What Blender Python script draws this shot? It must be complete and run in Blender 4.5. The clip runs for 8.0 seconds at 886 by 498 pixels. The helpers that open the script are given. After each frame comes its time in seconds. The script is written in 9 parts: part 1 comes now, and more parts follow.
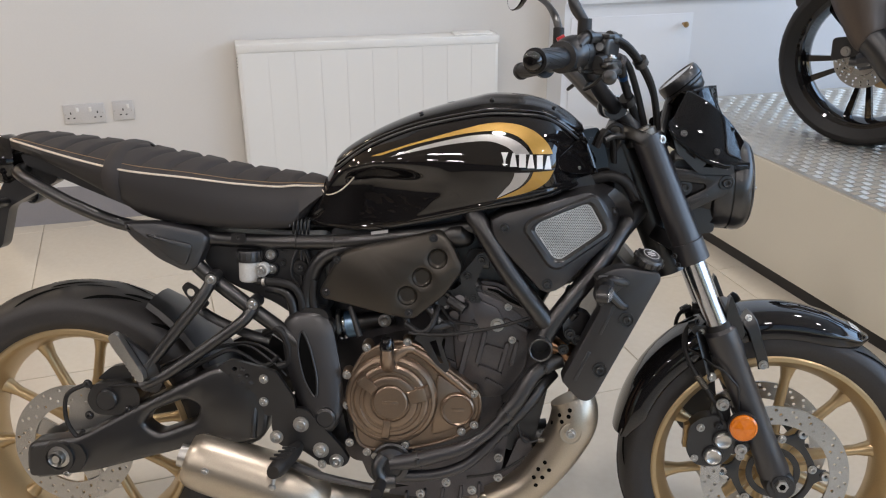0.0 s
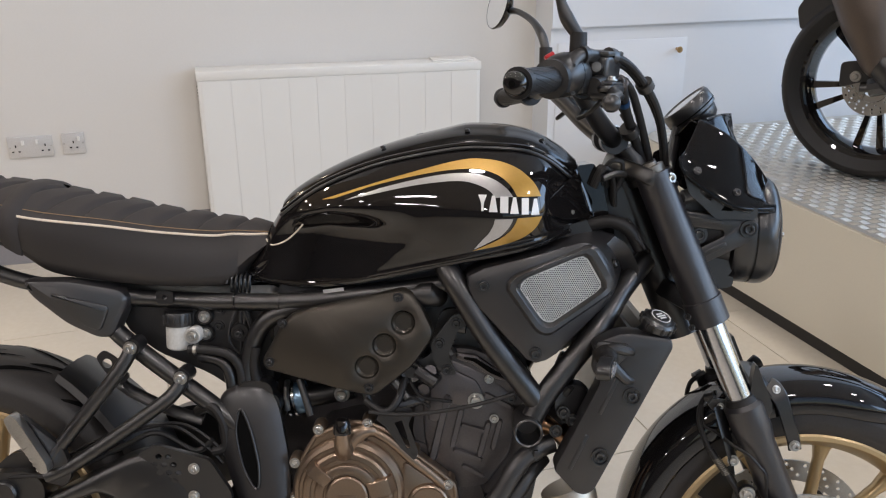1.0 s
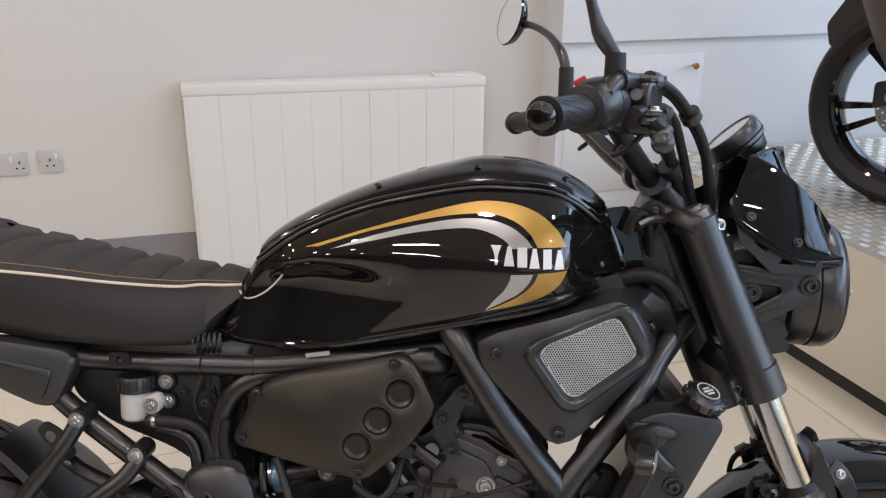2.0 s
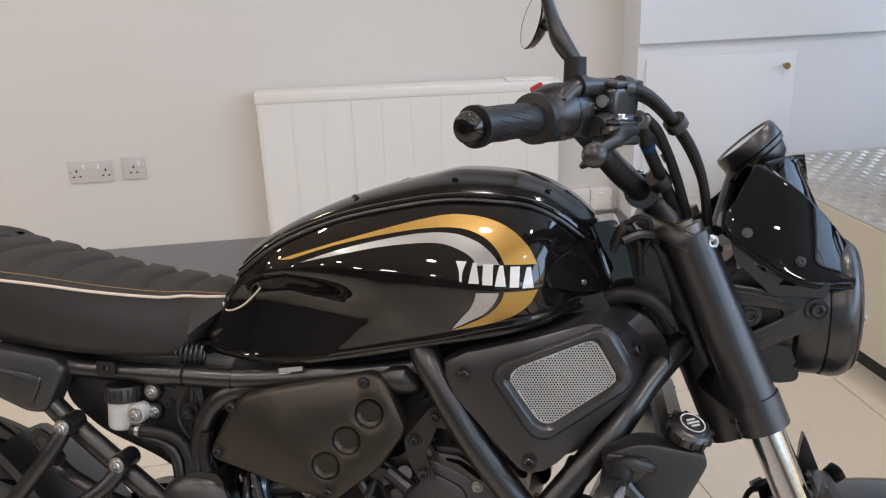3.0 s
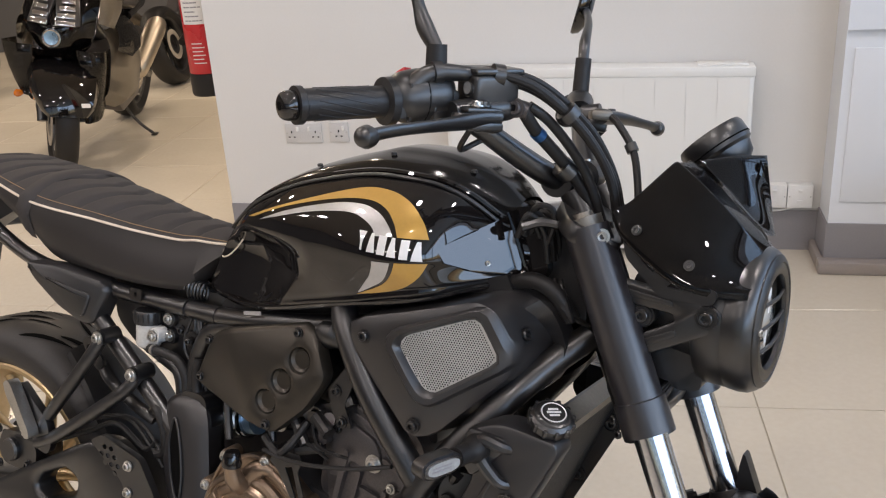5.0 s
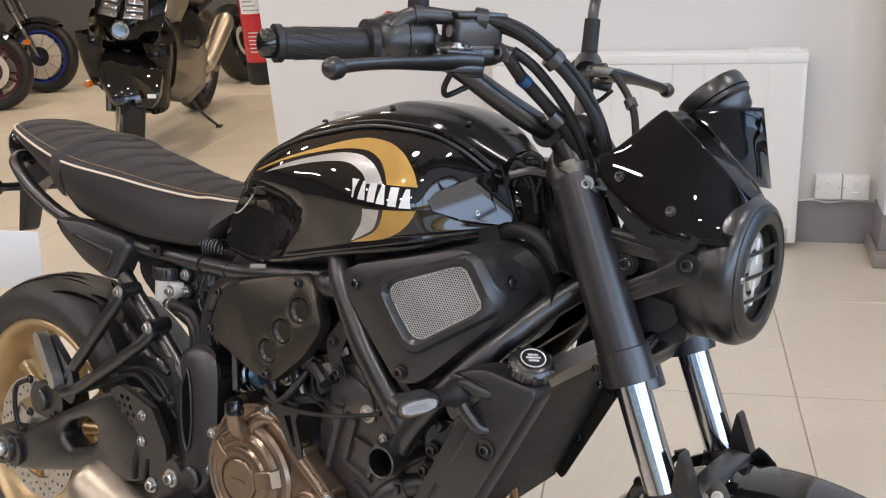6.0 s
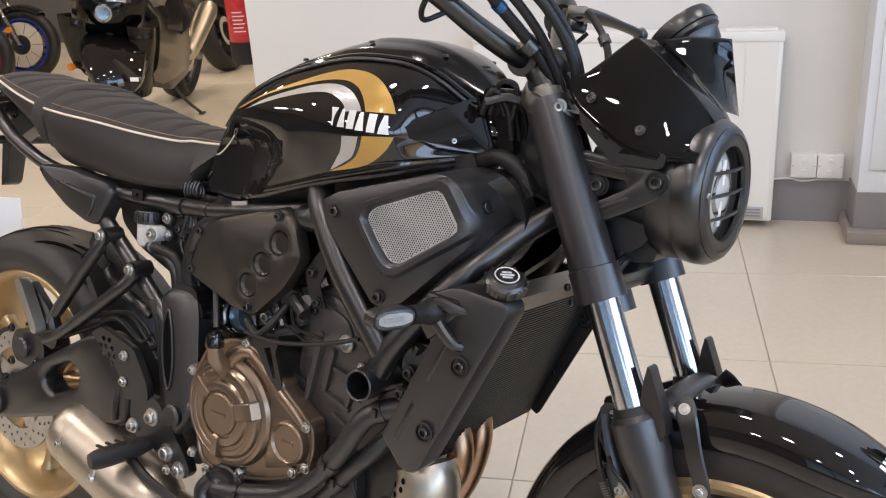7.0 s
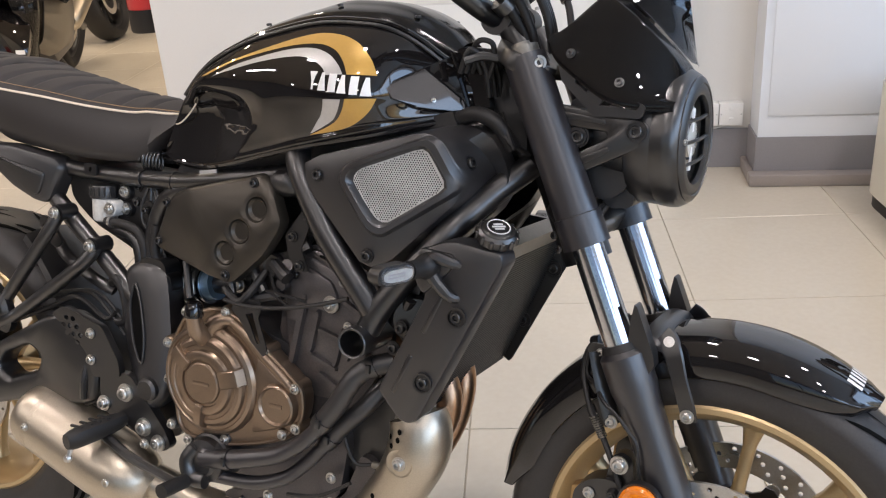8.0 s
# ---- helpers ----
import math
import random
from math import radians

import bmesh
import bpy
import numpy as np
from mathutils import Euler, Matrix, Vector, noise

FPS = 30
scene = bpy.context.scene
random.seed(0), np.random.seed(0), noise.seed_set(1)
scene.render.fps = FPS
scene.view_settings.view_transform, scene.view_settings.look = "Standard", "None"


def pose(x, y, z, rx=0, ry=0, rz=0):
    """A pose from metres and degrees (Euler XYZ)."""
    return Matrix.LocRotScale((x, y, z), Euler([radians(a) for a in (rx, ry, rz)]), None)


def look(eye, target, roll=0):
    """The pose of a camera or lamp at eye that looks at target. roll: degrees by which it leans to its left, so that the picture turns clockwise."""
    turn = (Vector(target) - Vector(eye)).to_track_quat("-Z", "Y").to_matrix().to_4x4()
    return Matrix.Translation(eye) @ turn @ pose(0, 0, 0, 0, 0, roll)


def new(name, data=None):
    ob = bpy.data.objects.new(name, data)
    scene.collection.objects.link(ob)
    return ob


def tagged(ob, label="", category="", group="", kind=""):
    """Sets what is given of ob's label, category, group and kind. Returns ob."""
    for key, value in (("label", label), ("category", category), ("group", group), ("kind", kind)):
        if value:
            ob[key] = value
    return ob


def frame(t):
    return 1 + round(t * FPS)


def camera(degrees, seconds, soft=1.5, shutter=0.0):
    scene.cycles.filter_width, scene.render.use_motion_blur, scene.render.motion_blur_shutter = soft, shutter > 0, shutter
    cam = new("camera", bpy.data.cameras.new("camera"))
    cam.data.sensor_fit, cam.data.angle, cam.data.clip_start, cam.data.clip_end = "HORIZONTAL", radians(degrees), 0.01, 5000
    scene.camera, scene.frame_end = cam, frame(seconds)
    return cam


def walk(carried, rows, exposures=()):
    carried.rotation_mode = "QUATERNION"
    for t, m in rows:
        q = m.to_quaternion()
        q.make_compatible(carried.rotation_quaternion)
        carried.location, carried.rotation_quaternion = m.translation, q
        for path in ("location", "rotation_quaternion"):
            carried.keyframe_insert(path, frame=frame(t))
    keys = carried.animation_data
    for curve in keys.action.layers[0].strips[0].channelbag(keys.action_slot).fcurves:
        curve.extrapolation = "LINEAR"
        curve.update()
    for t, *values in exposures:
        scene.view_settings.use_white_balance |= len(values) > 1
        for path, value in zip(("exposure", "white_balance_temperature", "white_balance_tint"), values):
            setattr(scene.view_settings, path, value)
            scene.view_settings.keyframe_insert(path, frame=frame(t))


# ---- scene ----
cam = camera(52.6, 8.0, 1.2)
PATH = [
    (0, (0.1181, -0.0664, 1.4290), (0.5605, 1.7044, 0.6133), -0.19),
    (0.5, (0.1702, 0.0649, 1.3887), (0.6284, 1.8475, 0.6068), -0.28),
    (1, (0.2155, 0.1941, 1.3596), (0.6933, 1.9825, 0.6032), -0.17),
    (1.5, (0.2462, 0.3202, 1.3458), (0.7362, 2.1096, 0.5982), 0.23),
    (1.7, (0.2540, 0.3653, 1.3359), (0.7442, 2.1586, 0.5983), 0.33),
    (2.8, (0.3899, 0.4473, 1.3314), (0.7141, 2.2776, 0.5929), -1.66),
    (3, (0.4588, 0.4253, 1.3267), (0.6763, 2.2775, 0.6037), -2.14),
    (3.5, (0.5859, 0.3953, 1.3286), (0.6235, 2.2624, 0.6148), -2.81),
    (4, (0.7010, 0.3773, 1.3329), (0.5785, 2.2404, 0.6157), -2.97),
    (5.3, (0.9906, 0.3814, 1.3133), (0.4676, 2.1637, 0.5747), -4.33),
    (5.5, (1.0153, 0.3845, 1.2978), (0.4523, 2.1568, 0.5629), -4.61),
    (6, (1.0423, 0.3698, 1.2550), (0.4408, 2.1380, 0.5391), -4.49),
    (6.5, (1.0564, 0.3411, 1.2125), (0.4601, 2.1152, 0.5095), -4.09),
    (7, (1.0625, 0.3124, 1.1731), (0.4960, 2.0935, 0.4605), -3.80),
    (7.5, (1.0483, 0.2884, 1.1653), (0.5380, 2.0719, 0.4154), -4.33),
    (8, (0.9498, 0.2473, 1.1862), (0.6223, 2.0491, 0.3833), -4.22),
]
walk(cam, [(t, look(eye, target, roll)) for t, eye, target, roll in PATH],
     [(0.0, -0.16, 6320, 10), (3.0, -0.16, 6480, 12), (4.0, -0.14, 6480, 12), (6.5, 0.08, 6410, 12), (8.0, 0.17, 6400, 12)])
from mathutils.bvhtree import BVHTree

# ---- light ----
world = bpy.data.worlds.new("world")
scene.world = world
world.use_nodes = True
wt = world.node_tree
sky = wt.nodes.new("ShaderNodeTexSky")
sky.sky_type, sky.sun_disc = "NISHITA", False
sky.sun_elevation, sky.sun_rotation = radians(35), radians(120)
wt.links.new(sky.outputs[0], wt.nodes["Background"].inputs[0])
wt.nodes["Background"].inputs[1].default_value = 0.12


def area_lamp(name, m, sx, sy, watts, colour, shape="RECTANGLE"):
    d = bpy.data.lights.new(name, "AREA")
    d.shape, d.size, d.size_y, d.energy, d.color = shape, sx, sy, watts, colour
    ob = new(name, d)
    ob.matrix_world = m
    return ob



# room plan (metres)
WALL_Y, WALL_L, BLOCK_X, BLOCK_Y = 3.70, -0.792, 1.545, 3.525
CEIL, ROOM = 3.45, (-9.0, 5.2, -4.6, 9.0)
GLASS_X = ROOM[1]

# daylight through the glazed front (+x side) and the windows behind the walk (-y side)
BAY = (ROOM[3] - ROOM[2]) / 6
for k in range(4):
    y = ROOM[2] + BAY * (k + 0.5)
    area_lamp("daylight", look((GLASS_X - 0.03, y, 2.15), (0, y, 2.15)), BAY - 0.14, 1.6, 47, (0.46, 0.68, 1.0))
area_lamp("daylight", look((4.1, ROOM[2] + 0.03, 2.3), (4.1, 5, 2.3)), 1.7, 1.7, 40, (0.50, 0.70, 1.0))
DOWNLIGHTS = [(x, y) for y in (-2.7, -0.3, 1.7, 5.2, 7.4) for x in (-6.2, -4.0, -1.8, 0.4, 2.6)]
for x, y in DOWNLIGHTS:
    aisle = y > 4        # warmer, stronger lamps over the aisle behind the partition
    area_lamp("downlight_lamp", pose(x, y, CEIL - 0.025), 0.22, 0.22, 29 if aisle else 20.0, (1.0, 0.83, 0.64) if aisle else (1.0, 0.92, 0.885), "DISK")

# ---- materials ----


def surf(name, col, rough=0.5, metal=0.0, var=0.12, scale=6.0, fine=0.25, fscale=220.0, bump=0.15, depth=0.0006, coat=0.0, rvar=0.12, col2=None, spec=0.5, stretch=None, coat_ior=1.5):
    """A painted, moulded or metal surface: two scales of tone, uneven gloss and fine relief."""
    m = bpy.data.materials.new(name)
    m.use_nodes = True
    nt = m.node_tree
    b = nt.nodes["Principled BSDF"]
    tc = nt.nodes.new("ShaderNodeTexCoord")
    src = tc.outputs["Object"]
    if stretch:
        mp = nt.nodes.new("ShaderNodeMapping")
        mp.inputs["Scale"].default_value = stretch
        nt.links.new(src, mp.inputs[0])
        src = mp.outputs[0]

    def noise_tex(s, d):
        n = nt.nodes.new("ShaderNodeTexNoise")
        n.inputs["Scale"].default_value, n.inputs["Detail"].default_value = s, d
        nt.links.new(src, n.inputs["Vector"])
        return n.outputs[0]
    big, small = noise_tex(scale, 4), noise_tex(fscale, 3)
    ramp = nt.nodes.new("ShaderNodeMix")
    ramp.data_type = "RGBA"
    c2 = col2 or tuple(min(1.0, c * (1 + var) + var * 0.01) for c in col)
    c1 = tuple(c * (1 - var) for c in col) if not col2 else col
    ramp.inputs[6].default_value, ramp.inputs[7].default_value = (*c1, 1), (*c2, 1)
    nt.links.new(big, ramp.inputs[0])
    mul = nt.nodes.new("ShaderNodeMix")
    mul.data_type, mul.blend_type = "RGBA", "OVERLAY"
    mul.inputs[0].default_value = fine
    nt.links.new(ramp.outputs[2], mul.inputs[6])
    nt.links.new(small, mul.inputs[7])
    nt.links.new(mul.outputs[2], b.inputs["Base Color"])
    mr = nt.nodes.new("ShaderNodeMapRange")
    mr.inputs[3].default_value, mr.inputs[4].default_value = max(0.02, rough - rvar), min(1, rough + rvar)
    nt.links.new(big, mr.inputs[0])
    nt.links.new(mr.outputs[0], b.inputs["Roughness"])
    b.inputs["Metallic"].default_value = metal
    b.inputs["Specular IOR Level"].default_value = spec
    if coat:
        b.inputs["Coat Weight"].default_value, b.inputs["Coat Roughness"].default_value, b.inputs["Coat IOR"].default_value = coat, 0.03, coat_ior
    if bump:
        bp = nt.nodes.new("ShaderNodeBump")
        bp.inputs["Strength"].default_value, bp.inputs["Distance"].default_value = bump, depth
        nt.links.new(small, bp.inputs["Height"])
        nt.links.new(bp.outputs[0], b.inputs["Normal"])
    return m


def glass(name, col=(1, 1, 1), rough=0.02):
    m = bpy.data.materials.new(name)
    m.use_nodes = True
    b = m.node_tree.nodes["Principled BSDF"]
    b.inputs["Base Color"].default_value, b.inputs["Roughness"].default_value = (*col, 1), rough
    b.inputs["Transmission Weight"].default_value, b.inputs["IOR"].default_value = 1.0, 1.3
    return m


M_WALL = surf("wall_paint", (0.735, 0.715, 0.678), 0.6, var=0.03, scale=1.5, fine=0.05, bump=0.2, fscale=120)
M_WHITE = surf("white_board", (0.76, 0.785, 0.815), 0.45, var=0.02, scale=1.2, fine=0.03, bump=0.05)
M_HEATER = surf("white_enamel", (0.83, 0.82, 0.78), 0.35, var=0.02, scale=3, fine=0.03, bump=0.05)
M_GREY = surf("grey_dado", (0.27, 0.26, 0.27), 0.5, var=0.05, scale=3, fine=0.08, bump=0.1)
M_SKIRT = surf("taupe_skirting", (0.30, 0.265, 0.245), 0.45, var=0.06, scale=4, fine=0.08, bump=0.1)
M_TILE = surf("cream_porcelain", (0.625, 0.567, 0.468), 0.2, var=0.05, scale=2.2, fine=0.08, bump=0.04, fscale=60, rvar=0.06)
M_GROUT = surf("grout", (0.47, 0.425, 0.345), 0.8, var=0.1, scale=8)
M_CREAM = surf("cream_laminate", (0.70, 0.66, 0.56), 0.35, var=0.03, scale=2, fine=0.05, bump=0.03)
M_PLINTH = surf("black_plinth", (0.016, 0.014, 0.014), 0.45, var=0.2)
M_CHECK = surf("aluminium_checker_plate", (0.60, 0.57, 0.51), 0.42, metal=0.75, var=0.12, scale=5, fine=0.2, rvar=0.1)
M_DARKWALL = surf("charcoal_paint", (0.10, 0.10, 0.105), 0.7, var=0.05, scale=2)
M_CEIL = surf("warm_ceiling_paint", (0.52, 0.47, 0.42), 0.85, var=0.02, bump=0.05)
M_SOCKET = surf("brushed_socket_plate", (0.66, 0.65, 0.64), 0.4, metal=0.25, var=0.04, scale=10)
M_SOCKETW = surf("white_socket_plate", (0.82, 0.81, 0.78), 0.35, var=0.03, scale=10)
# flat near-black for the shade inside holes, slots, grooves and seams
M_HOLE_SHADE = surf("dark_hole", (0.003, 0.003, 0.003), 0.8, spec=0.05)
M_BRASS = surf("aged_brass", (0.45, 0.30, 0.14), 0.35, metal=0.9)
M_RED = surf("red_enamel", (0.55, 0.02, 0.025), 0.3, var=0.06, scale=4, fine=0.05, coat=0.3)
M_LABEL = surf("paper_label", (0.78, 0.77, 0.74), 0.55, var=0.03)
M_FRAMEG = surf("dark_window_frame", (0.05, 0.05, 0.055), 0.4)

M_GLOSS = surf("gloss_black_paint", (0.0065, 0.0055, 0.0055), 0.05, var=0.2, scale=3, fine=0.05, bump=0.0, coat=1.0, rvar=0.02, spec=0.0, coat_ior=1.62)
M_COVER = surf("semi_gloss_black_cover", (0.004, 0.0036, 0.0036), 0.13, var=0.2, scale=6, fine=0.1, bump=0.05, fscale=500, depth=0.0002, rvar=0.06, spec=0.4)
M_GOLD = surf("gold_decal", (0.50, 0.29, 0.06), 0.42, metal=0.35, var=0.06, scale=12, fine=0.08, bump=0.0, coat=0.6, rvar=0.04)
M_SILVER = surf("silver_decal", (0.46, 0.445, 0.43), 0.34, metal=0.35, var=0.06, scale=12, fine=0.08, bump=0.0, coat=0.6, rvar=0.04)
M_LOGO = surf("white_logo", (0.80, 0.79, 0.77), 0.3, var=0.05, fine=0.05, coat=0.6)
M_SATIN = surf("satin_black_metal", (0.0056, 0.0051, 0.0056), 0.33, var=0.15, scale=14, fine=0.15, bump=0.08, fscale=600, depth=0.0002, spec=1.0, rvar=0.07)
M_MATT = surf("matt_black_cover", (0.060, 0.053, 0.044), 0.36, metal=0.7, var=0.1, scale=8, fine=0.1, bump=0.06, fscale=700, depth=0.0002, rvar=0.06)
M_PLASTIC = surf("black_grained_plastic", (0.0060, 0.0055, 0.0060), 0.38, var=0.15, scale=20, fine=0.15, bump=0.14, fscale=900, depth=0.0002, spec=0.95, rvar=0.07)
# lighter copies of satin and plastic black; stronger light is put into the base
M_SATIN_LIT = surf("dark_satin_fork_paint", (0.0165, 0.0148, 0.0168), 0.34, var=0.12, scale=10, fine=0.12, bump=0.06, fscale=700, depth=0.0002, spec=0.9, rvar=0.05)
M_PLASTIC_LIT = surf("moulded_black_shell", (0.0135, 0.0122, 0.0128), 0.38, var=0.12, scale=12, fine=0.15, bump=0.16, fscale=900, depth=0.0002, spec=0.9, rvar=0.06)
M_RUBBER = surf("black_rubber", (0.0090, 0.0084, 0.0086), 0.50, var=0.2, scale=9, fine=0.3, bump=0.15, fscale=350, depth=0.0004, col2=(0.0150, 0.0134, 0.0128), rvar=0.1, spec=0.42)
M_TYRE = surf("tyre_rubber", (0.0200, 0.0182, 0.0178), 0.50, var=0.2, scale=9, fine=0.3, bump=0.15, fscale=350, depth=0.0004, col2=(0.032, 0.0285, 0.0265), rvar=0.1)
M_LEATHER = surf("black_seat_vinyl", (0.0235, 0.0200, 0.0188), 0.50, var=0.12, scale=12, fine=0.2, bump=0.25, fscale=650, depth=0.0003)
M_FABRIC = surf("dark_seat_fabric", (0.030, 0.0255, 0.0240), 0.75, var=0.18, scale=14, fine=0.3, bump=0.4, fscale=800, depth=0.0005)
M_STITCH = surf("tan_thread", (0.30, 0.19, 0.09), 0.7, var=0.1, scale=60)
M_PIPING = surf("cream_piping", (0.72, 0.62, 0.50), 0.5, var=0.08, scale=40)
M_GOLDRIM = surf("gold_anodised_rim", (0.56, 0.42, 0.235), 0.36, metal=0.75, var=0.1, scale=6, fine=0.12, bump=0.1, fscale=500, depth=0.0002)
M_STEEL = surf("brushed_steel", (0.56, 0.55, 0.53), 0.3, metal=1.0, var=0.1, scale=9, fine=0.2, fscale=400, bump=0.1, depth=0.0002)
M_ALLOY = surf("dull_bare_alloy", (0.20, 0.185, 0.16), 0.42, metal=0.85, var=0.12, scale=14, fine=0.2)
M_CHROME = surf("chrome", (0.50, 0.51, 0.54), 0.13, metal=1.0, var=0.05, scale=10, bump=0.0, rvar=0.03)
M_MUFFLER = surf("satin_steel_silencer", (0.50, 0.44, 0.355), 0.36, metal=0.95, var=0.08, scale=5, fine=0.15, fscale=500, bump=0.08, depth=0.0002, rvar=0.06)
M_HEADER = surf("heat_tinted_steel", (0.42, 0.20, 0.085), 0.30, metal=1.0, var=0.2, scale=9, fine=0.2, bump=0.1, col2=(0.40, 0.29, 0.21))
M_ENGINE = surf("dark_grey_cast_alloy", (0.118, 0.109, 0.110), 0.38, metal=0.7, var=0.2, scale=18, fine=0.3, bump=0.3, fscale=450, depth=0.0005, rvar=0.1)
M_BRONZE = surf("bronze_painted_case", (0.270, 0.202, 0.148), 0.31, metal=0.9, var=0.14, scale=10, fine=0.15, bump=0.12, fscale=600, depth=0.0003, rvar=0.06)
M_MESH = surf("aluminium_mesh", (0.66, 0.65, 0.62), 0.5, metal=0.6, var=0.06, scale=20, fine=0.2)
M_AMBER = surf("amber_reflector", (0.72, 0.185, 0.005), 0.18, var=0.1, scale=30, fine=0.2, coat=0.8)
M_RESERVOIR = surf("translucent_reservoir", (0.60, 0.59, 0.56), 0.35, var=0.06, scale=20, spec=0.4)
M_BLUE = surf("blue_anodised", (0.05, 0.14, 0.34), 0.3, metal=0.8, var=0.1)
M_CLEAR = glass("clear_lens")
M_MIRROR = surf("mirror_glass", (0.85, 0.86, 0.87), 0.03, metal=1.0, var=0.01, fine=0.0, bump=0, rvar=0.01)
M_DIAL = surf("dial_glass", (0.34, 0.34, 0.33), 0.12, var=0.06, coat=1.0, fine=0.05)
# opaque and pale: the bright wall's reflection in the glass is put into colour
M_HEADLENS = surf("pale_headlight_glass", (0.62, 0.61, 0.56), 0.10, var=0.06, scale=20, fine=0.05, coat=1.0)
M_ORANGE = surf("orange_paint", (0.62, 0.22, 0.03), 0.3, coat=0.5)
M_BLUERIM = surf("blue_painted_rim", (0.03, 0.05, 0.28), 0.35, var=0.1)
M_REDLENS = surf("dark_red_lens", (0.035, 0.006, 0.006), 0.10, var=0.1, coat=0.8)
M_REDRIM = surf("dark_red_rim", (0.060, 0.014, 0.012), 0.35)
M_BRONZECAN = surf("bronze_grey_paint", (0.105, 0.082, 0.066), 0.42, metal=0.5, var=0.08, scale=6, fine=0.1)
M_DISC = surf("pale_brake_disc", (0.58, 0.52, 0.44), 0.5, metal=0.5, var=0.1, scale=8)
M_PALEBLUE = surf("pale_blue_anodised", (0.30, 0.46, 0.62), 0.3, metal=0.7, var=0.1)
M_GRIP = surf("grip_rubber", (0.0125, 0.0120, 0.0125), 0.42, var=0.15, scale=30, fine=0.4, bump=0.5, fscale=260, depth=0.0006, stretch=(1, 0.25, 1))
M_LENS = surf("clear_ribbed_lens", (0.38, 0.38, 0.37), 0.12, var=0.1, scale=60, fine=0.3, fscale=300, coat=1.0, bump=0.3)
M_REDPL = surf("red_switch", (0.5, 0.01, 0.015), 0.4)

# ---- mesh helpers ----


def spline(pts, n=8, closed=False):
    """Points along a smooth curve through pts."""
    p = [Vector(q) for q in pts]
    if len(p) < 3:
        return p
    out, m = [], len(p)
    for i in range(m if closed else m - 1):
        if closed:
            a, b, c, d = p[i - 1], p[i], p[(i + 1) % m], p[(i + 2) % m]
        else:
            a, b, c, d = p[max(i - 1, 0)], p[i], p[i + 1], p[min(i + 2, m - 1)]
        for k in range(n):
            t = k / n
            out.append(0.5 * (2 * b + (c - a) * t + (2 * a - 5 * b + 4 * c - d) * t * t + (3 * b - a - 3 * c + d) * t ** 3))
    if not closed:
        out.append(p[-1])
    return out


def shade(bm, angle=35):
    lim = radians(angle)
    for f in bm.faces:
        f.smooth = True
    for e in bm.edges:
        if len(e.link_faces) == 2 and e.calc_face_angle(0) > lim:
            e.smooth = False


def part(name, bm, material, parent=None, label="", angle=35):
    bmesh.ops.recalc_face_normals(bm, faces=bm.faces)
    shade(bm, angle)
    me = bpy.data.meshes.new(name)
    bm.to_mesh(me)
    bm.free()
    me.materials.append(material)
    ob = new(name, me)
    if parent:
        ob.parent = parent
    if label:
        ob["label"] = label
    return ob


def share(name, ob, parent, m):
    """Another object on the same mesh."""
    o = new(name, ob.data)
    o.parent, o.matrix_basis = parent, m
    return o


def add_box(bm, sx, sy, sz, m=Matrix(), bev=0.0, seg=2):
    r = bmesh.ops.create_cube(bm, size=1, matrix=m @ Matrix.Diagonal((sx, sy, sz, 1)))
    if bev:
        es = list({e for v in r["verts"] for e in v.link_edges})
        bmesh.ops.bevel(bm, geom=es, offset=bev, segments=seg, affect="EDGES", profile=0.5)


def box(sx, sy, sz, m=Matrix(), bev=0.0, seg=2):
    bm = bmesh.new()
    add_box(bm, sx, sy, sz, m, bev, seg)
    return bm


def span(a, b, bev=0.0):
    """A box from corner a to corner b."""
    a, b = Vector(a), Vector(b)
    d = b - a
    return box(abs(d.x), abs(d.y), abs(d.z), Matrix.Translation((a + b) / 2), bev)


def add_tube(bm, pts, r, n=10, caps=True, flat=1.0):
    """A round bar along pts; r is one radius or one for each point."""
    p = [Vector(q) for q in pts]
    rings, side = [], None
    for i, q in enumerate(p):
        d = (p[min(i + 1, len(p) - 1)] - p[max(i - 1, 0)]).normalized()
        if side is None:
            side = d.orthogonal().normalized()
        side = (side - d * side.dot(d)).normalized()
        up = d.cross(side)
        rr = r[i] if isinstance(r, (list, tuple)) else r
        rings.append([bm.verts.new(q + side * math.cos(2 * math.pi * k / n) * rr + up * math.sin(2 * math.pi * k / n) * rr * flat) for k in range(n)])
    for a, b in zip(rings, rings[1:]):
        for k in range(n):
            bm.faces.new((a[k], a[(k + 1) % n], b[(k + 1) % n], b[k]))
    if caps:
        bm.faces.new(rings[0]), bm.faces.new(rings[-1])


def tube(pts, r, n=10, smooth=6, caps=True, flat=1.0):
    bm = bmesh.new()
    if isinstance(r, (list, tuple)) and smooth:
        q = spline(pts, smooth)
        k = [rr.x for rr in spline([(rr, 0, 0) for rr in r], smooth)]
        add_tube(bm, q, k, n, caps, flat)
    else:
        add_tube(bm, spline(pts, smooth) if smooth else pts, r, n, caps, flat)
    return bm


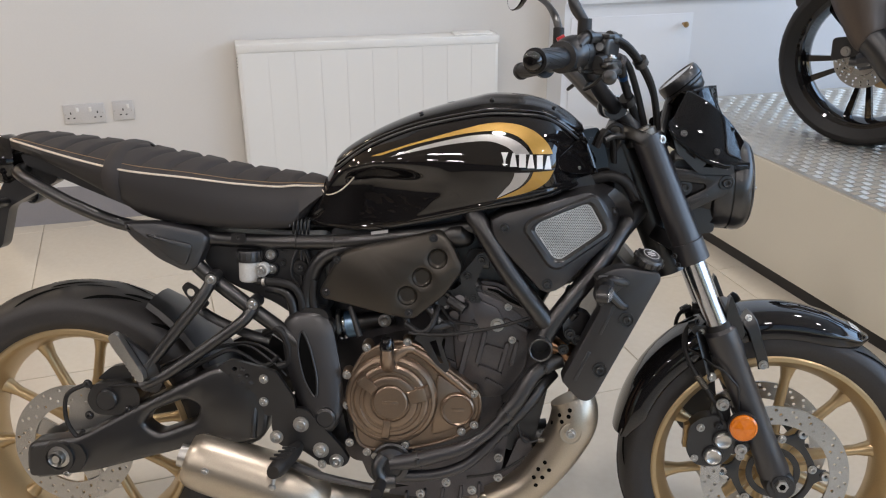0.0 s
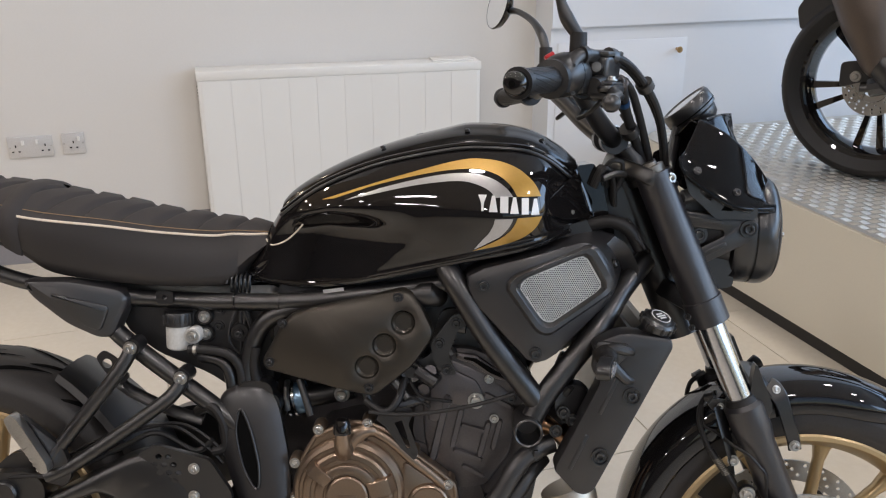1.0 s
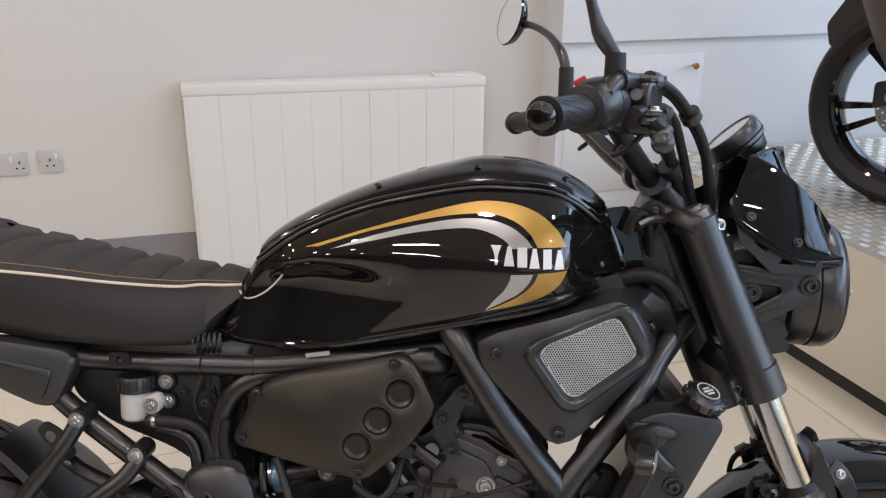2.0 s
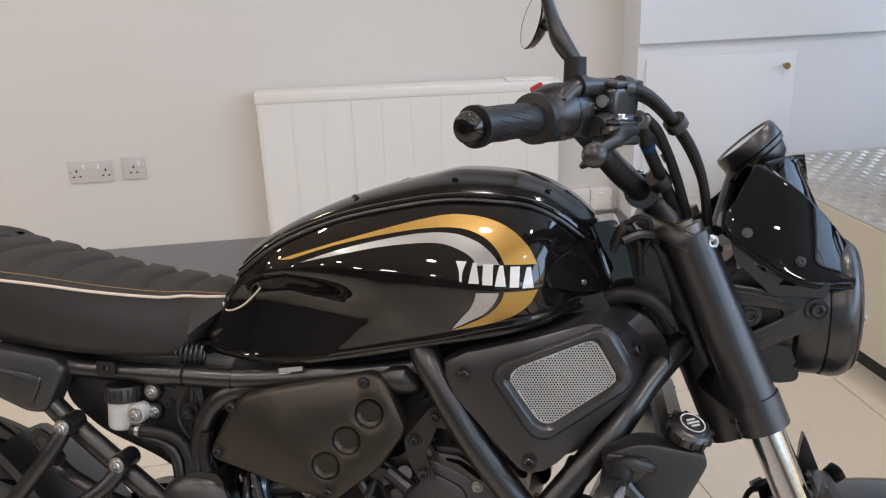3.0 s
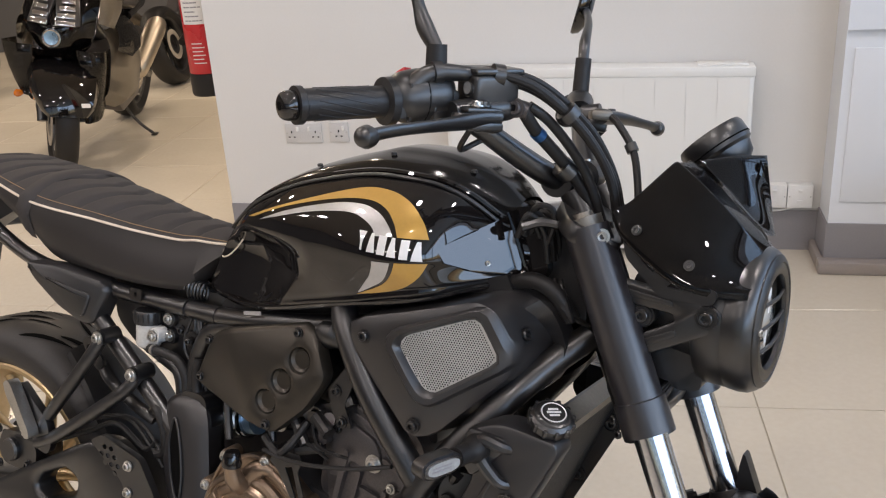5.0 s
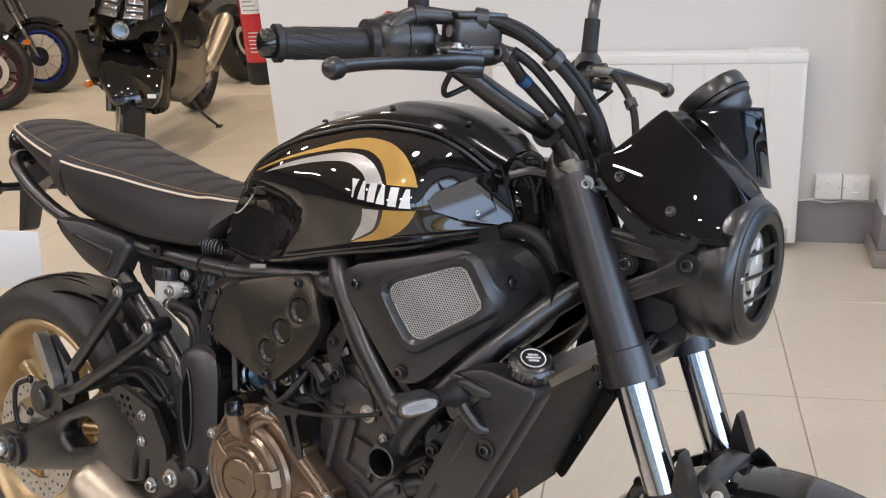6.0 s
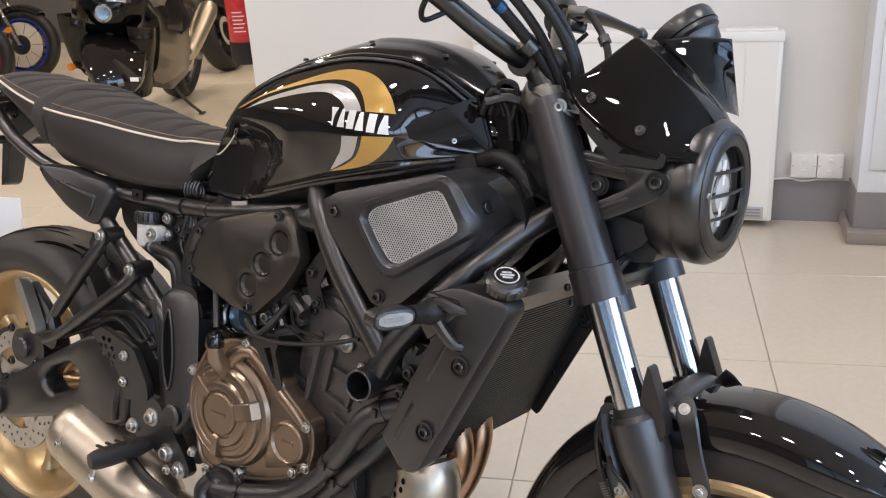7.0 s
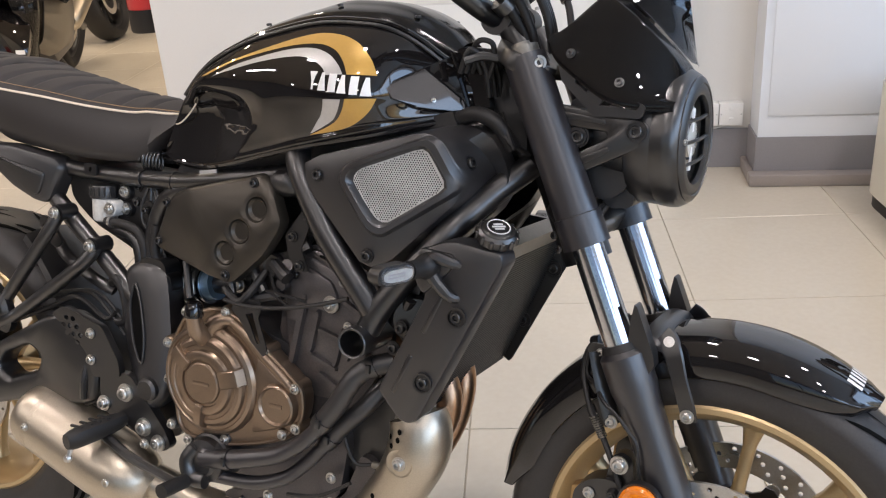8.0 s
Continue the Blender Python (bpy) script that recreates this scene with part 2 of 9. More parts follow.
def add_lathe(bm, prof, n=48, m=Matrix(), closed=False):
    """A turned shape about y: prof is (radius, y) pairs."""
    rings = []
    for r, y in prof:
        rings.append([bm.verts.new(m @ Vector((r * math.cos(2 * math.pi * k / n), y, r * math.sin(2 * math.pi * k / n)))) for k in range(n)] if r > 1e-6 else [bm.verts.new(m @ Vector((0, y, 0)))])
    pairs = list(zip(rings, rings[1:])) + ([(rings[-1], rings[0])] if closed else [])
    for a, b in pairs:
        for k in range(n):
            q = [a[k % len(a)], a[(k + 1) % len(a)], b[(k + 1) % len(b)], b[k % len(b)]]
            q = [v for i, v in enumerate(q) if v not in q[:i]]
            if len(q) > 2:
                bm.faces.new(q)


def lathe(prof, n=48, m=Matrix(), closed=False):
    bm = bmesh.new()
    add_lathe(bm, prof, n, m, closed)
    return bm


def fillet(pts, r, n=4):
    """Round the corners of a flat outline."""
    out, m = [], len(pts)
    for i in range(m):
        a, b, c = Vector(pts[i - 1]), Vector(pts[i]), Vector(pts[(i + 1) % m])
        k = min(r, (a - b).length * 0.45, (c - b).length * 0.45)
        p, q = b + (a - b).normalized() * k, b + (c - b).normalized() * k
        for j in range(n + 1):
            t = j / n
            out.append(p * (1 - t) ** 2 + b * 2 * t * (1 - t) + q * t * t)
    return out


def add_plate(bm, outline, y0, y1, bev=0.003, r=0.0, holes=()):
    """A flat piece in the x-z plane from y0 to y1, its rims rounded; holes are outlines too."""
    loops = [fillet(outline, r) if r else [Vector(p) for p in outline]] + [[Vector(p) for p in h] for h in holes]
    es, vs = [], []
    for lp in loops:
        v = [bm.verts.new((p[0], y0, p[1])) for p in lp]
        vs += v
        es += [bm.edges.new((v[i - 1], v[i])) for i in range(len(v))]
    if len(loops) == 1:
        faces = [bm.faces.new(vs)]
    else:
        faces = [g for g in bmesh.ops.triangle_fill(bm, edges=es, use_beauty=True)["geom"] if isinstance(g, bmesh.types.BMFace)]
    ext = bmesh.ops.extrude_face_region(bm, geom=faces)
    nv = [g for g in ext["geom"] if isinstance(g, bmesh.types.BMVert)]
    bmesh.ops.translate(bm, verts=nv, vec=(0, y1 - y0, 0))
    if bev:
        rim = [g for g in ext["geom"] if isinstance(g, bmesh.types.BMEdge) and any(abs(f.normal.y) < 0.5 for f in g.link_faces)]
        bm.normal_update()
        rim = [e for e in {e for v in nv for e in v.link_edges} if len(e.link_faces) == 2 and all(v in set(nv) for v in e.verts) and e.calc_face_angle(0) > 1]
        bmesh.ops.bevel(bm, geom=rim, offset=bev, segments=2, affect="EDGES", profile=0.5)


def plate(outline, y0, y1, bev=0.003, r=0.0, holes=()):
    bm = bmesh.new()
    add_plate(bm, outline, y0, y1, bev, r, holes)
    return bm


def loft(rings, caps=True, closed=True):
    bm = bmesh.new()
    vs = [[bm.verts.new(p) for p in rg] for rg in rings]
    n = len(vs[0])
    for a, b in zip(vs, vs[1:]):
        for k in range(n if closed else n - 1):
            bm.faces.new((a[k], a[(k + 1) % n], b[(k + 1) % n], b[k]))
    if caps:
        bm.faces.new(vs[0]), bm.faces.new(vs[-1])
    return bm


def circle(cx, cz, r, n=20):
    return [(cx + r * math.cos(2 * math.pi * k / n), cz + r * math.sin(2 * math.pi * k / n)) for k in range(n)]


def thing(name, label, category, group="", m=None):
    e = new(name)
    e.empty_display_size = 0.1
    tagged(e, label, category, group)
    if m is not None:
        e.matrix_world = m
    return e



# ---- the room ----
X0, X1, Y0, Y1 = ROOM


def structure(ob, label, cat):
    return tagged(ob, label, cat, kind="structure")


# floor: grout bed with large porcelain tiles laid on it
structure(part("floor", span((X0, Y0, -0.10), (X1, Y1, -0.004)), M_GROUT), "cream porcelain tiled showroom floor with thin grout joints", "floor")
floor = bpy.data.objects["floor"]

wall = structure(part("wall_back", span((WALL_L, WALL_Y, 0), (X1, WALL_Y + 0.32, CEIL)), M_WALL), "warm white painted plaster partition wall", "wall")
# charcoal is chosen here to darken reflections and cut bounce light
structure(part("wall_west", span((X0 - 0.2, Y0, 0), (X0, Y1, CEIL)), M_DARKWALL), "far wall kept charcoal to darken reflections", "wall")
structure(part("wall_north", span((X0, Y1, 0), (X1, Y1 + 0.2, CEIL)), M_DARKWALL), "charcoal painted end wall", "wall")
structure(part("ceiling", span((X0, Y0, CEIL), (X1, Y1, CEIL + 0.2)), M_CEIL), "flat warm grey painted ceiling", "ceiling")
structure(part("wall_south_base", span((X0, Y0 - 0.2, 0), (X1, Y0, 0.45)), M_DARKWALL), "low charcoal wall under the windows", "wall")
structure(part("wall_south_head", span((X0, Y0 - 0.2, 3.2), (X1, Y0, CEIL)), M_DARKWALL), "charcoal wall above the windows", "wall")
# unseen wall, its dark colour chosen to hold bounce light down
structure(part("wall_south_end", span((X0, Y0 - 0.2, 0.45), (-1.5, Y0, 3.2)), M_DARKWALL), "unseen wall kept charcoal to hold bounce light down", "wall")
structure(part("wall_east_head", span((X1, Y0, 3.35), (X1 + 0.2, Y1, CEIL)), M_WALL), "white wall above the shop window", "wall")
structure(part("wall_east_base", span((X1, Y0, 0), (X1 + 0.2, Y1, 0.3)), M_WALL), "low wall under the shop window", "wall")


def window(name, a, b, along, n):
    """A glazed front of n bays: dark frame bars and clear panes."""
    a, b = Vector(a), Vector(b)
    bm = bmesh.new()
    for k in range(n + 1):
        p = a.lerp(b, k / n)
        add_box(bm, 0.08, 0.08, b.z - a.z, Matrix.Translation((p.x, p.y, (a.z + b.z) / 2)), 0.005)
    for z in (a.z + 0.04, b.z - 0.04):
        c = (a + b) / 2
        add_box(bm, 0.07 if along == "y" else abs(b.x - a.x), 0.07 if along == "x" else abs(b.y - a.y), 0.08, Matrix.Translation((c.x, c.y, z)), 0.005)
    w = structure(part(name, bm, M_FRAMEG), "dark framed shop window", "window")
    for k in range(n):
        p, q = a.lerp(b, k / n), a.lerp(b, (k + 1) / n)
        c = (p + q) / 2
        L = (q - p)
        L.z = 0
        pane = part("pane", box(0.008 if along == "y" else L.length - 0.1, 0.008 if along == "x" else L.length - 0.1, b.z - a.z - 0.16, Matrix.Translation((c.x, c.y, (a.z + b.z) / 2))), M_CLEAR, w)
        pane.visible_shadow = False
    return w


window("window_1", (X1 + 0.1, Y0, 0.3), (X1 + 0.1, Y1, 3.35), "y", 6)
window("window_2", (-1.5, Y0 - 0.1, 0.45), (X1, Y0 - 0.1, 3.2), "x", 4)

# grey dado band and skirting along the partition, and round the boxed-in block
DADO = 0.155
structure(part("dado", span((WALL_L, WALL_Y - 0.006, 0.0), (BLOCK_X, WALL_Y, DADO)), M_GREY), "grey painted dado band on the partition wall", "dado")
block = structure(part("boxed_wall", span((BLOCK_X, BLOCK_Y, 0), (X1, WALL_Y - 0.001, CEIL)), M_WHITE), "white boxed-in wall with an access door", "wall")
structure(part("block_dado", span((BLOCK_X - 0.004, BLOCK_Y - 0.006, 0.0), (X1, BLOCK_Y, 0.170)), M_GREY), "grey painted dado band on the boxed-in wall", "dado")
structure(part("block_dado_return", span((BLOCK_X - 0.006, BLOCK_Y, 0.0), (BLOCK_X, WALL_Y - 0.006, 0.170)), M_GREY), "grey painted dado return", "dado")
structure(part("skirting", span((BLOCK_X - 0.028, BLOCK_Y - 0.064, 0.0), (X1, BLOCK_Y - 0.006, 0.045), 0.006), M_SKIRT), "low taupe tile skirting", "skirting")
structure(part("skirting_return", span((BLOCK_X - 0.028, BLOCK_Y - 0.006, 0.0), (BLOCK_X - 0.006, WALL_Y - 0.006, 0.045), 0.006), M_SKIRT), "low taupe tile skirting return", "skirting")
# upper panel of the boxed wall stands proud over the access door
structure(part("upper_panel", span((BLOCK_X - 0.002, BLOCK_Y - 0.018, 0.834), (X1, BLOCK_Y, CEIL)), M_WHITE), "white upper panel with a shadow gap below", "wall panel")
hatch = structure(part("door_1", span((1.575, BLOCK_Y - 0.006, 0.25), (2.140, BLOCK_Y - 0.0005, 0.775), 0.002), M_WHITE), "flush white access door", "door")
knob = part("knob", lathe([(0, -0.034), (0.009, -0.033), (0.013, -0.026), (0.011, -0.018), (0.005, -0.012), (0.006, 0.0), (0, 0)], 20, Matrix.Translation((2.095, BLOCK_Y - 0.006, 0.730))), M_BRASS, hatch, "small brass knob")

# ceiling downlights
for x, y in DOWNLIGHTS:
    d = part("downlight", lathe([(0.15, 0.0), (0.15, 0.012), (0.125, 0.016), (0.125, 0.004), (0.1201, 0.0)], 28, pose(x, y, CEIL, -90)), M_WHITE)
    tagged(d, "round recessed ceiling downlight with white trim", "downlight", "ceiling downlights")

# ---- heater, sockets, extinguisher ----
HX0, HX1, HY, HZ0, HZ1 = 0.190, 1.278, WALL_Y - 0.115, 0.030, 0.723


def panel_heater():
    h = thing("panel_heater", "white electric panel heater with ribbed front on the wall", "heater", m=pose(0, 0, 0))
    part("body", span((HX0, HY + 0.003, HZ0), (HX1, WALL_Y - 0.02, HZ1 - 0.02), 0.008), M_HEATER, h)
    n, w = 10, (HX1 - HX0 - 0.03) / 10
    for k in range(n):
        x = HX0 + 0.015 + k * w
        part("front_panel", span((x + 0.0005, HY, HZ0 + 0.02), (x + w - 0.0005, HY + 0.010, HZ1 - 0.037)), M_HEATER, h)
    bm = span((HX0 - 0.002, HY - 0.002, HZ1 - 0.034), (HX1 + 0.002, WALL_Y - 0.015, HZ1), 0.004)
    part("top_cap", bm, M_HEATER, h)
    part("control_cover", span((HX1 - 0.19, HY + 0.02, HZ1), (HX1 - 0.02, WALL_Y - 0.03, HZ1 + 0.008), 0.003), M_HEATER, h)
    bm = bmesh.new()
    for k in range(4):
        add_box(bm, 0.003, 0.012, 0.004, Matrix.Translation((HX0 + 0.0, HY + 0.035, HZ1 - 0.06 - 0.012 * k)))
    part("side_vent", bm, M_HOLE_SHADE, h)
    g = part("outlet_grille", span((HX1 - 0.16, HY - 0.002, HZ0 + 0.01), (HX1 - 0.03, HY + 0.01, HZ0 + 0.06), 0.002), M_STEEL, h)
    for k in range(3):
        part("slat", span((HX1 - 0.15, HY - 0.004, HZ0 + 0.02 + 0.012 * k), (HX1 - 0.04, HY - 0.002, HZ0 + 0.026 + 0.012 * k)), M_GREY, g)
    for x in (HX0 + 0.12, HX1 - 0.12):
        part("foot_bracket", span((x - 0.02, HY + 0.03, 0.0), (x + 0.02, WALL_Y - 0.02, HZ0), 0.003), M_GREY, h)
    # top sheared down towards the right to fit the camera's view
    for o in h.children_recursive:
        for v in o.data.vertices:
            v.co.z -= 0.014 * (v.co.x - HX0) / (HX1 - HX0) * v.co.z / HZ1
    return h


panel_heater()


def socket(x, z, gangs, w, hgt, material, label, switched=True, y=WALL_Y, depth=0.009):
    s = part("wall_socket", span((x, y - depth, z), (x + w, y, z + hgt), 0.002), material)
    tagged(s, label, "socket", "wall sockets")
    for g in range(gangs):
        cx = x + w * (g + 0.5) / gangs + (0.012 if gangs == 2 and g else (-0.012 if gangs == 2 else 0))
        bm = bmesh.new()
        add_box(bm, 0.004, 0.004, 0.009, Matrix.Translation((cx, y - depth - 0.0005, z + hgt * 0.56)))
        for sx in (-0.011, 0.011):
            add_box(bm, 0.007, 0.004, 0.004, Matrix.Translation((cx + sx, y - depth - 0.0005, z + hgt * 0.3)))
        if switched:
            part("pin_holes", bm, M_HOLE_SHADE, s)
            tx = cx + (0.026 if g == 0 and gangs == 2 else (-0.026 if gangs == 2 else 0.02))
            part("rocker_switch", box(0.010, 0.008, 0.018, Matrix.Translation((tx, y - depth - 0.002, z + hgt * 0.72)), 0.0015), M_SOCKETW, s)
        else:
            bm.free()
            part("rocker_switch", box(0.016, 0.006, 0.010, Matrix.Translation((cx, y - depth - 0.002, z + hgt * 0.75)), 0.0015), M_SOCKETW, s)
            part("fuse_carrier", box(0.018, 0.004, 0.008, Matrix.Translation((cx, y - depth - 0.001, z + hgt * 0.3)), 0.001), M_SOCKETW, s)
    for sx in (0.007, w - 0.007):
        part("screw", lathe([(0, -0.0015), (0.0028, -0.001), (0.003, 0)], 10, Matrix.Translation((x + sx, y - depth, z + hgt * 0.5))), M_STEEL, s)
    return s


socket(-0.505, 0.42, 2, 0.155, 0.079, M_SOCKET, "brushed metal double switched socket on the partition wall")
socket(-0.318, 0.423, 1, 0.080, 0.079, M_SOCKET, "brushed metal single switched socket on the partition wall")
for k in range(2):
    socket(1.337 + 0.089 * k, 0.177, 1, 0.086, 0.086, M_SOCKETW, "white fused spur on a surface box beside the heater", False, depth=0.04)
cable = part("power_cable", tube([(1.28, WALL_Y - 0.02, 0.163), (1.33, WALL_Y - 0.016, 0.168), (1.38, WALL_Y - 0.016, 0.158), (1.43, WALL_Y - 0.018, 0.166), (1.465, WALL_Y - 0.02, 0.181)], 0.004, 8), M_SOCKETW)
tagged(cable, "white heater power cable along the wall", "cable")


def fire_extinguisher(x, y, z):
    e = thing("fire_extinguisher", "red fire extinguisher with white label hung beside the wall end", "extinguisher", m=pose(x, y, z))
    part("cylinder", lathe([(0, 0.09), (0.076, 0.09), (0.08, 0.10), (0.08, 0.50), (0.07, 0.54), (0.03, 0.565), (0, 0.57)], 32, pose(0, 0, 0, 90)), M_RED, e)
    part("base_ring", lathe([(0.0, 0.0), (0.078, 0.0), (0.083, 0.01), (0.083, 0.095), (0.0, 0.095)], 32, pose(0, 0, 0, 90)), M_RUBBER, e, "black rubber base")

    def band(name, a0, a1, z0, z1, material, parent=e):
        bm = bmesh.new()
        n = 8
        for i in range(n):
            q = []
            for a, zz in ((i, z0), (i + 1, z0), (i + 1, z1), (i, z1)):
                t = radians(a0 + (a1 - a0) * a / n)
                q.append(bm.verts.new((0.0808 * math.cos(t), 0.0808 * math.sin(t), zz)))
            bm.faces.new(q)
        return part(name, bm, material, parent)
    lab = band("label", -125, -35, 0.30, 0.42, M_LABEL)
    for k in range(5):
        band("text_bar", -115, -60 - 9 * (k % 3), 0.312 + 0.018 * k, 0.317 + 0.018 * k, M_GREY, lab)
    for k in range(6):
        band("text_bar", -105, -65 - 6 * (k % 2), 0.14 + 0.016 * k, 0.144 + 0.016 * k, M_LABEL)
    part("valve", tube([(0, 0, 0.56), (0, 0, 0.62)], 0.018, 12), M_BRASS, e)
    part("lever", box(0.02, 0.13, 0.012, pose(0, -0.05, 0.64, 8), 0.003), M_SATIN, e)
    part("hose", tube([(0.02, -0.01, 0.60), (0.07, -0.03, 0.60), (0.098, -0.03, 0.5), (0.098, -0.02, 0.25)], 0.010, 8), M_RUBBER, e)
    part("bracket", box(0.040, 0.06, 0.05, pose(0.095, 0.0, 0.45), 0.003), M_SATIN, e)
    return e


# ---- raised display platform ----
PX, PY0, PY1, PH, PR = 1.965, -1.2, 3.40, 0.43, 0.16


def platform():
    p = thing("display_platform", "raised cream display platform with checker plate top", "platform", m=pose(0, 0, 0))
    xe = X1 - 0.9

    def skew(x, y):
        """The front edge runs slightly askew to the room."""
        return x - 0.105 * (y - 2.40)

    def outline(d):
        a = [(xe, PY0 + d), (PX + d, PY0 + d)]
        c = (PX + PR, PY1 - PR)
        a += [(c[0] + (PR - d) * math.cos(radians(t)), c[1] + (PR - d) * math.sin(radians(t))) for t in range(180, 89, -9)]
        return [(skew(x, y), y) for x, y in a + [(xe, PY1 - d)]]

    def slab(d, z0, z1):
        bm = bmesh.new()
        f = bm.faces.new([bm.verts.new((x, y, z0)) for x, y in outline(d)])
        r = bmesh.ops.extrude_face_region(bm, geom=[f])
        bmesh.ops.translate(bm, verts=[g for g in r["geom"] if isinstance(g, bmesh.types.BMVert)], vec=(0, 0, z1 - z0))
        return bm
    part("body", slab(0.0, 0.048, PH - 0.006), M_CREAM, p)
    part("plinth", slab(0.012, 0.0, 0.0495), M_PLINTH, p, "recessed black plinth")
    top = part("checker_plate", slab(0.004, PH - 0.006, PH), M_CHECK, p, "aluminium five-bar checker plate")
    bm = bmesh.new()
    cell = 0.034
    rng = random.Random(4)
    for i in range(int((xe - PX) / cell)):
        for j in range(int((PY1 - PY0) / cell)):
            cx, cy = PX + 0.04 + cell * i, PY1 - 0.05 - cell * j
            if cx - PX < PR and cy > PY1 - PR and math.hypot(cx - PX - PR, cy - PY1 + PR) > PR - 0.035:
                continue
            if cx > 3.6 or cy < 0.9:
                continue
            cx = skew(cx, cy)
            for k in range(5):
                o = (k - 2) * 0.0061
                a = 0 if (i + j) % 2 else 90
                dx, dy = (0, o) if a == 0 else (o, 0)
                lx, ly = (0.0138, 0.0021) if a == 0 else (0.0021, 0.0138)
                q = [bm.verts.new((cx + dx + sx, cy + dy + sy, PH)) for sx, sy in ((-lx, 0), (0, -ly), (lx, 0), (0, ly))]
                t = [bm.verts.new((cx + dx + sx * 0.6, cy + dy + sy * 0.6, PH + 0.0015)) for sx, sy in ((-lx, 0), (0, -ly), (lx, 0), (0, ly))]
                bm.faces.new(t)
                for z in range(4):
                    bm.faces.new((q[z], q[(z + 1) % 4], t[(z + 1) % 4], t[z]))
    lug = part("raised_lug", bm, M_CHECK, top)
    tagged(lug, "raised bars of the checker plate", kind="stuff")
    return p


platform()

fire_extinguisher(WALL_L - 0.115, 3.90, 0.585)



def display_board(x, y):
    """A white card on a post with a round foot."""
    b = thing("display_board", "small white display board on a post beside the motorcycle", "display board", m=pose(x, y, 0, 0, 0, 10))
    card = part("card", box(0.30, 0.006, 0.17, pose(-0.195, 0, 0.405, -8, 4), 0.002), M_WHITE, b, "white printed card")
    for k in range(4):
        part("text_bar", box(0.20 - 0.03 * (k % 3), 0.001, 0.008, pose(-0.195, -0.0095 + 0.0042 * k, 0.355 + 0.03 * k, -8, 4)), M_GREY, card)
    part("post", tube([(-0.15, 0.008, 0.012), (-0.15, 0.004, 0.30)], 0.008, 12, 0), M_STEEL, b)
    part("foot", lathe([(0, 0.0), (0.11, 0.0), (0.112, 0.006), (0.105, 0.012), (0, 0.014)], 36, pose(-0.15, 0.008, 0, 90)), M_STEEL, b)


display_board(-0.765, 2.281)

# ---- the motorcycle on its side stand ----
BIKE = thing("motorcycle", "black and gold retro roadster motorcycle leaning on its side stand", "motorcycle", m=pose(0.481, 1.351, 0.0, -14.06, 0, -17.4))
REAR, FRONT = Vector((-0.757, 0, 0.318)), Vector((0.643, 0, 0.297))
FORK_TOP, FORK_END = Vector((0.357, 0, 0.954)), Vector((0.643, 0, 0.291))
FAX = (FORK_END - FORK_TOP).normalized()


def on_fork(z, y=0.0, fwd=0.0):
    """The place on the fork's axis at height z, moved ahead by fwd."""
    p = FORK_TOP + FAX * ((z - FORK_TOP.z) / FAX.z)
    return Vector((p.x + fwd * -FAX.z, y, p.z + fwd * FAX.x))


def smooth(f):
    f = max(0.0, min(1.0, f))
    return f * f * (3 - 2 * f)


def bolt(parent, p, r=0.006, d=(0, -1, 0), material=M_STEEL, washer=True):
    """A socket-headed bolt with its washer, head towards d."""
    q = Vector(d).to_track_quat("Y", "Z").to_matrix().to_4x4()
    prof = [(0, 0.0005), (r * 0.5, 0.0005), (r * 0.52, r * 0.75), (r * 0.85, r * 0.8), (r, r * 0.62), (r, 0.0)]
    if washer:
        prof += [(r * 1.45, 0.0), (r * 1.5, -r * 0.25), (r * 1.3, -r * 0.5)]
    key = "bolt_%g_%d_%s" % (r, washer, material.name)
    me = bpy.data.meshes.get(key)
    if me is None:
        ob = part("bolt", lathe(prof, 14), material, parent)
        ob.data.name = key
    else:
        ob = new("bolt", me)
        ob.parent = parent
    ob.matrix_basis = Matrix.Translation(p) @ q
    return ob


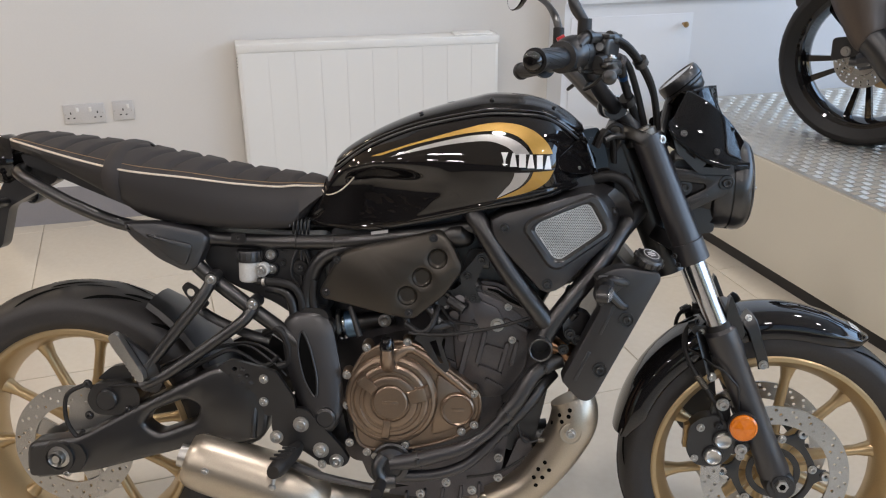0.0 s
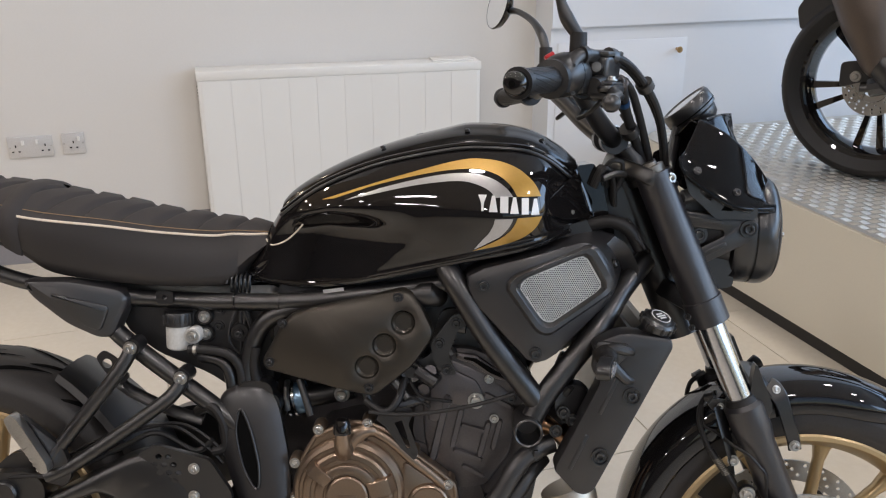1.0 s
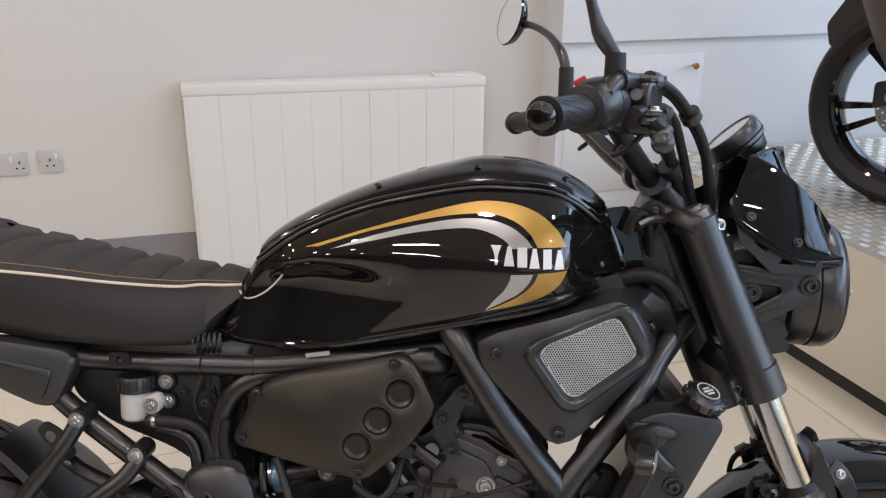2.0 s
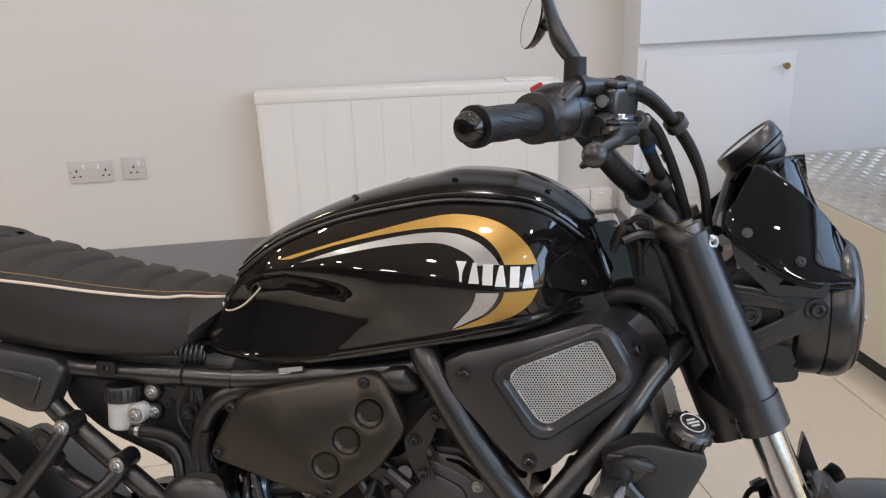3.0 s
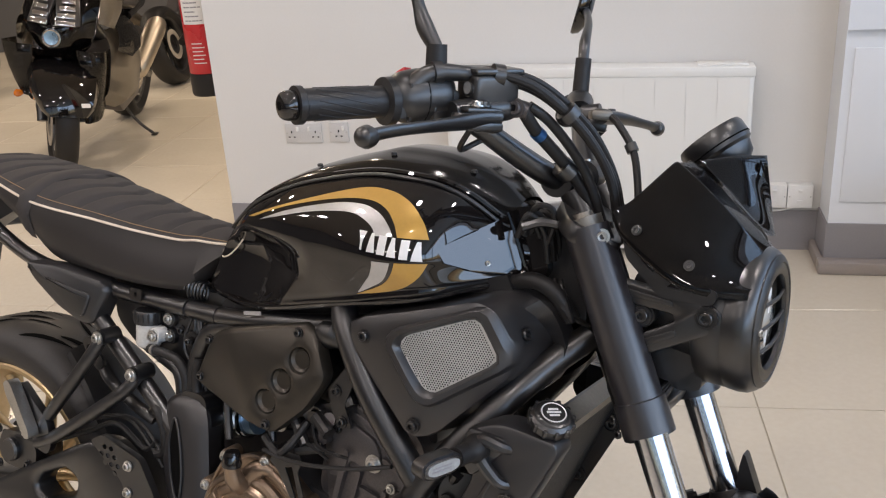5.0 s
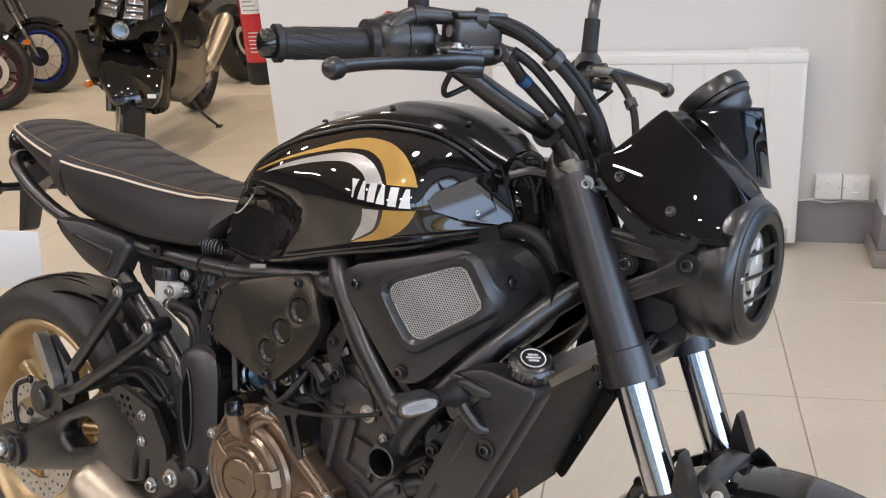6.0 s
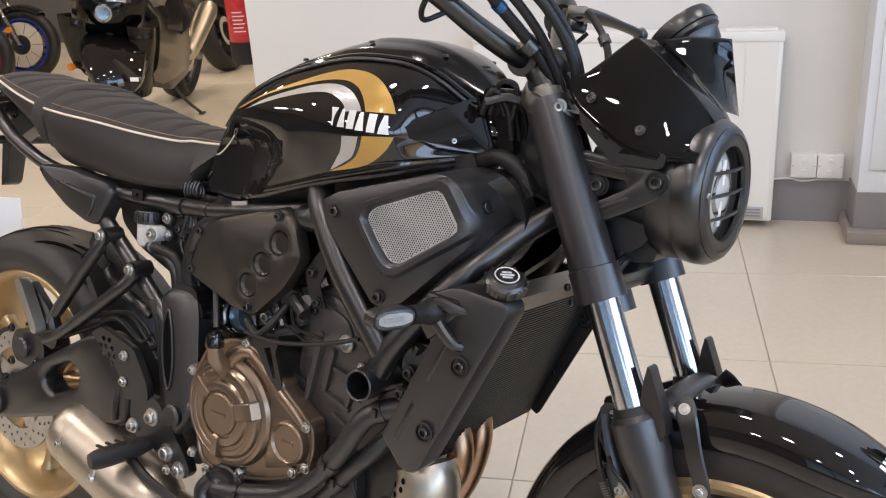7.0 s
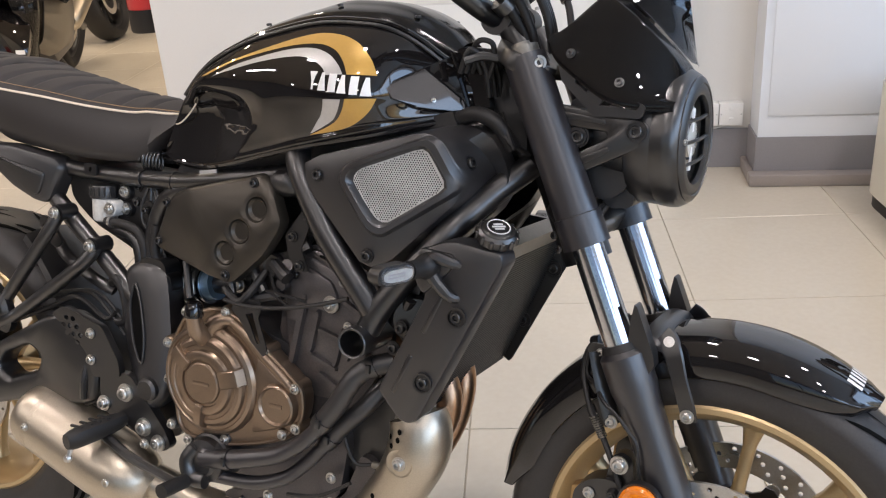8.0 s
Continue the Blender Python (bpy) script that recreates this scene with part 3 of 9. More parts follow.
def wheel(name, c, tyre_r, half, rim_half, label, grooves):
    base = Matrix.Translation(c)
    w = part(name, lathe([(0.232, rim_half), (0.236, rim_half - 0.003), (0.232, rim_half - 0.008), (0.224, rim_half - 0.020), (0.216, rim_half * 0.45), (0.212, 0.0),
                          (0.216, -rim_half * 0.45), (0.224, -rim_half + 0.020), (0.232, -rim_half + 0.008), (0.236, -rim_half + 0.003), (0.232, -rim_half),
                          (0.225, -rim_half), (0.222, -rim_half + 0.003), (0.216, -rim_half + 0.014), (0.208, -rim_half * 0.5), (0.203, -0.012), (0.203, 0.012), (0.208, rim_half * 0.5), (0.216, rim_half - 0.014), (0.222, rim_half - 0.003), (0.225, rim_half)], 96, base, True), M_GOLDRIM, BIKE, label)
    def tyre_r_at(a):
        return 0.262 + (tyre_r - 0.262) * max(0.0, math.cos(a)) ** 0.75

    crown = [(tyre_r_at(radians(q)), half * math.sin(radians(q))) for q in range(-80, 81, 5)]
    wall = [(p.x, p.y) for p in spline([(0.228, rim_half - 0.008, 0), (0.236, rim_half - 0.002, 0), (0.246, half * 0.93, 0), (0.257, half * 0.985, 0), (crown[-1][0], crown[-1][1], 0)], 4)]
    prof = [(r, -y) for r, y in wall[:-1]] + crown + [(r, y) for r, y in reversed(wall[:-1])]
    part("tyre", lathe(prof, 96, base), M_TYRE, w, "black radial road tyre", 80)
    hub = [(0.0, -0.062), (0.016, -0.062), (0.026, -0.055), (0.032, -0.05), (0.034, -0.02), (0.034, 0.02), (0.032, 0.05), (0.026, 0.06), (0, 0.06)]
    part("hub", lathe(hub, 32, base), M_GOLDRIM, w)
    sp = None
    for k in range(10):
        a = 36 * k + 10
        if sp is None:
            rings = []
            for r, ww, tt in ((0.026, 0.017, 0.020), (0.06, 0.012, 0.015), (0.12, 0.0082, 0.012), (0.175, 0.0082, 0.012), (0.199, 0.013, 0.015), (0.209, 0.022, 0.018)):
                rings.append([Vector((r, tt * sy, ww * sz)) for sy, sz in ((-1, -0.45), (-0.6, -1), (0.6, -1), (1, -0.45), (1, 0.45), (0.6, 1), (-0.6, 1), (-1, 0.45))])
            sp = part("spoke", loft(rings), M_GOLDRIM, w, angle=60)
            sp.matrix_basis = base @ pose(0, 0, 0, 0, -a)
        else:
            share("spoke", sp, w, base @ pose(0, 0, 0, 0, -a))
    # tread grooves: short curved near-black strips for their shade, both sides of the crown
    bm = bmesh.new()

    def surf_pt(ang, a):
        y = half * math.sin(a)
        r = tyre_r_at(a) + 0.0011
        return c + Vector((r * math.cos(ang), y, r * math.sin(ang)))
    for k in range(grooves):
        for s in (-1, 1):
            for (t0, a0, t1, a1, wd) in ((0.0, 0.06, 0.60, 0.42, 0.030), (0.35, 0.46, 1.05, 0.98, 0.028), (0.75, 0.22, 1.25, 0.40, 0.022)):
                step = 2 * math.pi / grooves
                pts = []
                for i in range(7):
                    f = i / 6
                    ang = (k + t0 + (t1 - t0) * f + (0.25 if s > 0 else 0)) * step
                    a = s * (a0 + (a1 - a0) * f ** 1.4)
                    wq = wd * math.sin(math.pi * (0.08 + 0.84 * f))
                    pts.append((surf_pt(ang - wq / tyre_r * 0.5, a), surf_pt(ang + wq / tyre_r * 0.5, a + 0.01)))
                vs = [(bm.verts.new(p), bm.verts.new(q)) for p, q in pts]
                for (p, q), (u, v) in zip(vs, vs[1:]):
                    bm.faces.new((p, q, v, u))
    g = part("tread_groove", bm, M_HOLE_SHADE, w)
    tagged(g, "tread grooves drawn as near-black strips on the tyre", kind="stuff")
    return w


def brake_disc(parent, c, y, ro, ri, holes, name="brake_disc"):
    hs = []
    for row, (rr, off) in enumerate(((0.28, 0), (0.55, 0.4), (0.8, 0.7))):
        for k in range(holes):
            a = 2 * math.pi * (k + off) / holes
            r = ri + (ro - ri) * rr
            hs.append(circle(c.x + r * math.cos(a), c.z + r * math.sin(a), 0.0034, 8))
    hs.append(circle(c.x, c.z, ri, 48))
    return part(name, plate(circle(c.x, c.z, ro, 72), y - 0.0025, y + 0.0025, 0.0, 0, hs), M_STEEL, parent, "drilled steel brake disc")


rw = wheel("rear_wheel", REAR, 0.318, 0.088, 0.074, "gold cast alloy rear wheel", 13)
fw = wheel("front_wheel", FRONT, 0.299, 0.060, 0.052, "gold cast alloy front wheel", 12)
brake_disc(rw, REAR, -0.088, 0.1225, 0.082, 20)
for s in (-1, 1):
    brake_disc(fw, FRONT, 0.071 * s, 0.141, 0.1045, 26)
    # thin black spider that carries the disc on six buttons
    out = []
    for k in range(6):
        a = 60 * k
        for da, r in ((-24, 0.079), (-13, 0.081), (-7, 0.090), (-6, 0.100), (0, 0.103), (6, 0.100), (7, 0.090), (13, 0.081), (24, 0.079)):
            out.append((FRONT.x + r * math.cos(radians(a + da)), FRONT.z + r * math.sin(radians(a + da))))
    sp = part("disc_carrier", plate(out, 0.061 * s, 0.067 * s, 0.0015, 0, [circle(FRONT.x, FRONT.z, 0.066, 40)]), M_SATIN, fw, "black disc carrier")
    for k in range(6):
        a = radians(60 * k)
        p = Matrix.Translation((FRONT.x + 0.0985 * math.cos(a), 0.068 * s, FRONT.z + 0.0985 * math.sin(a))) @ pose(0, 0, 0, 0, 0, 0 if s < 0 else 180)
        part("disc_button", lathe([(0.0035, -0.003), (0.0085, -0.004), (0.0100, -0.001), (0.0100, 0.003), (0.0035, 0.003)], 20, p, True), M_STEEL, sp, "bright floating disc button")
    for k in range(5):
        a = radians(72 * k + 10)
        d = Vector((math.cos(a), 0, math.sin(a)))
        n = Vector((-d.z, 0, d.x))
        rings = []
        for r, w, y0, y1 in ((0.028, 0.010, 0.040, 0.056), (0.050, 0.0065, 0.044, 0.058), (0.066, 0.0065, 0.046, 0.060), (0.077, 0.010, 0.050, 0.060)):
            rings.append([FRONT + d * r + n * w * q + Vector((0, yy * s, 0)) for q, yy in ((-1, y0), (1, y0), (1, y1), (-1, y1))])
        part("hub_arm", loft(rings), M_GOLDRIM, fw)
        if s < 0:
            bolt(sp, (FRONT.x + 0.0735 * math.cos(a), -0.0705, FRONT.z + 0.0735 * math.sin(a)), 0.0058)
    part("sensor_ring", lathe([(0.040, 0.060 * s), (0.052, 0.060 * s), (0.052, 0.063 * s), (0.040, 0.063 * s)], 40, Matrix.Translation(FRONT), True), M_SATIN, fw)
out = []
for k in range(5):
    a = math.radians(72 * k + 10)
    for da, r in ((-20, 0.05), (-12, 0.092), (12, 0.092), (20, 0.05)):
        out.append((REAR.x + r * math.cos(a + radians(da)), REAR.z + r * math.sin(a + radians(da))))
part("disc_carrier", plate(out, -0.085, -0.078, 0.0015, 0, [circle(REAR.x, REAR.z, 0.03, 24)]), M_STEEL, rw)

# ---- fork, fender, front brake ----
fixed = set(BIKE.children)
for s in (-1, 1):
    y = 0.088 * s
    f = part("fork_upper", tube([on_fork(0.953, y), on_fork(0.76, y), on_fork(0.759, y), on_fork(0.722, y)], [0.0275, 0.0285, 0.031, 0.031], 28, 0), M_SATIN_LIT, BIKE, "satin black upper fork tube")
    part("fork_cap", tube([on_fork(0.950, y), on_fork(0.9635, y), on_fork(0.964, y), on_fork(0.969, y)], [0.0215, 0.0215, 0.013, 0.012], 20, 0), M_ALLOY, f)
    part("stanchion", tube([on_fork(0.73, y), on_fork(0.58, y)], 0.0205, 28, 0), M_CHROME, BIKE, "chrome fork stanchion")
    lo = part("fork_lower", tube([on_fork(0.597, y), on_fork(0.588, y), on_fork(0.55, y), on_fork(0.53, y), on_fork(0.36, y), on_fork(0.315, y), on_fork(0.287, y)], [0.0235, 0.031, 0.031, 0.0275, 0.0265, 0.030, 0.026], 28, 0), M_SATIN_LIT, BIKE, "satin black fork lower leg")
    part("dust_seal", tube([on_fork(0.603, y), on_fork(0.594, y)], [0.023, 0.026], 24, 0), M_RUBBER, lo)
    part("axle_lug", lathe([(0.0, 0.024), (0.024, 0.024), (0.030, 0.018), (0.030, -0.018), (0.026, -0.024), (0, -0.024)], 28, Matrix.Translation(on_fork(0.287, y))), M_SATIN, lo)
    a, b = on_fork(0.600, y), on_fork(0.555, y)
    # pointed guard, its foot blended into the collar, and the fender stay ahead of it
    part("fork_guard", plate([(0.5275, 0.658), (0.5245, 0.640), (0.522, 0.600), (0.524, 0.582), (0.552, 0.572), (0.558, 0.584), (0.556, 0.597), (0.543, 0.628), (0.531, 0.656)], y - 0.012, y + 0.012, 0.004), M_PLASTIC, lo, "pointed plastic fork guard", 40)
    # curved strip from the fork brace down to the bolt on the fender's side
    path = spline([(0.556, 0.067, 0.616), (0.565, 0.071, 0.610), (0.576, 0.078, 0.594), (0.588, 0.081, 0.560), (0.598, 0.080, 0.532), (0.602, 0.079, 0.514)], 5)
    rings = []
    for i, p in enumerate(path):
        d = (path[min(i + 1, len(path) - 1)] - path[max(i - 1, 0)]).normalized()
        n = Vector((0, 1, 0.35 if i < 8 else 0)).normalized()
        side = d.cross(n).normalized()
        wd = 0.0150 - 0.0045 * smooth((i - 4) / 10)
        rings.append([Vector(((p + side * a * wd + n * b).x, (p + side * a * wd + n * b).y * s, (p + side * a * wd + n * b).z)) for a, b in ((-1, 0.0), (-0.85, 0.003), (0.85, 0.003), (1, 0.0), (0.85, -0.002), (-0.85, -0.002))])
    stay = part("fender_stay", loft(rings), M_SATIN, lo, "", 50)
    bolt(stay, (0.600, 0.0855 * s, 0.522), 0.0062, (0, s, 0))
    bolt(stay, (0.568, 0.077 * s, 0.612), 0.0046, (0.2, s, 0.4))
# brace that arches over the fender between the fork legs
rings = []
for k in range(17):
    y = 0.080 * (k / 8 - 1)
    z = 0.604 + 0.016 * (1 - (y / 0.080) ** 4)
    rings.append([Vector((x, y, z + dz)) for x, dz in ((0.530, -0.006), (0.533, 0.001), (0.542, 0.003), (0.556, 0.001), (0.562, -0.006))])
part("fork_brace", loft(rings), M_SATIN, BIKE, "satin black fork brace", 50)
ax = part("front_axle", lathe([(0, -0.120), (0.0175, -0.120), (0.0185, -0.117), (0.016, -0.112), (0.016, 0.118), (0, 0.118)], 24, Matrix.Translation(FRONT + Vector((0, 0, -0.002)))), M_SATIN, BIKE)
part("axle_hexagon", lathe([(0.0068, -0.130), (0.0112, -0.130), (0.0126, -0.1275), (0.0126, -0.118), (0.0068, -0.118)], 6, Matrix.Translation(FRONT + Vector((0, 0, -0.002))), True), M_STEEL, ax, "bright hexagon axle end", 20)
part("axle_bore", lathe([(0, -0.1285), (0.0070, -0.1285)], 6, Matrix.Translation(FRONT + Vector((0, 0, -0.002)))), M_HOLE_SHADE, ax)


def fender():
    rings = []
    n = 34
    for i in range(n):
        f = i / (n - 1)
        a = radians(170 - 112 * f)
        k = math.sqrt(max(0.0, 1 - max(0.0, (f - 0.80) / 0.20) ** 2))
        q = min(1.0, f / 0.08)
        r = 0.3185 + 0.012 * math.sin(math.pi * f)
        hw = 0.066 * (0.34 + 0.66 * k) * (0.85 + 0.15 * q)
        sk = (0.046 + 0.010 * math.sin(math.pi * f)) * (0.16 + 0.84 * k) * (0.5 + 0.5 * q)
        pr = [(-hw, r - sk), (-hw * 1.0, r - sk * 0.55), (-hw * 0.86, r - 0.012), (-hw * 0.55, r - 0.003), (0, r), (hw * 0.55, r - 0.003), (hw * 0.86, r - 0.012), (hw, r - sk * 0.55), (hw, r - sk)]
        pr = [(p.x, p.y) for p in spline([(a_, b_, 0) for a_, b_ in pr], 3)]
        inn = [(y * 0.95, q - 0.003) for y, q in reversed(pr)]
        rings.append([FRONT + Vector((q * math.cos(a), y, q * math.sin(a))) for y, q in pr + inn])
    fd = part("front_fender", loft(rings), M_GLOSS, BIKE, "gloss black front mudguard", 50)
    bm = bmesh.new()
    for k in range(6):
        a = radians(66.5 - 0.0)
        y0 = -0.030 + 0.0105 * k
        q = []
        for y, da in ((y0, 0), (y0 + 0.0065, 0), (y0 + 0.0065, 3.6), (y0, 3.6)):
            b = a - radians(da)
            f = (170 - math.degrees(b)) / 112
            r = 0.3185 + 0.012 * math.sin(math.pi * f) - 0.012 * (abs(y) / 0.055) ** 2 + 0.0012
            q.append(bm.verts.new(FRONT + Vector((r * math.cos(b), y, r * math.sin(b)))))
        bm.faces.new(q)
    part("logo_bar", bm, M_LOGO, fd, "white lettering bars")
    return fd


fender()


def front_brake():
    for s in (-1, 1):
        y = 0.086 * s
        c = part("brake_caliper", plate([(0.464, 0.345), (0.466, 0.398), (0.488, 0.418), (0.520, 0.424), (0.548, 0.398), (0.556, 0.372), (0.546, 0.336), (0.522, 0.318), (0.482, 0.320)], y - 0.020, y + 0.020, 0.007, 0.012), M_SATIN, BIKE, "black front brake caliper")
        part("caliper_arm", plate([(0.505, 0.410), (0.512, 0.452), (0.526, 0.462), (0.540, 0.455), (0.545, 0.415), (0.552, 0.372), (0.580, 0.366), (0.582, 0.350), (0.550, 0.342), (0.520, 0.375)], y - 0.012, y + 0.008, 0.004, 0.008), M_SATIN, c)
        part("brake_pad", plate([(0.458, 0.352), (0.460, 0.396), (0.470, 0.400), (0.470, 0.350)], y - 0.010, y + 0.010, 0.002), M_BRASS, c, "brass coloured pad plate")
        if s < 0:
            for px, pz, r in ((0.531, 0.376, 0.0165), (0.514, 0.342, 0.0165)):
                cp = part("piston_cap", lathe([(0, -0.005), (r * 0.62, -0.006), (r * 0.80, -0.008), (r * 0.94, -0.006), (r, -0.002), (r, 0.006), (0, 0.006)], 28, Matrix.Translation((px, -0.110, pz))), M_STEEL, c)
                part("cap_collar", lathe([(r, -0.003), (r + 0.0028, -0.003), (r + 0.004, 0.003), (r, 0.004)], 28, Matrix.Translation((px, -0.110, pz)), True), M_SATIN, cp)
            for px, pz, r in ((0.526, 0.447, 0.0085), (0.566, 0.357, 0.0080), (0.488, 0.398, 0.0055), (0.480, 0.335, 0.0050)):
                bolt(c, (px, -0.109, pz), r)
            bj = part("banjo", lathe([(0, -0.006), (0.007, -0.006), (0.009, 0), (0.009, 0.01), (0, 0.01)], 14, Matrix.Translation((0.521, -0.108, 0.404))), M_SATIN, c)
            bolt(bj, (0.521, -0.115, 0.404), 0.0045, material=M_SATIN)
        # rear strap of the mudguard
        strap = part("fender_strap", tube([(0.478, 0.083 * s, 0.584), (0.487, 0.086 * s, 0.553), (0.497, 0.087 * s, 0.522), (0.507, 0.086 * s, 0.490)], 0.0115, 8, 4, True, 0.22), M_SATIN, BIKE)
        bh = part("brake_hose", tube([(0.529, 0.106 * s, 0.415), (0.517, 0.100 * s, 0.438), (0.499, 0.092 * s, 0.468), (0.480, 0.082 * s, 0.493), (0.467, 0.075 * s, 0.512), (0.454, 0.062 * s, 0.546), (0.456, 0.055 * s, 0.573), (0.466, 0.050 * s, 0.588), (0.480, 0.055 * s, 0.596)], 0.0042, 8), M_RUBBER, BIKE, "black brake hose")
        part("hose_sleeve", tube([(0.471, 0.077 * s, 0.506), (0.480, 0.082 * s, 0.493), (0.492, 0.088 * s, 0.478)], 0.0062, 10, 3), M_RUBBER, bh)
        part("hose_guide", tube([(0.463, 0.054 * s, 0.586), (0.476, 0.060 * s, 0.592)], 0.0085, 10, 0), M_SATIN, bh)
    part("sensor_cable", tube([(0.556, -0.10, 0.415), (0.553, -0.115, 0.452), (0.549, -0.118, 0.485), (0.538, -0.118, 0.499), (0.522, -0.117, 0.516), (0.500, -0.108, 0.527), (0.478, -0.080, 0.537), (0.460, -0.066, 0.545), (0.458, -0.056, 0.575)], 0.0026, 6), M_RUBBER, BIKE)
    r = part("reflector", lathe([(0, -0.010), (0.022, -0.010), (0.0255, -0.007), (0.026, 0.0), (0, 0.0)], 36, Matrix.Translation((0.562, -0.128, 0.412))), M_AMBER, BIKE, "round amber side reflector")
    part("prism", lathe([(0, -0.0135), (0.0205, -0.0098)], 6, Matrix.Translation((0.562, -0.128, 0.412))), M_AMBER, r, "", 2)
    part("reflector_mount", lathe([(0, 0.0), (0.0285, -0.004), (0.0285, 0.008), (0, 0.010)], 28, Matrix.Translation((0.562, -0.128, 0.412))), M_SATIN, r)
    part("spring_sleeve", tube([Vector((0.4785, -0.083, 0.496)).lerp(Vector((0.496, -0.0905, 0.472)), k / 60) + Vector((0.0050 * math.cos(k * 1.05), 0.0052 * math.sin(k * 1.05), 0.003 * math.cos(k * 1.05))) for k in range(61)], 0.0012, 6, 1), M_ALLOY, BIKE, "grey coiled hose sleeve")
    bolt(BIKE, (0.505, -0.091, 0.495), 0.0062)
    part("hose_bracket", plate([(0.462, 0.584), (0.470, 0.594), (0.494, 0.592), (0.498, 0.580), (0.486, 0.572), (0.470, 0.574)], -0.080, -0.074, 0.002, 0.005), M_SATIN, BIKE)
    bolt(BIKE, (0.482, -0.082, 0.582), 0.004)


front_brake()

# the steering is turned four degrees to the right
TURN = Matrix.Rotation(radians(4), 4, FAX)
PIVOT = Matrix.Translation(on_fork(0.6, -0.088))
for ob in [o for o in BIKE.children if o not in fixed]:
    ob.matrix_basis = PIVOT @ TURN @ PIVOT.inverted() @ ob.matrix_basis
fw.matrix_basis = Matrix.Translation(FRONT + Vector((0.003, 0, 0))) @ TURN @ Matrix.Translation(-FRONT)

# triple clamps and headstock
bm = bmesh.new()
add_tube(bm, [on_fork(0.965, 0, -0.035), on_fork(0.70, 0, -0.035)], 0.030, 20)
part("steering_head", bm, M_SATIN, BIKE)
for z, th, nm in ((0.9435, 0.024, "top_clamp"), (0.742, 0.030, "lower_clamp")):
    c = on_fork(z)
    m = Matrix.Translation(c) @ pose(0, 0, 0, 0, 23.4)
    bm = bmesh.new()
    if z < 0.9:
        o = [(0.012, 0.088), (0.0, 0.100), (-0.030, 0.095), (-0.066, 0.045), (-0.070, 0.0), (-0.066, -0.045), (-0.030, -0.095), (0.0, -0.100), (0.012, -0.088), (0.015, -0.045), (0.015, 0.045)]
    else:
        o = [(0.040, 0.084), (0.030, 0.099), (0.008, 0.112), (-0.012, 0.117), (-0.030, 0.104), (-0.066, 0.045), (-0.070, 0.0), (-0.066, -0.045), (-0.030, -0.104), (-0.012, -0.117), (0.008, -0.112), (0.030, -0.099), (0.040, -0.084), (0.022, -0.045), (0.022, 0.045)]
    f = bm.faces.new([bm.verts.new((a, b, -th / 2)) for a, b in [tuple(p) for p in fillet(o, 0.02)]])
    r = bmesh.ops.extrude_face_region(bm, geom=[f])
    bmesh.ops.translate(bm, verts=[g for g in r["geom"] if isinstance(g, bmesh.types.BMVert)], vec=(0, 0, th))
    bmesh.ops.bevel(bm, geom=[e for e in bm.edges if abs(e.verts[0].co.z - e.verts[1].co.z) < 1e-6], offset=0.004, segments=2, affect="EDGES", profile=0.5)
    bm.transform(m)
    cl = part(nm, bm, M_SATIN, BIKE)
    if z > 0.9:
        bolt(cl, (0.3835, -0.1035, 0.9465), 0.0062, (0.35, -1, 0))
for z in (0.728, 0.745):
    bolt(BIKE, on_fork(z, -0.104, -0.031), 0.005, (-0.6, -1, 0), M_SATIN, False)

# ---- tank ----
TANK = [  # x, top, bottom, widest, height of the widest, width at the foot
    (-0.282, 0.796, 0.775, 0.044, 0.786, 0.042), (-0.270, 0.816, 0.773, 0.055, 0.793, 0.052), (-0.255, 0.846, 0.772, 0.061, 0.806, 0.058), (-0.240, 0.873, 0.771, 0.066, 0.826, 0.062), (-0.215, 0.909, 0.771, 0.079, 0.850, 0.068), (-0.160, 0.945, 0.773, 0.112, 0.885, 0.090),
    (-0.080, 0.981, 0.788, 0.141, 0.905, 0.116), (0.000, 1.006, 0.807, 0.159, 0.908, 0.135), (0.065, 1.019, 0.823, 0.173, 0.905, 0.152),
    (0.130, 1.018, 0.838, 0.180, 0.903, 0.150), (0.165, 1.012, 0.846, 0.174, 0.903, 0.149), (0.190, 1.003, 0.851, 0.156, 0.903, 0.138), (0.214, 0.990, 0.856, 0.117, 0.905, 0.108), (0.238, 0.974, 0.862, 0.084, 0.905, 0.078), (0.258, 0.958, 0.868, 0.062, 0.905, 0.058), (0.272, 0.943, 0.874, 0.052, 0.905, 0.050)]


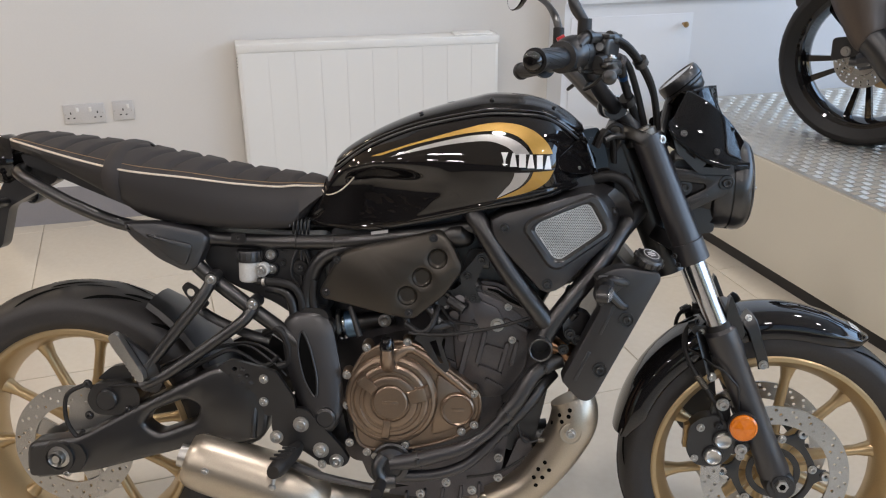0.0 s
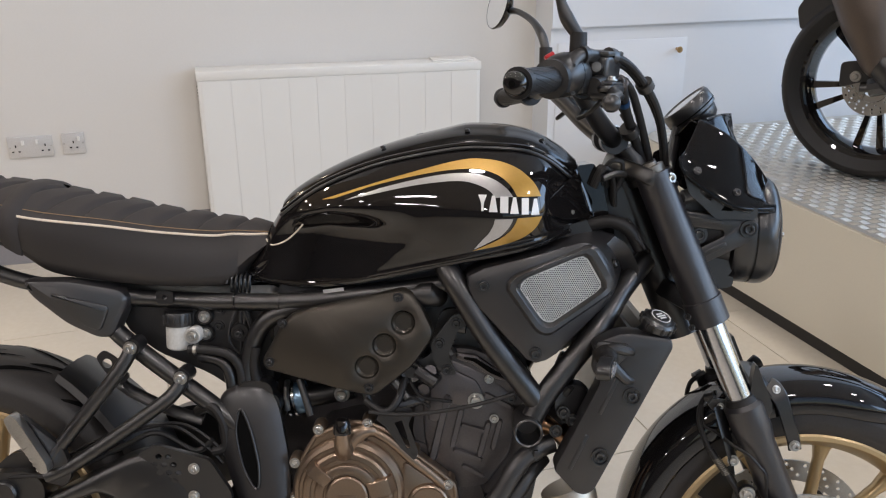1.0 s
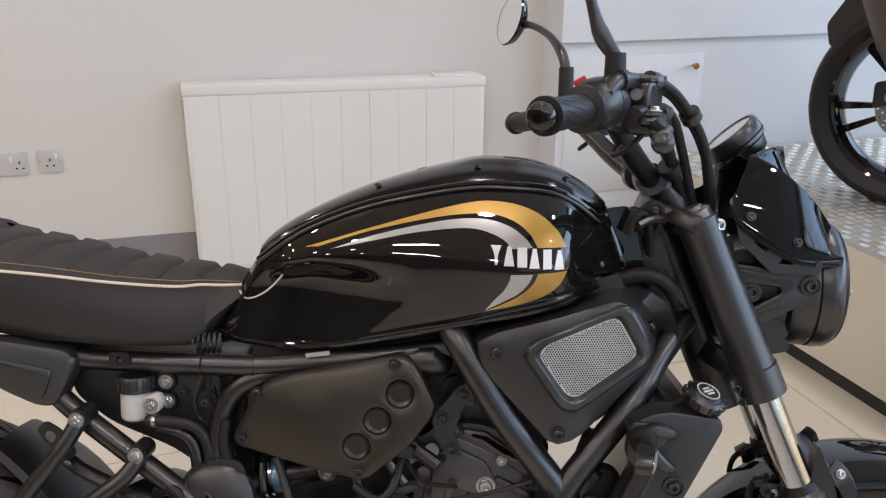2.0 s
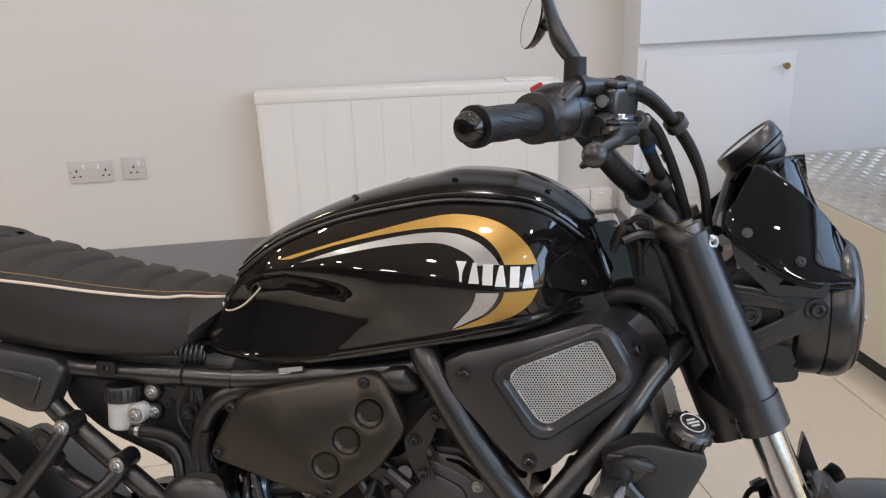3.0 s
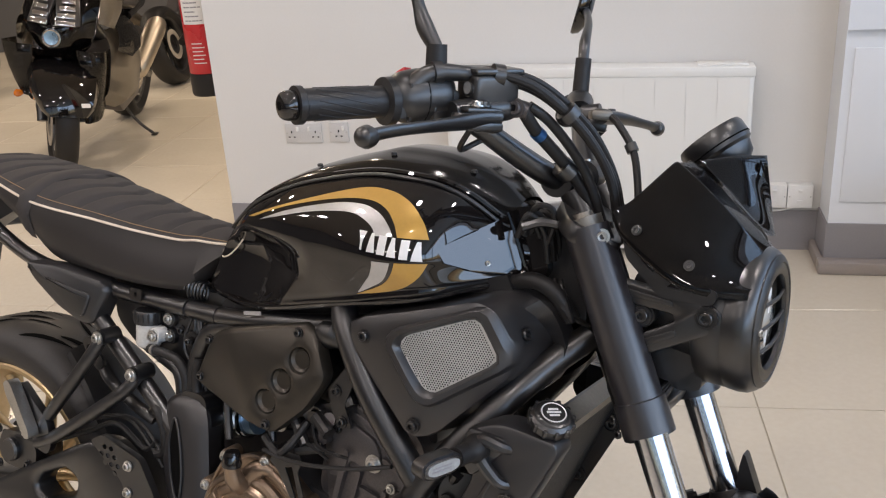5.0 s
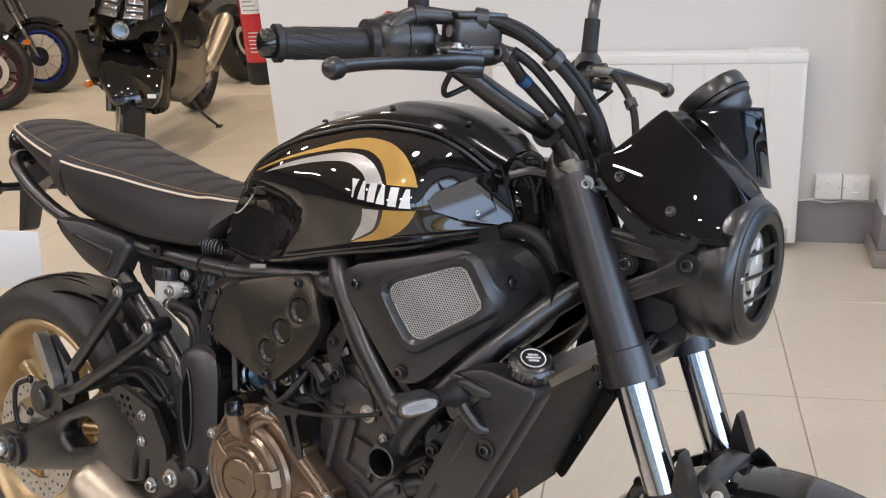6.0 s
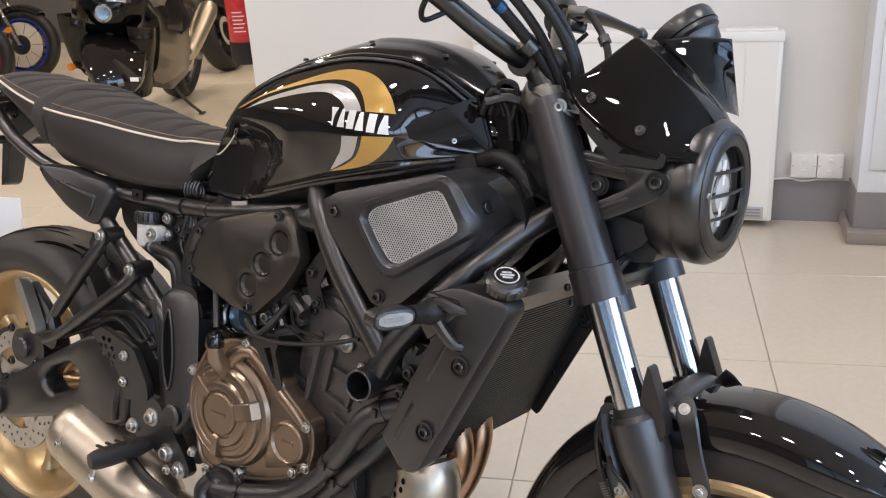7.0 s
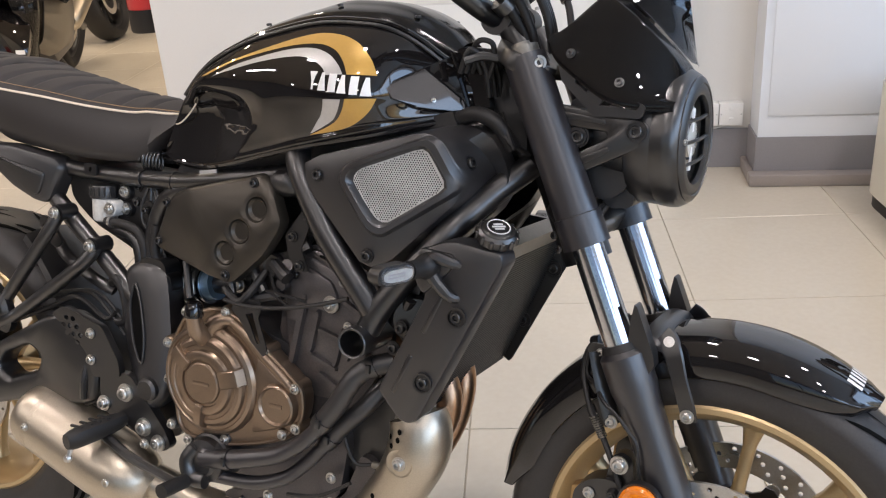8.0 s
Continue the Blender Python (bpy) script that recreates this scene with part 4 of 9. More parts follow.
def tank():
    st = [Vector(p) for p in spline([t[:3] for t in TANK], 16)]
    s2 = [Vector(p) for p in spline([t[3:] for t in TANK], 16)]
    rings = []
    for a, b in zip(st, s2):
        x, zt, zb, w, zw, wf = a.x, a.y, a.z, b.x, b.y, b.z
        h = zt - zw
        half = [(0, zt), (w * 0.28, zt - h * 0.03), (w * 0.50, zt - h * 0.14), (w * 0.74, zt - h * 0.38), (w * 0.92, zt - h * 0.68), (w, zw), (w * 0.985, zw - (zw - zb) * 0.35), (wf + 0.012, zw - (zw - zb) * 0.72), (wf + 0.008, zb + 0.012), (wf, zb), (wf * 0.5, zb + 0.004), (0, zb + 0.006)]
        h2 = spline([(-p, q, 0) for p, q in half], 8)
        ring = [Vector((x, p.x, p.y)) for p in h2] + [Vector((x, -p.x, p.y)) for p in reversed(h2[1:-1])]
        rings.append(ring)
    bm = loft(rings)
    waist = spline([(0.06, 0.185, 0), (0.03, 0.165, 0), (-0.03, 0.139, 0), (-0.08, 0.109, 0), (-0.13, 0.084, 0), (-0.18, 0.070, 0), (-0.23, 0.063, 0), (-0.285, 0.050, 0)], 60)
    for v in bm.verts:          # narrow waist with a knee recess on each side
        x, z = v.co.x, v.co.z
        lip = 0.895 - 0.55 * max(0.0, x + 0.02) - 0.20 * max(0.0, -0.14 - x)
        under = smooth((lip + 0.004 - z) / 0.036) * (1 - 0.45 * smooth((0.800 + 0.12 * x - z) / 0.025))
        k = min(range(len(waist)), key=lambda i: abs(waist[i].x - x - 0.35 * abs(z - 0.845)))
        if abs(v.co.y) > 0.03 and x < 0.05:
            v.co.y -= math.copysign(max(0.0, abs(v.co.y) - waist[k].y) * under, v.co.y)
    keep = BVHTree.FromBMesh(bm)
    t = part("fuel_tank", bm, M_GLOSS, BIKE, "gloss black fuel tank with gold and silver stripes", 55)
    return t, keep


TANK_OB, TANK_BVH = tank()


def on_tank(x, z, lift=0.0009):
    hit, nrm, _, _ = TANK_BVH.ray_cast(Vector((x, -0.5, z)), Vector((0, 1, 0)))
    if hit is None:
        return Vector((x, -0.15, z))
    return hit + Vector((0, -lift, 0)) + (nrm * lift * 0.6 if nrm.y < 0 else -nrm * lift * 0.6)


def decal(name, a, b, material, label, n=40, rows=5, lift=0.0009):
    """A thin painted band on the tank's side between the curves a and b (x, z)."""
    A, B = spline([(*p, 0) for p in a], 12), spline([(*p, 0) for p in b], 12)
    bm = bmesh.new()
    grid = []
    for i in range(n + 1):
        f = i / n
        p, q = A[min(int(f * (len(A) - 1)), len(A) - 1)], B[min(int(f * (len(B) - 1)), len(B) - 1)]
        fa, fb = f * (len(A) - 1) % 1, f * (len(B) - 1) % 1
        ia, ib = int(f * (len(A) - 1)), int(f * (len(B) - 1))
        if ia < len(A) - 1:
            p = A[ia].lerp(A[ia + 1], fa)
        if ib < len(B) - 1:
            q = B[ib].lerp(B[ib + 1], fb)
        grid.append([bm.verts.new(on_tank(*p.lerp(q, j / rows).xy, lift)) for j in range(rows + 1)])
    for u, v in zip(grid, grid[1:]):
        for j in range(rows):
            bm.faces.new((u[j], u[j + 1], v[j + 1], v[j]))
    o = part(name, bm, material, TANK_OB, label, 80)
    return o


# ---- seat ----
SEAT = [  # x, top, piping height, bottom, half width at the piping, half width at the foot
    (-0.868, 0.930, 0.928, 0.905, 0.043, 0.043), (-0.855, 0.938, 0.927, 0.904, 0.066, 0.060), (-0.820, 0.940, 0.922, 0.898, 0.090, 0.082), (-0.76, 0.934, 0.908, 0.877, 0.105, 0.096), (-0.70, 0.928, 0.894, 0.850, 0.114, 0.105),
    (-0.632, 0.920, 0.880, 0.816, 0.120, 0.110), (-0.58, 0.910, 0.872, 0.784, 0.115, 0.107), (-0.50, 0.897, 0.863, 0.771, 0.100, 0.100), (-0.42, 0.881, 0.852, 0.763, 0.082, 0.092), (-0.34, 0.871, 0.845, 0.762, 0.064, 0.082), (-0.305, 0.867, 0.847, 0.768, 0.057, 0.072), (-0.275, 0.864, 0.846, 0.800, 0.050, 0.060), (-0.250, 0.858, 0.846, 0.825, 0.042, 0.050)]


def seat():
    a = spline([t[:3] for t in SEAT], 22)
    b = spline([t[3:] for t in SEAT], 22)
    top, side, pipe = [], [], {-1: [], 1: []}
    for p, q in zip(a, b):
        x, zt, zp, zb, w, wf = p.x, p.y, p.z, q.x, q.y, q.z
        ring = []
        N = 36
        for k in range(N + 1):
            u = -1 + 2 * k / N
            y = w * u
            z = zp + (zt - zp) * (1 - abs(u) ** 2.6)
            ph = (x + 0.027 + 0.45 * abs(y)) / 0.052
            rib = 1 - max(0.0, 1 - abs(math.sin(math.pi * ph)) / 0.60) ** 1.5
            fade = max(0, min(1, (0.95 - abs(u)) * 9)) * max(0, min(1, (x + 0.862) * 20)) * max(0, min(1, (-0.25 - x) * 30))
            z += 0.0092 * (rib - 0.75) * fade
            ring.append(Vector((x, y, z)))
        top.append(ring)
        prof = [(w, zp), (w + 0.004, zp - (zp - zb) * 0.3), (wf + 0.004, zp - (zp - zb) * 0.75), (wf - 0.004, zb + 0.004), (wf - 0.02, zb)]
        r2 = [Vector((x, -yy, zz)) for yy, zz in prof]
        side.append(r2 + [Vector((x, yy, zz)) for yy, zz in reversed(prof)])
        for s in (-1, 1):
            pipe[s].append(Vector((x, s * (w + 0.0005), zp)))
    s = part("seat", loft(side, True, True), M_LEATHER, BIKE, "black vinyl seat with cream piping", 60)
    part("quilted_top", loft(top, False, False), M_FABRIC, s, "dark quilted seat top with cross ribs", 60)
    for k in (-1, 1):
        part("piping", tube(pipe[k][6:], 0.0022, 6, 0), M_PIPING, s, "cream piping")
    for k in (-1, 1):
        line = []
        for p, q in list(zip(a, b))[10:]:
            u = 0.90
            line.append(Vector((p.x, k * q.y * u, p.z + (p.y - p.z) * (1 - u ** 2.6) + 0.0006)))
        part("stitching", tube(line, 0.0008, 6, 0), M_STITCH, s, "tan stitching")
    # stitched valleys between the ribs, their crease shade put in as near-black tubes
    for n in range(-15, -4):
        pts = []
        for k in range(21):
            u = -0.88 + 1.76 * k / 20
            x = n * 0.052 - 0.027
            for _ in range(3):
                i = min(range(len(a)), key=lambda j: abs(a[j].x - x))
                x = n * 0.052 - 0.027 - 0.45 * abs(b[i].y * u)
            i = min(range(len(a)), key=lambda j: abs(a[j].x - x))
            if -0.85 < x < -0.27:
                pts.append(Vector((x, b[i].y * u, a[i].z + (a[i].y - a[i].z) * (1 - abs(u) ** 2.6) - 0.0066)))
        if len(pts) > 15:
            part("seam", tube(pts, 0.0013, 6, 0), M_HOLE_SHADE, s)
    # strap over the seat
    rings = []
    for x in (-0.655, -0.648, -0.628, -0.621):
        i = min(range(len(a)), key=lambda j: abs(a[j].x - x))
        p, q = a[i], b[i]
        up = 0.004 if x in (-0.648, -0.628) else -0.001
        pts = []
        for k in range(25):
            u = -1 + 2 * k / 24
            pts.append(Vector((x, (q.y + up) * u, p.z + (p.y - p.z) * (1 - abs(u) ** 2.6) + 0.002 + up)))
        foot = [Vector((x - 0.004, -(q.z - 0.002 + up), q.x + 0.004)), Vector((x - 0.003, -(q.z + 0.007 + up), q.x + (p.z - q.x) * 0.3)), Vector((x - 0.002, -(q.y + 0.006 + up), q.x + (p.z - q.x) * 0.7))]
        rings.append(foot + pts + [Vector((v.x, -v.y, v.z)) for v in reversed(foot)])
    part("strap", loft(rings, False, False), M_FABRIC, s, "black passenger strap", 60)
    part("nose_piping", tube([(-0.252, -0.047, 0.838), (-0.238, -0.064, 0.831), (-0.212, -0.074, 0.841), (-0.186, -0.078, 0.866), (-0.172, -0.080, 0.892)], 0.0013, 6, 5), M_PIPING, s, "cream piping")
    return s


seat()

# tank stripes and the row of logo bars
decal("gold_stripe", [(-0.150, 0.909), (-0.056, 0.940), (0.054, 0.971), (0.105, 0.9745), (0.145, 0.964), (0.172, 0.943), (0.184, 0.922)],
      [(-0.130, 0.9115), (-0.056, 0.936), (0.030, 0.9555), (0.085, 0.9605), (0.118, 0.953), (0.138, 0.938), (0.148, 0.922)], M_GOLD, "gold stripe")
decal("silver_stripe", [(-0.112, 0.910), (-0.050, 0.9315), (0.030, 0.9505), (0.080, 0.9545), (0.112, 0.947), (0.132, 0.934), (0.142, 0.922)],
      [(-0.060, 0.9225), (-0.010, 0.934), (0.040, 0.9415), (0.072, 0.9425), (0.096, 0.936), (0.110, 0.928), (0.115, 0.920)], M_SILVER, "silver stripe")
decal("gold_stripe", [(0.186, 0.893), (0.176, 0.875), (0.155, 0.859), (0.125, 0.848), (0.083, 0.8395)], [(0.149, 0.891), (0.143, 0.877), (0.130, 0.863), (0.112, 0.852), (0.083, 0.8393)], M_GOLD, "gold stripe")
decal("silver_stripe", [(0.143, 0.890), (0.137, 0.877), (0.125, 0.863), (0.108, 0.853), (0.088, 0.8425)], [(0.116, 0.889), (0.114, 0.880), (0.108, 0.868), (0.100, 0.859), (0.086, 0.8423)], M_SILVER, "silver stripe")
for k, (top0, top1, mid0, mid1, foot0, foot1) in enumerate(((0.0, 0.0128, 0.0044, 0.0086, 0.0050, 0.0082), (0.0048, 0.0092, 0.0024, 0.0112, 0.0006, 0.0132), (0.0014, 0.0132, 0.0014, 0.0132, 0.0014, 0.0132), (0.0048, 0.0092, 0.0024, 0.0112, 0.0006, 0.0132), (0.0020, 0.0124, 0.0020, 0.0124, 0.0020, 0.0124), (0.0048, 0.0092, 0.0024, 0.0112, 0.0006, 0.0132))):
    x = 0.0912 + 0.0154 * k
    z = 0.9245 - 0.0011 * k
    decal("logo_shape", [(x + top0, z), (x + mid0, z - 0.012), (x + foot0, z - 0.0235)], [(x + top1, z), (x + mid1, z - 0.012), (x + foot1, z - 0.0235)], M_LOGO, "white logo shape", 6, 2, 0.0013)

# raised seams of the tank's cover panels, cap and side pod
SEAM = ((-0.225, 0.048), (-0.16, 0.074), (-0.08, 0.088), (0.0, 0.098), (0.07, 0.104), (0.13, 0.106), (0.17, 0.100), (0.205, 0.084), (0.235, 0.066), (0.247, 0.056))


def tank_top_cover():
    edge = spline([(x, w, 0) for x, w in SEAM], 6)
    bm = bmesh.new()
    rows = []
    for e in edge:
        row = []
        for k in range(-12, 13):
            u = k / 12
            h, n, _, _ = TANK_BVH.ray_cast(Vector((e.x, e.y * u * 0.97, 1.2)), Vector((0, 0, -1)))
            z = h.z if h else 0.95
            lift = 0.0045 * smooth((1 - abs(u)) / 0.12) - 0.003 * (abs(u) > 0.99)
            lift += 0.0040 * smooth((0.62 - abs(u)) / 0.10) * smooth((e.x - 0.03) / 0.05) * smooth((0.25 - e.x) / 0.03)
            row.append(bm.verts.new((e.x, e.y * u * 0.97, z + lift)))
        rows.append(row)
    for a, b in zip(rows, rows[1:]):
        for p, q, r, t in zip(a, a[1:], b[1:], b):
            bm.faces.new((p, q, r, t))
    part("top_cover", bm, M_COVER, TANK_OB, "semi-gloss black tank top cover", 35)


tank_top_cover()
for s in (-1, 1):
    pts = []
    for x, w in SEAM:
        h, n, _, _ = TANK_BVH.ray_cast(Vector((x, w * s, 1.2)), Vector((0, 0, -1)))
        if h:
            pts.append(h + Vector((0, 0, 0.001)))
    part("tank_seam", tube(pts, 0.0042, 8, 4), M_GLOSS, TANK_OB)
    part("tank_seam", tube([p + Vector((0, 0.010 * s, -0.0045)) for p in pts], 0.0026, 8, 4), M_PLASTIC, TANK_OB)
    for x, y in ((-0.06, 0.060), (0.073, 0.074), (0.190, 0.062)):
        h, n, _, _ = TANK_BVH.ray_cast(Vector((x, y * s, 1.2)), Vector((0, 0, -1)))
        bolt(TANK_OB, h + Vector((0, 0, 0.0055)), 0.0042, (0, 0.2 * s, 1), M_SATIN, False)
part("fuel_cap", lathe([(0, 0.012), (0.024, 0.012), (0.033, 0.008), (0.036, 0.0), (0.036, -0.02), (0, -0.02)], 36, pose(0.020, 0, 0.996, 90, 0, 0) @ pose(0, 0, 0, 0, 0, -7)), M_SATIN, TANK_OB)
# side pod ahead of the tank
for s in (-1, 1):
    face = [(0.247, 0.953), (0.222, 0.935), (0.189, 0.911), (0.199, 0.893), (0.222, 0.884), (0.268, 0.878), (0.262, 0.915)]
    fy = [0.153 - 1.25 * (x - 0.188) - 0.36 * (z - 0.912) for x, z in face]
    rings = [[Vector((x + (x - 0.232) * g, s * (y - d), z + (z - 0.912) * g)) for (x, z), y in zip(face, fy)] for g, d in ((0.06, 0.030), (0.03, 0.004), (0.0, 0.0008), (-0.05, 0.0))]
    part("tank_side_pod", loft(rings), M_GLOSS, TANK_OB, "", 25)
    bolt(TANK_OB, (0.236, s * 0.0990, 0.893), 0.0035, (0.78, 0.62 * s, 0), M_STEEL, False)
    part("tank_front_trim", tube([(0.243, 0.064 * s, 0.956), (0.256, 0.061 * s, 0.925), (0.268, 0.058 * s, 0.892), (0.275, 0.056 * s, 0.872)], [0.003, 0.004, 0.004, 0.003], 8, 4), M_GLOSS, TANK_OB)
part("front_panel", plate([(0.246, 0.962), (0.274, 0.966), (0.288, 0.930), (0.299, 0.885), (0.286, 0.866), (0.262, 0.868), (0.250, 0.915)], -0.052, 0.052, 0.006, 0.006), M_GLOSS, TANK_OB, "gloss black panel closing the tank's nose", 30)
# dark block added where hoses and harness would close the bright gap
part("headstock_cover", plate([(0.280, 0.945), (0.322, 0.930), (0.345, 0.870), (0.350, 0.800), (0.300, 0.790), (0.280, 0.860)], -0.034, 0.034, 0.006, 0.01), M_SATIN, BIKE, "satin black block filling the gap at the steering head")
part("tank_lower_trim", tube([(-0.278, -0.048, 0.775), (-0.225, -0.066, 0.771), (-0.163, -0.090, 0.772), (-0.08, -0.117, 0.787), (0.05, -0.148, 0.820), (0.13, -0.152, 0.836), (0.185, -0.140, 0.849), (0.215, -0.106, 0.859), (0.250, -0.070, 0.866)], 0.005, 8, 4), M_GLOSS, TANK_OB)

# ---- frame ----
FRAME = part("frame", tube([on_fork(0.95, 0, -0.035), on_fork(0.70, 0, -0.035)], 0.034, 20, 0), M_SATIN, BIKE, "satin black tubular steel frame")
for s in (-1, 1):
    def bar(pts, r, n=12):
        return part("frame_tube", tube([(x, y * s, z) for x, y, z in pts], r, n), M_SATIN, FRAME)
    bar([(0.040, 0.125, 0.815), (0.060, 0.145, 0.785), (0.110, 0.155, 0.706), (0.174, 0.152, 0.622), (0.190, 0.150, 0.598)], 0.0182, 18)
    bar([(0.360, 0.045, 0.812), (0.318, 0.085, 0.770), (0.276, 0.130, 0.717), (0.205, 0.150, 0.628), (0.178, 0.154, 0.582)], 0.0175, 16)
    bar([(0.30, 0.04, 0.86), (0.2, 0.10, 0.82), (0.06, 0.112, 0.785), (-0.114, 0.100, 0.756), (-0.214, 0.086, 0.743), (-0.351, 0.066, 0.738), (-0.476, 0.070, 0.743)], 0.0145, 14)
    bar([(-0.444, 0.068, 0.742), (-0.614, 0.100, 0.769), (-0.718, 0.106, 0.807), (-0.790, 0.098, 0.842), (-0.835, 0.080, 0.862), (-0.852, 0.045, 0.868), (-0.855, 0.0, 0.868)], 0.0125, 12)
    bar([(-0.502, 0.085, 0.702), (-0.467, 0.085, 0.669), (-0.385, 0.092, 0.610), (-0.302, 0.104, 0.553), (-0.250, 0.106, 0.502)], 0.0150, 14)
    bar([(-0.267, 0.092, 0.492), (-0.276, 0.084, 0.58), (-0.275, 0.079, 0.65), (-0.248, 0.08, 0.708), (-0.192, 0.086, 0.734), (-0.104, 0.1, 0.754)], 0.0150, 14)
    bar([(-0.359, 0.074, 0.649), (-0.323, 0.078, 0.642), (-0.306, 0.08, 0.617), (-0.301, 0.082, 0.561), (-0.297, 0.086, 0.513)], 0.0110, 12)
    part("tube_mouth", lathe([(0, 0.135 * s), (0.0182, 0.135 * s), (0.0182, 0.185 * s), (0.0205, 0.1865 * s), (0.0220, 0.185 * s), (0.0220, 0.11 * s)], 32, Matrix.Translation((0.171, 0, 0.568))), M_SATIN, FRAME, "open frame tube end")
    for x in (-0.30, -0.225):
        part("frame_collar", tube([(x, (0.074 if x < -0.26 else 0.0845) * s, 0.740 if x < -0.26 else 0.7425), (x + 0.004, (0.0745 if x < -0.26 else 0.085) * s, 0.740 if x < -0.26 else 0.7425)], 0.0155, 14, 0), M_SATIN, FRAME)
    part("seat_tab", plate([(-0.424, 0.736), (-0.424, 0.756), (-0.396, 0.756), (-0.396, 0.736)], 0.084 * s, 0.081 * s, 0.001, 0.004, [circle(-0.410, 0.746, 0.004, 12)]), M_SATIN, FRAME)
part("seat_spring", tube([(-0.312 + 0.0012 * k, -0.062 - 0.010 * math.cos(k * 1.05), 0.768 + 0.0145 * math.sin(k * 1.05)) for k in range(32)], 0.0023, 8, 2), M_SATIN, BIKE, "black coil spring under the seat nose")
part("warning_label", box(0.032, 0.002, 0.0055, pose(-0.132, -0.114, 0.768, 0, -8)), M_SILVER, FRAME)

# tail side panels, light, plate holder
def splay(bm, s):
    """Draw a side panel in towards the narrow waist at its front end."""
    for v in bm.verts:
        v.co.y -= s * 0.30 * max(0.0, v.co.x + 0.605)
    return bm


for s in (-1, 1):
    part("tail_panel", splay(plate([(-0.618, 0.781), (-0.555, 0.780), (-0.475, 0.762), (-0.462, 0.745), (-0.488, 0.684), (-0.512, 0.683), (-0.555, 0.708), (-0.601, 0.752)], 0.108 * s, 0.140 * s, 0.010, 0.012), s), M_PLASTIC_LIT, BIKE, "black plastic tail side panel")
    part("panel_crease", splay(plate([(-0.576, 0.760), (-0.490, 0.736), (-0.504, 0.695), (-0.530, 0.706)], 0.138 * s, 0.1435 * s, 0.003, 0.01), s), M_PLASTIC, BIKE)
part("inner_fender", plate([(-0.60, 0.76), (-0.30, 0.74), (-0.28, 0.60), (-0.34, 0.62), (-0.46, 0.70)], -0.058, 0.058, 0.01, 0.02), M_PLASTIC, BIKE, "black plastic inner rear mudguard")
part("seat_base", plate([(-0.855, 0.90), (-0.845, 0.876), (-0.79, 0.858), (-0.6, 0.782), (-0.27, 0.762), (-0.255, 0.80), (-0.26, 0.83), (-0.6, 0.85)], -0.040, 0.040, 0.008, 0.01), M_PLASTIC, BIKE)
part("tail_bracket", plate([(-0.86, 0.872), (-0.80, 0.868), (-0.79, 0.845), (-0.85, 0.815), (-0.895, 0.79), (-0.915, 0.71), (-0.930, 0.70), (-0.925, 0.80), (-0.90, 0.845)], -0.020, 0.020, 0.006, 0.01), M_PLASTIC, BIKE, "black number plate bracket")
tl = part("tail_light", lathe([(0, -0.026), (0.036, -0.022), (0.048, -0.010), (0.051, 0.014), (0.040, 0.036), (0, 0.040)], 32, Matrix.Translation((-0.906, 0, 0.884)) @ pose(0, 0, 0, 0, 0, -90)), M_GLOSS, BIKE, "round dark tail light")
part("lens", lathe([(0, 0.036), (0.028, 0.034), (0.042, 0.024), (0.049, 0.008)], 32, Matrix.Translation((-0.906, 0, 0.884)) @ pose(0, 0, 0, 0, 0, 90)), M_REDLENS, tl, "dark red lens")
for s in (-1, 1):
    part("rear_indicator", tube([(-0.90, 0.02 * s, 0.80), (-0.90, 0.075 * s, 0.80), (-0.90, 0.082 * s, 0.80), (-0.90, 0.135 * s, 0.80)], [0.009, 0.009, 0.017, 0.014], 14, 3), M_PLASTIC, BIKE, "small rear indicator")

# ---- rear end ----
for s in (-1, 1):
    sw = part("swingarm", plate([(-0.826, 0.340), (-0.720, 0.356), (-0.598, 0.424), (-0.541, 0.455), (-0.450, 0.503), (-0.405, 0.508), (-0.363, 0.480), (-0.340, 0.430), (-0.350, 0.365), (-0.400, 0.350), (-0.512, 0.338), (-0.697, 0.284), (-0.807, 0.266), (-0.829, 0.282)],
                               0.105 * s, 0.148 * s, 0.010, 0.02, [[tuple(p) for p in fillet([(-0.590, 0.386), (-0.571, 0.413), (-0.508, 0.440), (-0.476, 0.427), (-0.484, 0.397), (-0.561, 0.366)], 0.012)]]), M_SATIN, BIKE, "satin black cast swingarm", 50)
    if s < 0:
        ad = part("chain_adjuster", plate([(-0.818, 0.276), (-0.812, 0.335), (-0.715, 0.347), (-0.700, 0.318), (-0.715, 0.288)], -0.156, -0.146, 0.003, 0.012), M_SATIN, sw)
        part("axle_nut", lathe([(0, -0.170), (0.0075, -0.170), (0.008, -0.160), (0.0135, -0.172), (0.0155, -0.168), (0.0155, -0.158), (0.022, -0.157), (0.023, -0.150), (0, -0.150)], 6 * 4, Matrix.Translation((-0.757, 0, 0.318))), M_STEEL, ad)
        part("adjuster_ring", lathe([(0.024, -0.162), (0.031, -0.162), (0.033, -0.152), (0.024, -0.152)], 28, Matrix.Translation((-0.757, 0, 0.318)), True), M_SATIN, ad)
        bolt(ad, (-0.745, -0.152, 0.284), 0.006)
cal = part("rear_caliper", plate([(-0.706, 0.428), (-0.690, 0.462), (-0.625, 0.470), (-0.598, 0.448), (-0.600, 0.415), (-0.640, 0.398), (-0.690, 0.400)], -0.135, -0.075, 0.010, 0.014), M_SATIN, BIKE, "black rear brake caliper", 50)
